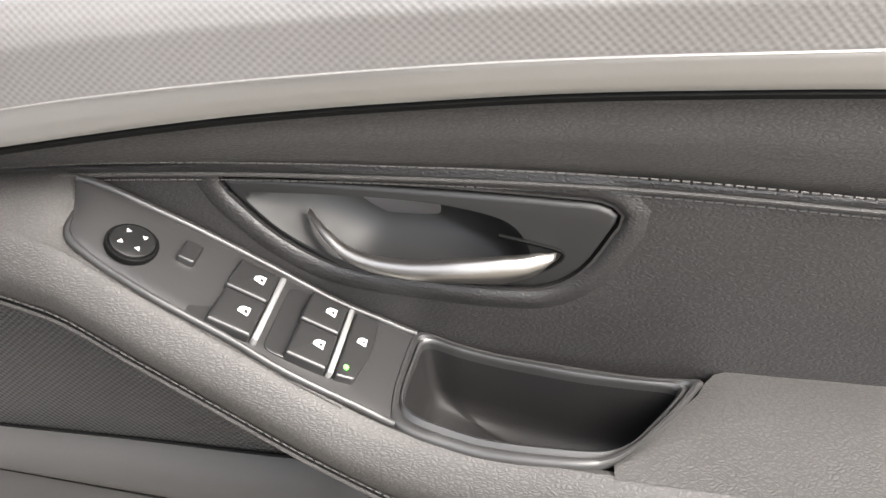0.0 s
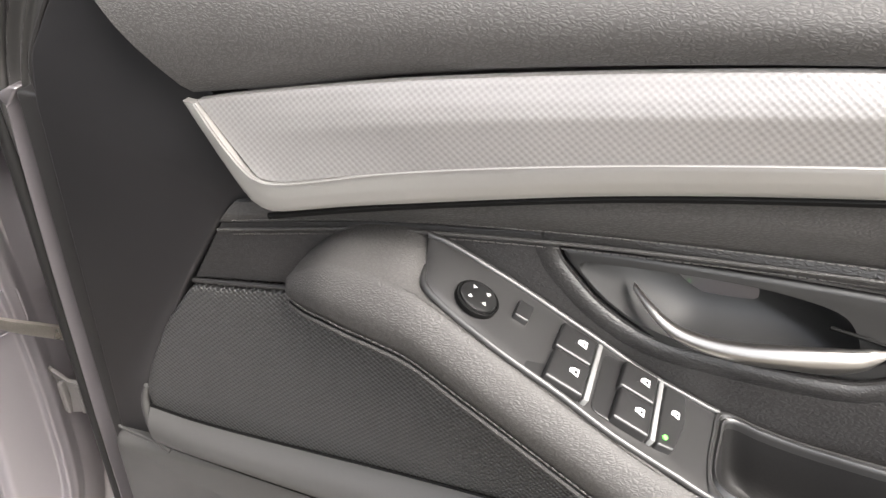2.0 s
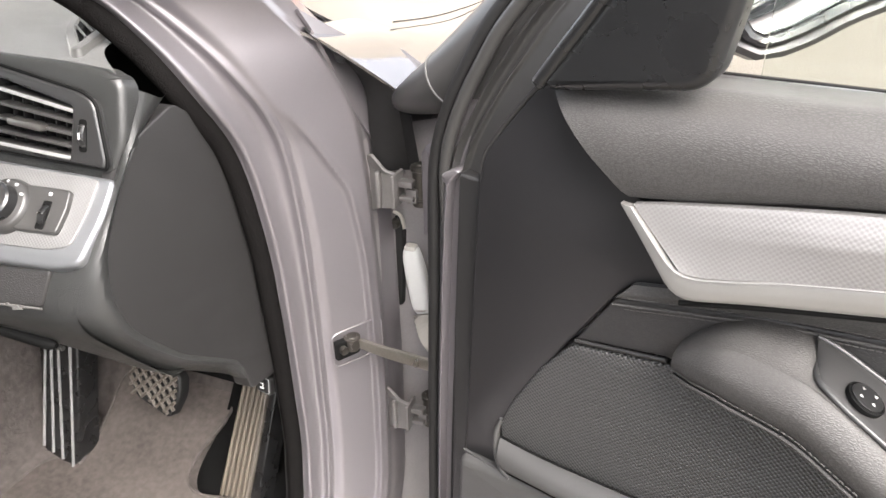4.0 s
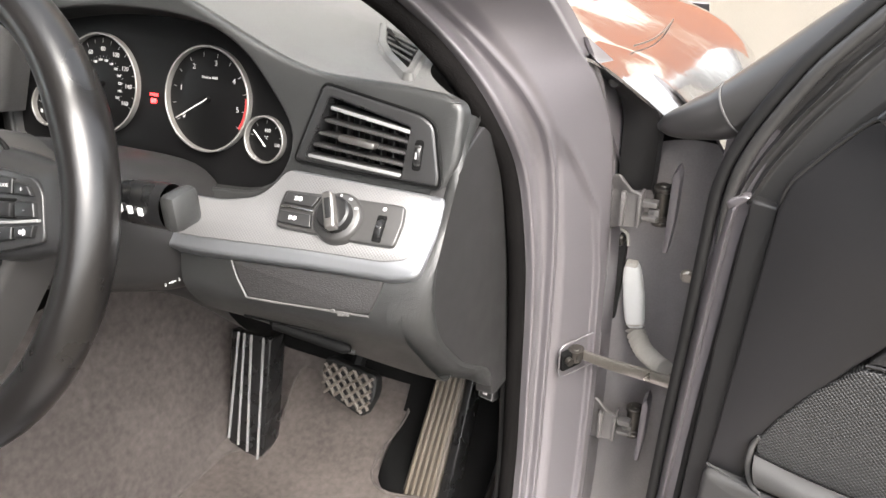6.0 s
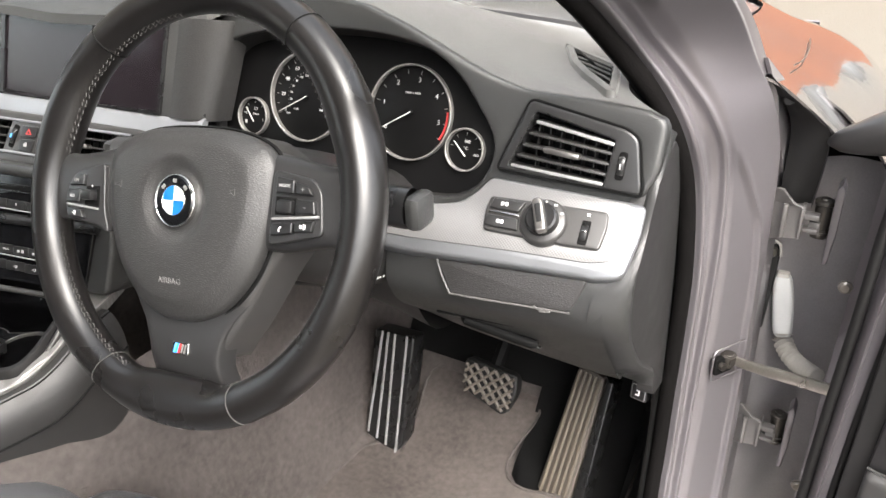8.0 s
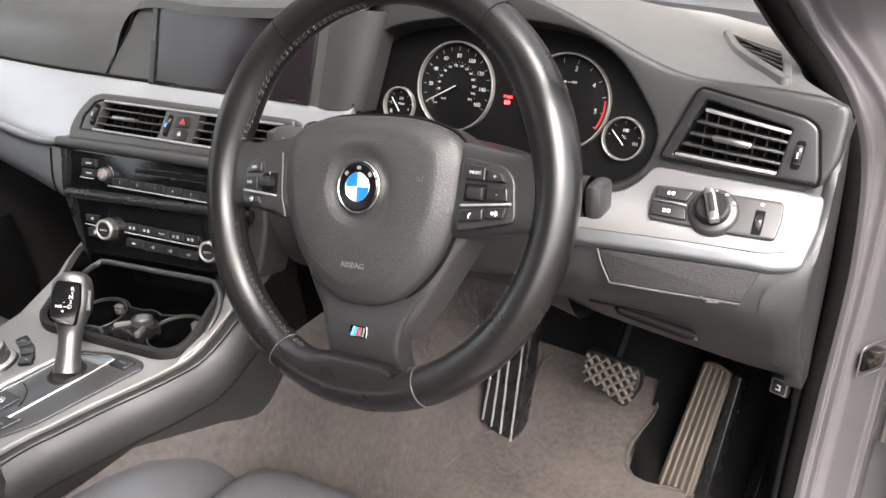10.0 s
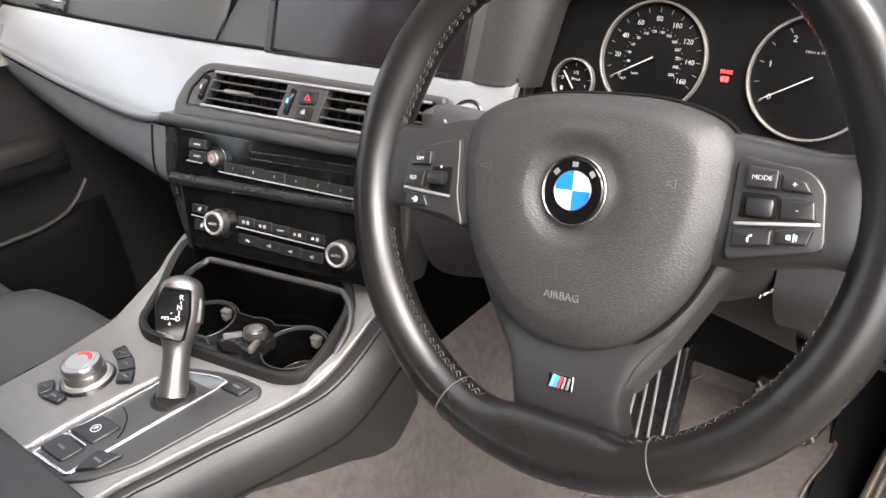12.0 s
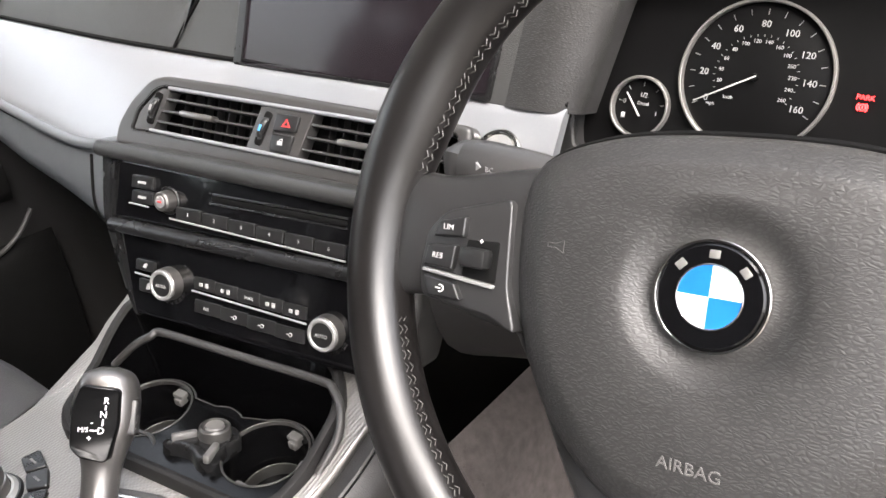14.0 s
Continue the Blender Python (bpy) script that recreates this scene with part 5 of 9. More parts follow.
        bm.faces.new([bm.verts.new((cx + w * x * c - w * z * s, -0.0031, cz + w * x * s + w * z * c)) for x, z in ((1.5, 0), (-0.8, 1.2), (-0.8, -1.2))])
        bmesh.ops.solidify(bm, geom=bm.faces[:], thickness=0.0002)
        part("arrow", bm, PRINT, dial)
    part("fold_key", plate(box_outline(-0.0400, 0.0105, 0.0095, 0.014, 0.002), -0.004, 0.002, 0.0012), SWITCH, d, at=Matrix.Translation((0, 0, 0.003)) @ S)
    def window_mark(x, z, host, s=1.0):
        pts = [(-0.0028, -0.0016), (0.0028, -0.0026), (0.0028, 0.0028), (-0.0006, 0.0026), (-0.0026, 0.0010)]
        o = [(x + a * s, z + b * s) for a, b in pts]
        hl = [(x + 0.0002 * s, z - 0.0012 * s), (x + 0.0020 * s, z - 0.0016 * s), (x + 0.0020 * s, z + 0.0012 * s), (x + 0.0002 * s, z + 0.0012 * s)]
        part("window_mark", plate(o, -0.0062, -0.0055, 0.0001, holes=[hl]), PRINT, host)
    for x0, x1 in ((-0.0185, 0.0045), (0.0225, 0.0445)):
        part("switch_well", plate(box_outline((x0 + x1) / 2 - 0.006, -0.0005, (x1 - x0) + 0.010, 0.048, 0.006), -0.0008, 0.001, 0.0006), SWITCH, d, at=S)
        for z0, z1 in ((0.0005, 0.0225), (-0.0245, -0.0005)):
            zm = (z0 + z1) / 2
            sw = part("window_switch", plate(rounded([(x0, z0), (x1, z0), (x1, z1), (x0 + 0.001, z1)], 0.0015), -0.0055, 0.001, 0.0016, dome=0.0004), SWITCH, d, at=S)
            window_mark((x0 + x1) / 2 + 0.003, zm + 0.001, sw)
        part("chrome_bar", block(x1 + 0.0008, x1 + 0.0040, -0.005, 0.001, -0.0245, 0.0225, 0.0010), SILVER, d, at=S)
    sw = part("lock_switch", plate(rounded([(0.0495, -0.0245), (0.0600, -0.0225), (0.0645, 0.0), (0.0635, 0.0225), (0.0495, 0.0225)], 0.002), -0.0045, 0.001, 0.0014), SWITCH, d, at=S)
    window_mark(0.0570, 0.002, sw, 0.9)
    part("green_lamp", lathe([(0, -0.0056), (0.0013, -0.0054), (0.0014, -0.004)], 12, (0.0535, 0, -0.0175)), GREEN_LAMP, sw)


build_ground()
build_house()
build_car()
build_hinges()
build_door()


# ---- dashboard ----
def clu_pt(x, y, z):
    return CLUSTER @ Vector((x, y, z))


CLUSTER = frame_at((0.363, 0.268, 0.925), 0, 17)
VENT = frame_at((0.617, 0.252, 0.93), 0, 14)
TRIM = frame_at((0.617, 0.213, 0.870), 3, 45)
KNEE = frame_at((0.59, 0.183, 0.81), 3, 15)
SIDE = frame_at((0.702, 0, 0), 90, 0)


def opening(grow=0.0):
    pts = [(-0.184, -0.052), (-0.186, 0.0), (-0.178, 0.035), (-0.150, 0.066), (-0.08, 0.082), (0.0, 0.088), (0.08, 0.082), (0.128, 0.062), (0.160, 0.025), (0.178, -0.008), (0.170, -0.042), (0.145, -0.064), (0.105, -0.071), (0.0, -0.074), (-0.11, -0.074), (-0.155, -0.068)]
    o = spline(pts, 72, True)
    return offset(o, -grow) if grow else o


CREST = [(-0.17, 0.094), (-0.10, 0.1110), (0.0, 0.1120), (0.054, 0.0985), (0.101, 0.080), (0.154, 0.057), (0.189, 0.0460), (0.219, 0.0420), (0.28, 0.0403), (0.332, 0.0360)]


def face_depth(x, z):
    """How far the soft face stands before the instruments."""
    return -0.0128 - 0.052 * z - 0.014 * soft_step(z, -0.04, 0.07) * (1 - soft_step(x, 0.10, 0.22))


def pad_z(x, y):
    """Height of the dashboard's top behind the instrument face."""
    crest = float(np.interp(x, [0.26, 0.363, 0.417, 0.464, 0.517, 0.552, 0.582, 0.643, 0.70], [1.043, 1.044, 1.031, 1.012, 0.990, 0.979, 0.975, 0.973, 0.968]))
    return crest + (0.984 - crest) * 0.55 * soft_step(y, 0.28, 0.52) + 0.006 * soft_step(y, 0.27, 0.33) - 0.012 * soft_step(x, 0.62, 0.70) * soft_step(y, 0.30, 0.46)


def build_dashboard():
    db = thing("dashboard", "dark grey soft-touch dashboard with satin silver trim", "dashboard")
    # padded top: passenger side and over the display, then on from the crest of the instrument face
    secs = [
        [(-0.70, 0.50, 0.965), (-0.70, 0.38, 0.995), (-0.70, 0.24, 0.998), (-0.70, 0.178, 0.982), (-0.70, 0.150, 0.938)],
        [(-0.45, 0.56, 0.98), (-0.45, 0.40, 1.008), (-0.45, 0.25, 1.008), (-0.45, 0.180, 0.985), (-0.45, 0.156, 0.932)],
        [(-0.30, 0.58, 0.985), (-0.30, 0.42, 1.015), (-0.30, 0.26, 1.014), (-0.30, 0.185, 0.988), (-0.30, 0.160, 0.926)],
        [(-0.21, 0.58, 0.985), (-0.21, 0.42, 1.018), (-0.21, 0.27, 1.018), (-0.212, 0.200, 0.990), (-0.214, 0.170, 0.923)],
        [(-0.15, 0.58, 0.985), (-0.15, 0.42, 1.022), (-0.15, 0.28, 1.024), (-0.152, 0.205, 1.018), (-0.154, 0.194, 1.008)],
        [(-0.02, 0.58, 0.985), (-0.02, 0.42, 1.024), (-0.02, 0.29, 1.027), (-0.02, 0.215, 1.020), (-0.02, 0.208, 1.007)],
        [(0.10, 0.58, 0.985), (0.10, 0.42, 1.026), (0.10, 0.30, 1.030), (0.10, 0.232, 1.022), (0.10, 0.225, 1.009)],
        [(0.17, 0.57, 0.985), (0.17, 0.42, 1.028), (0.175, 0.32, 1.034), (0.18, 0.262, 1.029), (0.185, 0.248, 1.016)],
    ]
    for x, z in CREST[1:]:
        p = clu_pt(x, face_depth(x, z) + 0.006, z + 0.004)
        # the pad narrows forward, inside the windscreen pillar
        inside = lambda y: min(p.x, float(np.interp(y, [0.262, 0.30, 0.35, 0.52], [0.70, 0.662, 0.650, 0.640])) - 0.7 * max(0.0, 0.70 - p.x))
        rows = [(inside(p.y + dy), p.y + dy, pad_z(inside(p.y + dy), p.y + dy)) for dy in (0.15, 0.08, 0.03)]
        end = Vector((inside(0.5), float(np.interp(p.x, [0.3, 0.5, 0.7], [0.57, 0.54, 0.50])), float(np.interp(p.x, [0.3, 0.5, 0.7], [0.985, 0.982, 0.965]))))
        secs.append([end] + rows + [p])
    # one pad in two colours; PAD's lighter one stands in for sheen
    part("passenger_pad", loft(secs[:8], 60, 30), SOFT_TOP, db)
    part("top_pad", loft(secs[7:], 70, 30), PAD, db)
    # one soft face round the instruments and the right-hand vent
    vo = rounded(SIDE_VENT, 0.006)
    rim = spline(CREST, 60) + rounded([(0.336, 0.034), (0.335, -0.011), (0.323, -0.039), (0.19, -0.041), (0.178, -0.057), (0.162, -0.076), (0.13, -0.086), (0.0, -0.090), (-0.15, -0.086), (-0.192, -0.07), (-0.198, 0.0), (-0.190, 0.06)], 0.008)
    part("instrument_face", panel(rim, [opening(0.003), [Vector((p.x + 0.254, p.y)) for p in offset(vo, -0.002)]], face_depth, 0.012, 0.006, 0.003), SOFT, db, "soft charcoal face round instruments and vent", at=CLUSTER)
    rows = []
    for g, s in ((0.0, 0.9), (-0.002, 0.6), (-0.004, 0.3), (-0.006, 0.0)):
        rows.append([clu_pt(p.x, 0.012 * (1 - s) + (face_depth(p.x, p.y) + 0.004) * s, p.y) for p in opening(g)])
    part("hood_lining", sheet(rows, closed=True), HARD, db)
    # rounded right-hand end down to the knee panel
    inner = [(0.702, 0.268, 0.962), (0.701, 0.259, 0.925), (0.694, 0.250, 0.893), (0.694, 0.206, 0.848), (0.672, 0.186, 0.815), (0.669, 0.186, 0.785), (0.670, 0.222, 0.735), (0.671, 0.262, 0.686), (0.673, 0.31, 0.648), (0.678, 0.351, 0.616)]
    outer = [(0.704, 0.305, 0.938), (0.703, 0.272, 0.917), (0.704, 0.246, 0.893), (0.705, 0.212, 0.848), (0.704, 0.203, 0.806), (0.703, 0.217, 0.763), (0.702, 0.266, 0.705), (0.702, 0.338, 0.647), (0.702, 0.352, 0.618)]
    a, b = spline(inner, 60), spline(outer, 60)
    rows = [[p, p.lerp(q, 0.35) + Vector((0, -0.004, 0)), p.lerp(q, 0.7) + Vector((0.004, -0.004, 0)), q + Vector((0, -0.001, 0)), q + Vector((-0.006, 0.012, 0.0))] for p, q in zip(a, b)]
    part("end_corner", sheet([spline(r, 10) for r in rows]), SOFT, db)
    cap = [(0.318, 0.929), (0.272, 0.916), (0.247, 0.893), (0.213, 0.848), (0.204, 0.806), (0.218, 0.763), (0.267, 0.705), (0.339, 0.648), (0.346, 0.628), (0.352, 0.600), (0.415, 0.588), (0.437, 0.60), (0.432, 0.72), (0.402, 0.82), (0.355, 0.90)]
    part("side_cap", plate(rounded(cap, 0.008), 0.0, 0.02, 0.002), HARD, db, "plain charcoal plastic cover on the dashboard's end", at=SIDE)
    # demister outlet, lying in the padded top
    dem = rounded([(0.5560, 0.4040), (0.5840, 0.3470), (0.6072, 0.3159), (0.6420, 0.2840), (0.6480, 0.2850), (0.6420, 0.3130), (0.6322, 0.3486), (0.5760, 0.3900)], 0.008)
    lie = lambda pts, up: [(p.x, p.y, pad_z(p.x, p.y) + up) for p in pts]
    part("demister_frame", sheet([lie(offset(dem, g), up) for g, up in ((-0.004, -0.006), (-0.001, 0.0052), (0.002, 0.0062), (0.005, 0.0062), (0.007, 0.0030))], closed=True), PAD, db)
    hole = offset(dem, 0.006)
    cen = sum(hole, Vector((0, 0))) / len(hole)
    # no hole in the pad: a black sheet on it paints the slot's dark depth
    part("demister_well", sheet([[(cen.x + (p.x - cen.x) * f, cen.y + (p.y - cen.y) * f, pad_z(p.x, p.y) + 0.0042) for p in hole] for f in (1.0, 0.6, 0.2, 0.01)], closed=True), DARK, db)
    along = Vector((0.08, -0.056)).normalized()
    across = Vector((along.y, -along.x))
    for k in range(-5, 6):
        run = [cen + across * (k * 0.0078 + 0.002) + along * q for q in np.linspace(-0.09, 0.09, 90)]
        run = [p for p in run if within(hole, p.x, p.y)]
        if len(run) > 6:
            part("demister_slat", tube([(p.x, p.y, pad_z(p.x, p.y) + 0.0052) for p in (run[0], run[len(run) // 2], run[-1])], 0.0011, 6), PAD, db)
    # woven aluminium strip with its smooth lip, run on behind the wheel
    lip = [(-0.069, 0.037), (0.084, 0.0315), (0.0845, 0.0), (0.078, -0.040), (0.054, -0.0465), (-0.027, -0.0485), (-0.138, -0.054), (-0.40, -0.052), (-0.445, -0.03), (-0.44, 0.0), (-0.30, -0.004), (-0.124, -0.001), (-0.093, 0.006), (-0.079, 0.02)]
    part("trim_lip", plate(rounded(lip, 0.008), 0.001, 0.02, 0.004), DASH_LIP, db, "smooth satin aluminium edge", at=TRIM)
    field = [(-0.068, 0.034), (0.072, 0.029), (0.071, 0.0), (0.0655, -0.0275), (0.045, -0.033), (-0.027, -0.035), (-0.138, -0.041), (-0.40, -0.042), (-0.435, -0.025), (-0.43, -0.003), (-0.30, -0.007), (-0.124, -0.0035), (-0.091, 0.004), (-0.077, 0.018)]
    part("trim_field", plate(rounded(field, 0.006), -0.0008, 0.01, 0.0008), DASH_WEAVE, db, "fine-woven aluminium trim", at=TRIM)
    # knee panel under the trim
    prof = lambda x, dy, dz: [(x, 0.205 + dy, 0.842), (x, 0.188 + dy, 0.828), (x, 0.181 + dy, 0.805), (x, 0.180 + dy, 0.788), (x, 0.187 + dy, 0.770), (x, 0.203 + dy, 0.748), (x, 0.229 + dy, 0.715 + dz * 0.5), (x, 0.256 + dy, 0.683 + dz), (x, 0.268 + dy, 0.674 + dz), (x, 0.288 + dy, 0.676 + dz), (x, 0.36 + dy, 0.70 + dz)]
    part("knee_panel", loft([prof(0.455, -0.004, 0.024), prof(0.50, -0.002, 0.016), prof(0.58, 0, 0.007), prof(0.65, 0.003, 0.0), prof(0.682, 0.006, -0.002)], 30, 44), SOFT, db)
    box = [(-0.076, 0.0125), (-0.058, -0.0195), (0.063, -0.0125), (0.0755, 0.0205)]
    part("box_lid", plate(rounded(box, 0.006), -0.0035, 0.006, 0.002), LEATHER, db, "grained lid with a scuffed lower edge", at=KNEE)
    part("box_lid_edge", tube([(x, -0.003, z) for x, z in ((-0.076, 0.0125), (-0.070, -0.002), (-0.059, -0.0195), (-0.03, -0.0185), (0.063, -0.0135))], 0.0012, 6), WORN, db, "edge worn pale", at=KNEE)
    # drawer flap under the lid, with its finger slot and a scuff on the lid's edge
    part("finger_slot", tube(spline([(0.526, 0.205, 0.7435), (0.545, 0.207, 0.740), (0.585, 0.212, 0.732), (0.609, 0.215, 0.728)], 16), [0.001] + [0.0058] * 14 + [0.003], 10), DARK, db)
    part("slot_lip", tube(spline([(0.528, 0.207, 0.738), (0.550, 0.213, 0.7325), (0.588, 0.218, 0.7245), (0.611, 0.219, 0.7225)], 16), 0.0024, 8), SOFT, db)
    part("flap_crease", tube(spline([(0.50, 0.2005, 0.7470), (0.58, 0.2000, 0.7535), (0.640, 0.1985, 0.7600), (0.660, 0.2010, 0.7590), (0.666, 0.2140, 0.7420), (0.667, 0.240, 0.7085), (0.667, 0.262, 0.684)], 50), 0.0014, 6), DARK, db)
    part("scuff", merge(*[plate(rounded([(0.030 + dx, -0.0165 + dz), (0.030 + dx + w, -0.0155 + dz), (0.030 + dx + w * 0.8, -0.0135 + dz), (0.030 + dx + w * 0.2, -0.0138 + dz)], 0.0006), -0.0042, 0.0, 0.0003) for dx, dz, w in ((0.0, 0.0, 0.012), (0.003, -0.0022, 0.007), (0.009, -0.0012, 0.006), (-0.004, 0.0006, 0.005))]), WORN, db, "pale scuff", at=KNEE)
    flap = frame_at((0.703, 0.418, 0.552), 62, 6)
    fl = part("socket_flap", plate(box_outline(0, 0, 0.028, 0.030, 0.003), -0.004, 0.01, 0.0015), GLOSS, db, "small black cover with a white mark", at=flap)
    part("flap_mark", plate(rounded([(-0.004, -0.006), (0.003, -0.006), (0.005, 0.004), (-0.002, 0.006)], 0.001), -0.0048, -0.003, 0.0001, holes=[rounded([(-0.001, -0.003), (0.002, -0.003), (0.003, 0.001), (0, 0.002)], 0.0005)]), PRINT, fl)
    # panel round the column, and the dark lower edge over the pedals
    part("column_panel", loft([[(0.137, 0.10, 0.87), (0.137, 0.11, 0.79), (0.137, 0.15, 0.72), (0.14, 0.30, 0.64)], [(0.20, 0.165, 0.87), (0.20, 0.165, 0.78), (0.20, 0.21, 0.70), (0.20, 0.33, 0.655)], [(0.33, 0.21, 0.86), (0.33, 0.23, 0.78), (0.33, 0.26, 0.70), (0.33, 0.35, 0.665)], [(0.47, 0.20, 0.86), (0.47, 0.195, 0.78), (0.47, 0.245, 0.69), (0.47, 0.34, 0.665)]], 20, 16), HARD, db)
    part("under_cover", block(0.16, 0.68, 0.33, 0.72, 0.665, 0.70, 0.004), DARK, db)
    # passenger side
    pt = [(0.185, 0.221, 0.911), (0.05, 0.201, 0.914), (-0.08, 0.185, 0.917), (-0.135, 0.177, 0.918), (-0.214, 0.166, 0.921), (-0.334, 0.155, 0.925), (-0.50, 0.150, 0.930), (-0.70, 0.145, 0.936)]
    pb = [(0.185, 0.196, 0.862), (0.05, 0.178, 0.872), (-0.08, 0.170, 0.884), (-0.135, 0.156, 0.888), (-0.170, 0.118, 0.876), (-0.215, 0.090, 0.859), (-0.29, 0.090, 0.848), (-0.42, 0.100, 0.852), (-0.55, 0.108, 0.864), (-0.70, 0.115, 0.886)]
    part("passenger_trim", band(pt, pb, ((0, 0), (0.1, 0.003), (0.5, 0.004), (0.9, 0.003), (1, 0)), 80, 18, 0.01), TRIM_SILVER, db, "satin silver strip across the passenger side")
    part("trim_shadow_gap", tube(spline([Vector(p) + Vector((0, 0.002, 0.003)) for p in pt], 50), 0.0022, 6), DARK, db)
    part("passenger_lip", tube(spline([Vector(p) + Vector((0, 0.0, -0.004)) for p in pb[4:]], 50), 0.006, 10), COOL_PLASTIC, db)
    gb = [[(-0.175, 0.07, 0.85), (-0.18, 0.062, 0.80), (-0.165, 0.07, 0.775), (-0.15, 0.10, 0.76)], [(-0.25, 0.086, 0.842), (-0.25, 0.076, 0.79), (-0.25, 0.085, 0.765), (-0.25, 0.13, 0.735)], [(-0.45, 0.10, 0.842), (-0.45, 0.10, 0.80), (-0.45, 0.12, 0.765), (-0.45, 0.20, 0.70)], [(-0.70, 0.112, 0.872), (-0.70, 0.125, 0.83), (-0.70, 0.16, 0.78), (-0.70, 0.24, 0.69)]]
    part("glovebox", loft(gb, 40, 24), COOL_PLASTIC, db, "dark glovebox front below the silver strip")
    part("glovebox_seam", tube(spline([(-0.252, 0.084, 0.839), (-0.252, 0.074, 0.79), (-0.252, 0.083, 0.765), (-0.252, 0.12, 0.74)], 16), 0.0014, 6), DARK, db)
    part("footwell_back", block(-0.70, 0.16, 0.42, 0.46, 0.25, 0.86, 0.004), RUBBER, db)
    pv = frame_at((-0.585, 0.168, 0.962), -2, 22)
    part("passenger_vent_frame", plate(rounded([(-0.07, -0.028), (0.062, -0.030), (0.068, 0.024), (-0.06, 0.03)], 0.008), -0.006, 0.012, 0.003, holes=[rounded([(-0.058, -0.021), (0.052, -0.023), (0.057, 0.018), (-0.05, 0.023)], 0.005)]), SATIN, db, at=pv)
    part("vent_well", plate(rounded([(-0.06, -0.022), (0.054, -0.024), (0.058, 0.019), (-0.05, 0.024)], 0.005), 0.004, 0.012, 0.0005), DARK, db, at=pv)
    for i in range(5):
        z = -0.015 + i * 0.0085
        part("vent_slat", block(-0.055, 0.053, -0.004, 0.004, z - 0.001, z + 0.001, 0.0005), SATIN if i else CHROME, db, at=pv)
    part("pad_seam", tube(spline([(-0.213, 0.169, 0.922), (-0.196, 0.180, 0.95), (-0.172, 0.190, 0.98), (-0.155, 0.195, 1.006)], 20), 0.0015, 6), DARK, db)


SIDE_VENT = [(-0.0684, -0.0304), (0.0735, -0.0340), (0.0745, -0.0270), (0.0660, 0.0165), (0.0545, 0.0234), (-0.0405, 0.0394)]


def strip(a, b, y0, y1, half):
    """A thin bar between two points of a panel's face."""
    run = Vector((b[0] - a[0], b[1] - a[1]))
    m = Matrix.Translation(((a[0] + b[0]) / 2, 0, (a[1] + b[1]) / 2)) @ Matrix.Rotation(-math.atan2(run.y, run.x), 4, "Y")
    return moved(block(-run.length / 2, run.length / 2, y0, y1, -half, half, 0.0004), m)


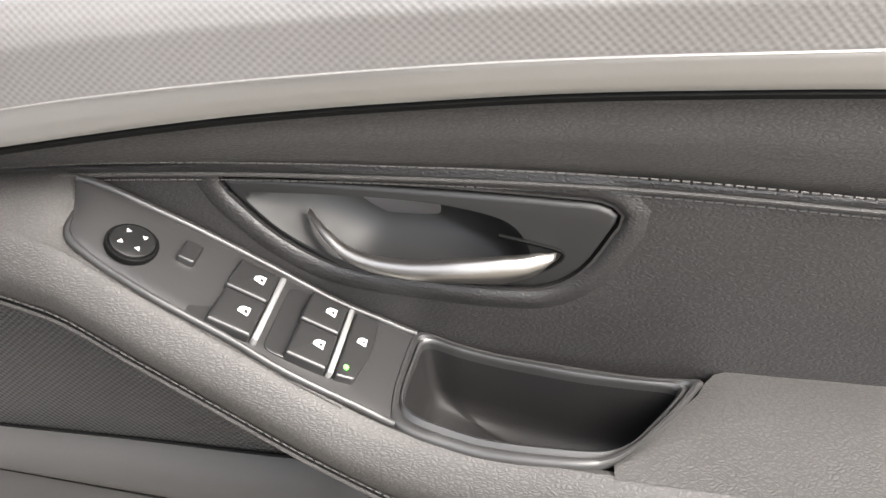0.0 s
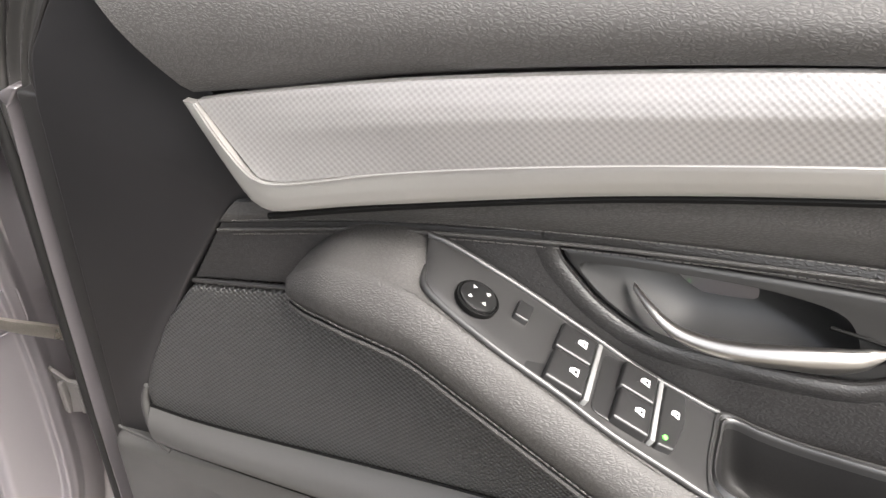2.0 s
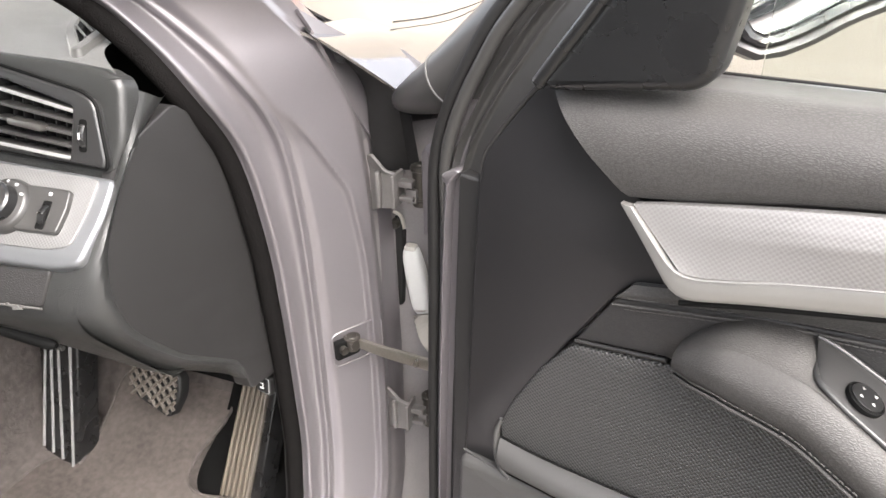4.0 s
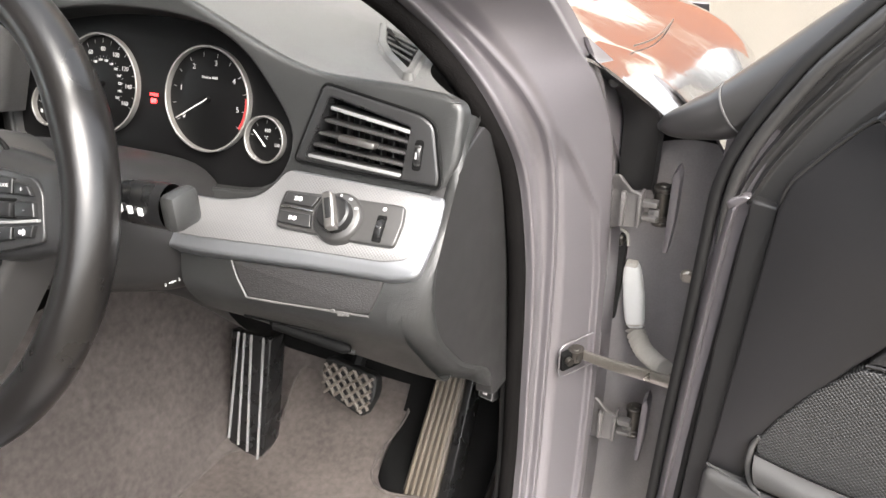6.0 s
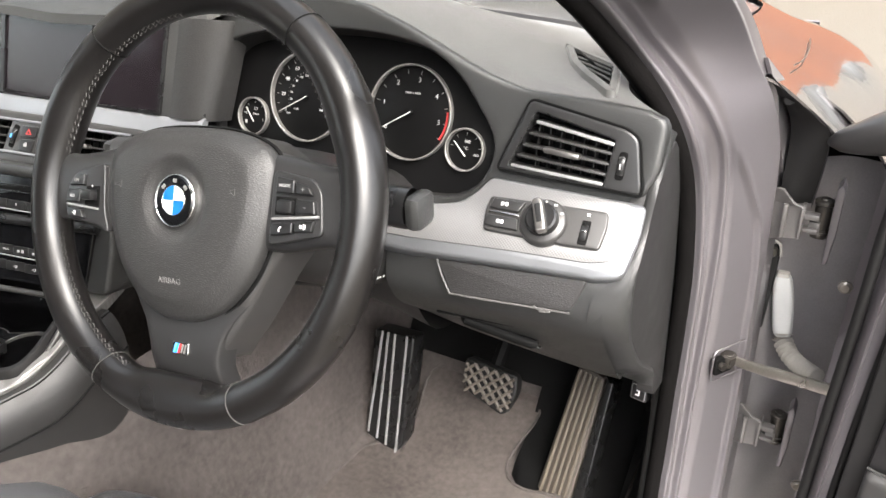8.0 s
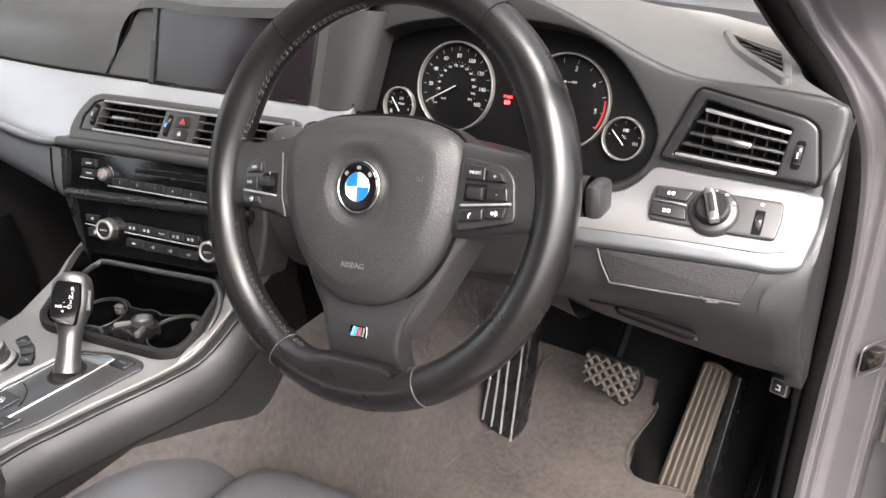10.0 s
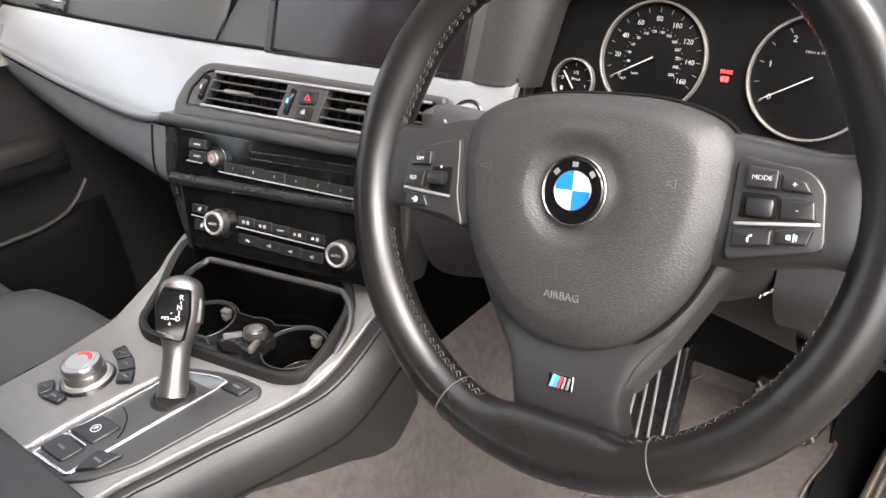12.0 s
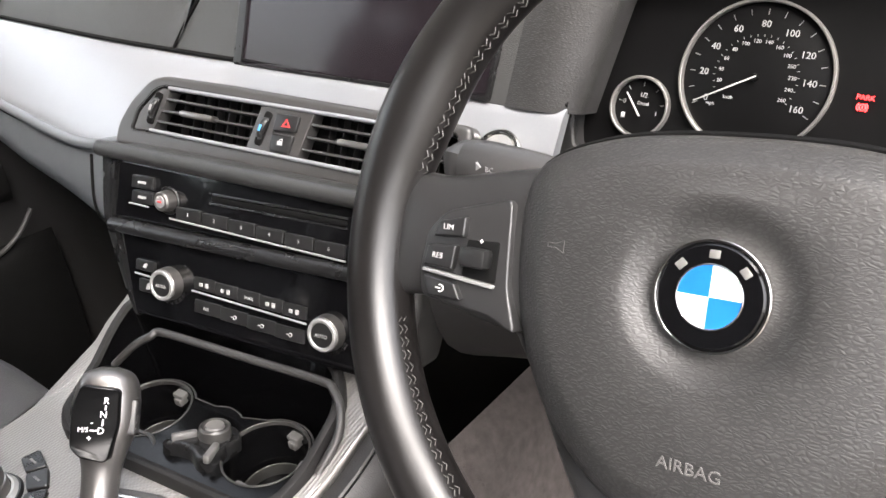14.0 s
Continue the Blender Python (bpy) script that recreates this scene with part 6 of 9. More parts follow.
def build_vents():
    v = thing("air_vent", "dark grey side air vent with bright-edged louvres", "air vent", VENT)
    i2 = rounded([(-0.0570, -0.0262), (0.0400, -0.0312), (0.0462, 0.0135), (-0.0335, 0.0305)], 0.004)
    part("frame", plate(rounded(SIDE_VENT, 0.006), -0.0030, 0.012, 0.003, holes=[i2]), SWITCH, v)
    part("frame_gap", tube([(q.x, -0.0006, q.y) for q in offset(rounded(SIDE_VENT, 0.006), -0.0008)], 0.0014, 6, True), DARK, v)
    part("mouth", sheet([[(q.x, y, q.y) for q in offset(i2, g)] for g, y in ((-0.0008, -0.0032), (0.0006, -0.0026), (0.0016, 0.0), (0.002, 0.022))], closed=True), SATIN, v)
    part("well", plate(offset(i2, -0.002), 0.022, 0.026, 0.0005), DARK, v)
    ends = (((-0.0325, 0.0200), (0.0449, 0.0086)), ((-0.0384, 0.0083), (0.0440, -0.0004)), ((-0.0438, -0.0034), (0.0428, -0.0102)), ((-0.0490, -0.0140), (0.0410, -0.0200)), ((-0.0538, -0.0246), (0.0392, -0.0288)))
    for k, (a, b) in enumerate(ends):
        bright = k in (0, 4)
        part("louvre", strip(a, b, -0.0015, 0.014, 0.0019 if bright else 0.0014), SPOKE, v)
        part("louvre_edge", strip(a, b, -0.0024, -0.0010, 0.0015 if bright else 0.0008), SILVER if bright else SPOKE, v)
    for k in range(7):
        x = -0.034 + k * 0.0115
        part("vane", block(x, x + 0.0012, 0.010, 0.020, -0.026, 0.010 + 0.010 * (1 - k / 8), 0.0004), HARD, v)
    part("slider", moved(block(-0.018, 0.018, -0.0085, 0.002, -0.0030, 0.0030, 0.0022), Matrix.Translation((-0.003, 0, -0.0058)) @ Matrix.Rotation(radians(4.5), 4, "Y")), LEVER, v, "bright slider on the middle louvre")
    part("wheel_slot", plate(rounded([(0.0490, -0.0225), (0.0570, -0.0225), (0.0590, 0.0035), (0.0510, 0.0035)], 0.003), -0.0036, 0.001, 0.0004), DARK, v)
    part("thumb_wheel", moved(lathe([(0, -0.003), (0.0125, -0.003), (0.0135, -0.0015), (0.0135, 0.0015), (0.0125, 0.003), (0, 0.003)], 28), Matrix.Translation((0.0540, 0.0062, -0.0095)) @ Matrix.Rotation(radians(90), 4, "Z")), KEY, v)
    for z in (-0.0170, -0.0120, -0.0070, -0.0020):
        part("wheel_ridge", block(0.0512, 0.0568, -0.0077 + 14 * (z + 0.0095) ** 2 * 3, -0.004, z - 0.0005, z + 0.0005, 0.0002), SPOKE, v)
    part("wheel_mark", block(0.0533, 0.0547, -0.0081, -0.006, -0.0122, -0.0068, 0.0002), DIM_PRINT, v)
    # centre vents with the hazard key between them
    c = thing("centre_air_vent", "twin centre air vents with hazard and lock keys", "air vent", frame_at((-0.021, 0.129, 0.879), 11, 27))
    top_z, low_z = lambda x: 0.0268 - 0.0395 * x, lambda x: -0.0126 - 0.0425 * x
    o = rounded([(-0.1830, -0.0235), (-0.1815, -0.0030), (-0.1690, 0.0190), (-0.1500, 0.0378), (-0.1340, 0.0425), (-0.0570, 0.0400), (0.165, 0.0285), (0.165, -0.0330), (0.083, -0.0285), (-0.0466, -0.0260)], 0.008, 6)
    mouth = rounded([(-0.1632, -0.0085), (-0.1590, 0.0097), (-0.1400, 0.0305), (-0.1290, 0.0335), (0.155, 0.0215), (0.155, -0.0210), (-0.1392, -0.0085)], 0.005, 5)
    part("frame", plate(o, -0.0045, 0.012, 0.005, holes=[mouth], segs=5), SPOKE, c, "rounded satin frame round both vents")
    part("mouth", sheet([[(q.x, y, q.y) for q in offset(mouth, g)] for g, y in ((-0.0010, -0.0047), (0.0006, -0.0040), (0.0014, 0.0), (0.002, 0.022))], closed=True), SATIN, c)
    part("well", plate(offset(mouth, -0.001), 0.020, 0.024, 0.0005), DARK, c)
    wheel_panel = rounded([(-0.1300, 0.0318), (-0.1240, 0.0300), (-0.1385, -0.0072), (-0.1615, -0.0072), (-0.1570, 0.0092), (-0.1390, 0.0290)], 0.003)
    part("wheel_panel", plate(wheel_panel, -0.0032, 0.010, 0.0010), SPOKE, c)
    part("key_panel", plate(rounded([(-0.0232, top_z(-0.0232)), (-0.0345, low_z(-0.0345)), (0.0180, low_z(0.018)), (0.0290, top_z(0.029))], 0.002), -0.0040, 0.010, 0.0010), SPOKE, c)
    part("bright_edge", tube([(-0.1245, -0.0046, top_z(-0.1245)), (0.150, -0.0046, top_z(0.150))], 0.0017, 8), TRIM_SILVER, c, "bright upper bar")
    part("bright_edge", tube([(-0.1400, -0.0046, low_z(-0.1400) + 0.0005), (0.150, -0.0046, low_z(0.150))], 0.0017, 8), TRIM_SILVER, c, "bright lower bar")
    for a, b in (((-0.1275, 0.0225), (-0.0262, 0.0179)), ((-0.1318, 0.0122), (-0.0290, 0.0076)), ((-0.1357, 0.0026), (-0.0322, -0.0022)), ((0.0272, 0.0158), (0.152, 0.0105)), ((0.0244, 0.0056), (0.152, 0.0008)), ((0.0214, -0.0045), (0.152, -0.0090))):
        part("louvre", strip(a, b, -0.0025, 0.014, 0.0011), KEY, c)
        part("louvre_edge", strip(a, b, -0.0034, -0.0022, 0.0009), SPOKE, c)
    for x in [-0.118 + 0.0125 * k for k in range(7)] + [0.036 + 0.0125 * k for k in range(9)]:
        part("vane", block(x, x + 0.0012, 0.009, 0.018, low_z(x) + 0.001, top_z(x) - 0.001, 0.0004), HARD, c)
    for x, z in ((-0.0885, 0.0107), (0.0735, 0.0042)):
        part("slider", moved(block(-0.0185, 0.0185, -0.0085, 0.002, -0.0026, 0.0026, 0.0020), Matrix.Translation((x, 0, z)) @ Matrix.Rotation(radians(2.4), 4, "Y")), LEVER, c, "bright slider on the middle louvre")
    for cx, cz in ((-0.1390, 0.0132), (-0.0184, 0.0078)):
        lean = Matrix.Translation((cx, 0, cz)) @ Matrix.Rotation(radians(17), 4, "Y")
        part("wheel_slot", moved(plate(box_outline(0, 0, 0.0078, 0.029, 0.003), -0.0048, 0.001, 0.0004), lean), DARK, c)
        part("thumb_wheel", moved(lathe([(0, -0.0026), (0.0125, -0.0026), (0.0132, -0.0012), (0.0132, 0.0012), (0.0125, 0.0026), (0, 0.0026)], 28), lean @ Matrix.Translation((0, 0.0042, 0)) @ Matrix.Rotation(radians(90), 4, "Z")), KEY, c)
        for k in (-0.008, -0.004, 0.004, 0.008):
            part("wheel_ridge", moved(block(-0.0024, 0.0024, -0.0092 + 40 * k * k, -0.004, k - 0.0004, k + 0.0004, 0.0002), lean), SPOKE, c)
        part("wheel_mark", moved(block(-0.0011, 0.0011, -0.0096, -0.006, -0.0026, 0.0026, 0.0003), lean), LIGHT_BLUE if cx > -0.1 else DIM_PRINT, c)
    hz = part("hazard_key", plate(rounded([(-0.0062, 0.0212), (0.0173, 0.0208), (0.0148, 0.0069), (-0.0076, 0.0070)], 0.002), -0.0066, 0, 0.0010), KEY, c)
    part("warning_triangle", plate([Vector(q) for q in ((0.0005, 0.0108), (0.0098, 0.0106), (0.0054, 0.0178))], -0.0070, -0.006, 0.0001, holes=[[Vector((0.0030, 0.0121)), Vector((0.0075, 0.0120)), Vector((0.0053, 0.0155))]]), RED, hz)
    lk = part("lock_key", plate(rounded([(-0.0080, 0.0050), (0.0141, 0.0048), (0.0106, -0.0102), (-0.0084, -0.0092)], 0.0028), -0.0066, 0, 0.0010), KEY, c)
    part("lock_mark", plate(box_outline(0.0016, -0.0022, 0.0048, 0.0034, 0.0004), -0.0070, -0.006, 0.0001), DIM_PRINT, lk)
    part("lock_shackle", ring(0.0010, 0.0017, -0.0070, -0.006, (0.0026, 0, -0.0004), 14, 0, 180), DIM_PRINT, lk)


def build_light_switch():
    h = thing("headlight_switch", "black headlight switch panel with a chrome rotary knob", "light switch", TRIM)
    o = [(-0.061, 0.0145), (-0.030, 0.0150), (0.012, 0.0160), (0.053, 0.0160), (0.0550, 0.0), (0.0525, -0.0205), (0.022, -0.0215), (-0.031, -0.0205), (-0.060, -0.0200), (-0.0625, 0.0)]
    part("plate", plate(rounded(o, 0.004), -0.0055, 0.004, 0.0015), SPOKE, h)
    k1 = part("fog_key", plate(rounded([(-0.0585, 0.0015), (-0.0290, 0.0010), (-0.0240, 0.0120), (-0.0565, 0.0120)], 0.002), -0.0085, -0.003, 0.0012), SWITCH, h)
    k2 = part("fog_key", plate(rounded([(-0.0585, -0.0165), (-0.0250, -0.0170), (-0.0280, -0.0055), (-0.0590, -0.0050)], 0.002), -0.0085, -0.003, 0.0012), SWITCH, h)
    part("chrome_line", block(-0.0585, -0.028, -0.0075, -0.003, -0.0028, -0.0010, 0.0005), CHROME, h)
    for z, k in ((0.0068, k1), (-0.0110, k2)):
        part("lamp_mark", plate(rounded([(-0.0435, z - 0.0018), (-0.0405, z - 0.0018), (-0.0405, z + 0.0018), (-0.0435, z + 0.0018)], 0.0012), -0.0090, -0.008, 0.0001), PRINT, k)
        for q in (-1, 0, 1):
            part("ray_mark", block(-0.0475, -0.0445, -0.0090, -0.008, z + q * 0.0013 - 0.0003, z + q * 0.0013 + 0.0003, 0.0), PRINT, k)
    kn = part("knob_base", lathe([(0, -0.010), (0.0195, -0.010), (0.0215, -0.0085), (0.0232, -0.004), (0.0232, 0.0)], 48, (-0.0035, 0, -0.0035)), SPOKE, h)
    m = Matrix.Translation((-0.0035, 0, -0.0035)) @ Matrix.Rotation(radians(-22), 4, "Y")
    part("knob_disc", lathe([(0, -0.020), (0.0130, -0.020), (0.0148, -0.0185), (0.0155, -0.010)], 40, (-0.0035, 0, -0.0035)), SATIN, kn)
    part("knob_grip", moved(merge(plate(rounded([(-0.0048, -0.0165), (0.0048, -0.0165), (0.0050, 0.012), (0.0035, 0.0165), (-0.0035, 0.0165), (-0.0050, 0.012)], 0.0025), -0.0275, -0.019, 0.002)), m), LEVER, kn, "bright satin grip")
    part("grip_inlay", moved(plate(rounded([(-0.0026, -0.008), (0.0026, -0.008), (0.0026, 0.010), (-0.0026, 0.010)], 0.001), -0.0282, -0.026, 0.0004), m), KEY, kn)
    for a, s in ((118, 1), (92, 0), (62, 1), (30, 1)):
        c = (-0.0035 + 0.0188 * math.cos(radians(a)), -0.0035 + 0.0188 * math.sin(radians(a)))
        part("position_mark", plate(box_outline(c[0], c[1], 0.0034 if s else 0.002, 0.0022, 0.0008), -0.0104, -0.009, 0.0001), DIM_PRINT, kn)
    part("dimmer_slot", plate(box_outline(0.0362, -0.0070, 0.0085, 0.0235, 0.0015), -0.0060, -0.003, 0.0003), DARK, h)
    part("dimmer_wheel", moved(lathe([(0, -0.0028), (0.0105, -0.0028), (0.0112, 0), (0.0105, 0.0028), (0, 0.0028)], 28), Matrix.Translation((0.0362, 0.0015, -0.0070)) @ Matrix.Rotation(radians(90), 4, "Z")), KEY, h)
    part("dimmer_ridge", block(0.0336, 0.0388, -0.0103, -0.008, -0.0074, -0.0064, 0.0003), CHROME, h)
    part("dimmer_mark", plate(box_outline(0.0362, 0.0105, 0.003, 0.0025, 0.001), -0.0060, -0.005, 0.0001), PRINT, h)


def ticks(host, cx, cz, r0, r1, angles, y, w=0.0006, material=None):
    for a in angles:
        c, s = math.cos(radians(a)), math.sin(radians(a))
        bm = bmesh.new()
        q = [(r0, -w / 2), (r1, -w / 2), (r1, w / 2), (r0, w / 2)]
        bm.faces.new([bm.verts.new((cx + r * c - t * s, y, cz + r * s + t * c)) for r, t in q])
        bmesh.ops.solidify(bm, geom=bm.faces[:], thickness=0.0002)
        part("tick", bm, material or PRINT, host)


def pointer(host, cx, cz, length, angle, y):
    c, s = math.cos(radians(angle)), math.sin(radians(angle))
    pts = [(-0.002, 0.0005), (-0.002, -0.0005), (length, -0.00028), (length, 0.00028)]
    part("needle", plate([Vector((cx + x * c - z * s, cz + x * s + z * c)) for x, z in pts], y - 0.0015, y, 0.0002), NEEDLE, host)


def build_cluster():
    k = thing("instrument_cluster", "black instrument cluster with four ringed dials, unlit but for red lamps", "instrument cluster", CLUSTER)
    part("face", plate(opening(0.004), 0.0025, 0.012, 0.001), DIAL, k)
    sp = part("speedometer", lathe([(0, 0.0018), (0.047, 0.0018), (0.0485, 0.0025)], 64, (-0.0655, 0, 0.0115)), DIAL, k)
    part("chrome_ring", ring(0.0485, 0.0505, -0.004, 0.003, (-0.0655, 0, 0.0115), 72), BRUSHED, sp)
    ta = part("rev_counter", lathe([(0, 0.0018), (0.047, 0.0018), (0.0485, 0.0025)], 64, (0.0715, 0, 0.0105)), DIAL, k)
    part("chrome_ring", ring(0.0485, 0.0505, -0.004, 0.003, (0.0715, 0, 0.0105), 72), BRUSHED, ta)
    fu = part("fuel_gauge", lathe([(0, 0.0018), (0.020, 0.0018), (0.0205, 0.0025)], 40, (-0.1410, 0, -0.0190)), DIAL, k)
    part("chrome_ring", ring(0.0205, 0.0223, -0.004, 0.003, (-0.1410, 0, -0.0190), 48), BRUSHED, fu)
    oi = part("oil_gauge", lathe([(0, 0.0018), (0.020, 0.0018), (0.0205, 0.0025)], 40, (0.1405, 0, -0.0190)), DIAL, k)
    part("chrome_ring", ring(0.0205, 0.0223, -0.004, 0.003, (0.1405, 0, -0.0190), 48), BRUSHED, oi)
    y = 0.0012
    # speed: 0 to 160 over 240 degrees
    ang = lambda v: 210 - v * 240 / 160
    cx, cz = -0.0655, 0.0115
    ticks(sp, cx, cz, 0.0405, 0.0445, [ang(v) for v in range(0, 161, 10)], y, 0.0006, DIAL_PRINT)
    for v in range(0, 161, 20):
        a = radians(ang(v))
        letters(str(v), 0.0063, cx + 0.0345 * math.cos(a), cz + 0.0345 * math.sin(a), y, DIAL_PRINT, sp, "speed_number")
    for v in range(20, 261, 20):
        a = radians(210 - v * 240 / 258)
        letters(str(v), 0.0036, cx + 0.0235 * math.cos(a), cz + 0.0235 * math.sin(a), y, DIAL_PRINT, sp, "speed_number")
    ticks(sp, cx, cz, 0.0265, 0.0280, [210 - v * 240 / 258 for v in range(0, 261, 10)], y, 0.0004, DIAL_PRINT)
    letters("mph", 0.0034, cx - 0.026, cz - 0.0205, y, DIAL_PRINT, sp)
    letters("km/h", 0.0034, cx - 0.015, cz - 0.0150, y, DIAL_PRINT, sp)
    pointer(sp, cx, cz, 0.042, 209, -0.002)
    part("needle_hub", lathe([(0, -0.0034), (0.0022, -0.0032), (0.0028, 0.001)], 24, (cx, 0, cz)), DARK, sp)
    # revs: 0 to 5.5
    cx, cz = 0.0715, 0.0105
    ang2 = lambda v: 212 - v * 44.5
    ticks(ta, cx, cz, 0.0405, 0.0445, [ang2(v / 2) for v in range(0, 12)], y, 0.0006, DIAL_PRINT)
    for v in range(0, 6):
        a = radians(ang2(v))
        letters(str(v), 0.0074, cx + 0.0350 * math.cos(a), cz + 0.0350 * math.sin(a), y, DIAL_PRINT, ta, "rev_number")
    part("red_band", ring(0.0425, 0.0450, y - 0.0002, y + 0.0004, (cx, 0, cz), 20, -33, 40), RED, ta)
    letters("1/min x 1000", 0.0036, cx, cz + 0.0205, y, DIAL_PRINT, ta)
    pointer(ta, cx, cz, 0.042, 211, -0.002)
    part("needle_hub", lathe([(0, -0.0034), (0.0022, -0.0032), (0.0028, 0.001)], 24, (cx, 0, cz)), DARK, ta)
    for host, gx, txt, na in ((fu, -0.1410, "1/2", 128), (oi, 0.1405, "100", 135)):
        ticks(host, gx, -0.019, 0.0150, 0.0180, [170, 130, 90, 50, 10], y, 0.0006, DIAL_PRINT)
        letters(txt, 0.0048, gx + 0.001, -0.019 + 0.0085, y, DIAL_PRINT, host)
        pointer(host, gx, -0.024, 0.018, na, -0.001)
    letters("Diesel", 0.0036, -0.1395, -0.0165, y, DIAL_PRINT, fu)
    letters("0", 0.0048, -0.1540, -0.0165, y, DIAL_PRINT, fu)
    letters("1", 0.0048, -0.1285, -0.0225, y, DIAL_PRINT, fu)
    part("pump_mark", plate(box_outline(-0.1535, -0.0265, 0.003, 0.004, 0.0004), y - 0.0002, y + 0.0003, 0.0001), DIAL_PRINT, fu)
    letters("\u00b0C", 0.0042, 0.1405, -0.0175, y, DIAL_PRINT, oi)
    letters("150", 0.0042, 0.1530, -0.0230, y, DIAL_PRINT, oi)
    letters("PARK", 0.0044, 0.003, 0.0075, 0.0016, RED_LAMP, k, "warning_word")
    part("brake_lamp", ring(0.0015, 0.0022, 0.0010, 0.0024, (0.0022, 0, 0.0015), 20), RED_LAMP, k)
    part("brake_lamp_side", ring(0.0028, 0.0033, 0.0010, 0.0024, (0.0022, 0, 0.0015), 16, 130, 100), RED_LAMP, k)
    part("brake_lamp_side", ring(0.0028, 0.0033, 0.0010, 0.0024, (0.0022, 0, 0.0015), 16, -50, 100), RED_LAMP, k)
    part("brake_lamp_stroke", block(0.0019, 0.0025, 0.0010, 0.0024, 0.0004, 0.0026, 0), RED_LAMP, k)


def build_pedals_and_floor():
    # carpet: toe board, floor and the side of the tunnel
    secs = []
    for x, zf, lift in ((0.125, 0.63, 0.64), (0.152, 0.60, 0.62), (0.165, 0.52, 0.54), (0.185, 0.40, 0.44), (0.20, 0.31, 0.40), (0.23, 0.272, 0.385), (0.40, 0.262, 0.385), (0.60, 0.262, 0.385), (0.655, 0.275, 0.40), (0.665, 0.35, 0.46)):
        secs.append([(x, -0.95, zf), (x, -0.2, zf), (x, 0.25, zf), (x, 0.42, zf + 0.006), (x, 0.55, zf + (lift - zf) * 0.45), (x, 0.66, lift + 0.10 if x < 0.2 else lift + 0.06), (x, 0.72, max(lift + 0.2, 0.6))])
    part("carpet", loft(secs, 50, 40), CARPET, None)
    tagged(bpy.data.objects["carpet"], "worn grey-brown carpet over floor and tunnel", "carpet", kind="structure")
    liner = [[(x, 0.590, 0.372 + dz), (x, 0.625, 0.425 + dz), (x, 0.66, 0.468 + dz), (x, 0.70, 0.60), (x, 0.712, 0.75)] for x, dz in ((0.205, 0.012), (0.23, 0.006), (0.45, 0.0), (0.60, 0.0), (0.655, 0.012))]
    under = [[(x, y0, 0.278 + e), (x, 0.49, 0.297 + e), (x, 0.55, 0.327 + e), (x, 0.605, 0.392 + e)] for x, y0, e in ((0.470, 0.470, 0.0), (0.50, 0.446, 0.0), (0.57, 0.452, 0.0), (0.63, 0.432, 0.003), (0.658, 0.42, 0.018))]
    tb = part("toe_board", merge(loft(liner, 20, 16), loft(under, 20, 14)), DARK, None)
    tagged(tb, "black sheet over the toe board and round the accelerator", "lining", kind="structure")
    m = thing("floor_mat", "worn grey-brown driver's floor mat with bound edge", "floor mat")
    out = [(0.205, 0.10), (0.215, 0.36), (0.225, 0.415), (0.262, 0.435), (0.285, 0.43), (0.275, 0.50), (0.262, 0.565), (0.275, 0.592), (0.36, 0.615), (0.44, 0.605), (0.472, 0.58), (0.478, 0.55), (0.462, 0.49), (0.468, 0.455), (0.50, 0.44), (0.58, 0.45), (0.64, 0.42), (0.645, 0.10), (0.60, -0.25), (0.24, -0.25)]
    zmat = lambda x, y: 0.279 + float(np.interp(y, [0.40, 0.46, 0.60], [0.0, 0.012, 0.078])) + 0.002 * noise.noise((x * 18, y * 18, 0))
    o = spline(out, 150, True)
    bm = bmesh.new()
    from mathutils import geometry
    # a grid of points inside the outline keeps the pile's folds
    inside = []
    for gx in np.arange(0.215, 0.645, 0.016):
        for gy in np.arange(-0.24, 0.61, 0.016):
            hit = False
            j = len(o) - 1
            for i in range(len(o)):
                if (o[i].y > gy) != (o[j].y > gy) and gx < (o[j].x - o[i].x) * (gy - o[i].y) / (o[j].y - o[i].y) + o[i].x:
                    hit = not hit
                j = i
            if hit and min((Vector((gx, gy)) - q).length for q in o) > 0.007:
                inside.append(Vector((gx, gy)))
    n = len(o)
    vs, es, fs, *_ = geometry.delaunay_2d_cdt([Vector(p) for p in o] + inside, [(i, (i + 1) % n) for i in range(n)], [], 1, 1e-6)
    bv = [bm.verts.new((v.x, v.y, zmat(v.x, v.y))) for v in vs]
    for f in fs:
        bm.faces.new([bv[i] for i in f])
    bmesh.ops.recalc_face_normals(bm, faces=bm.faces)
    ext = bmesh.ops.extrude_face_region(bm, geom=bm.faces[:])
    for v in ext["geom"]:
        if isinstance(v, bmesh.types.BMVert):
            v.co.z -= 0.006
    part("mat_surface", bm, MATTING, m)
    part("bound_edge", tube([(p.x, p.y, zmat(p.x, p.y)) for p in o], 0.0026, 8, True), CARPET, m, "dark bound edge")
    # footrest
    R = frame_at((0.250, 0.452, 0.372), 2, 17)
    f = thing("footrest", "black footrest with four bright metal strips", "footrest", R)
    part("pad", plate(rounded([(-0.033, -0.080), (0.0, -0.092), (0.026, -0.098), (0.036, -0.08), (0.038, 0.11), (-0.036, 0.11)], 0.005), 0.0, 0.04, 0.004), SATIN, f)
    for x0, x1 in ((-0.030, -0.022), (-0.012, -0.010), (0.006, 0.004), (0.026, 0.029)):
        part("metal_strip", tube(spline([(x0, -0.0022, -0.072 - (x0 + 0.03) * 0.4), (x1 * 0.9, -0.0022, 0.11)], 8), 0.0022, 8), SILVER, f)
    # brake
    B = frame_at((0.424, 0.474, 0.437), -4, 22)
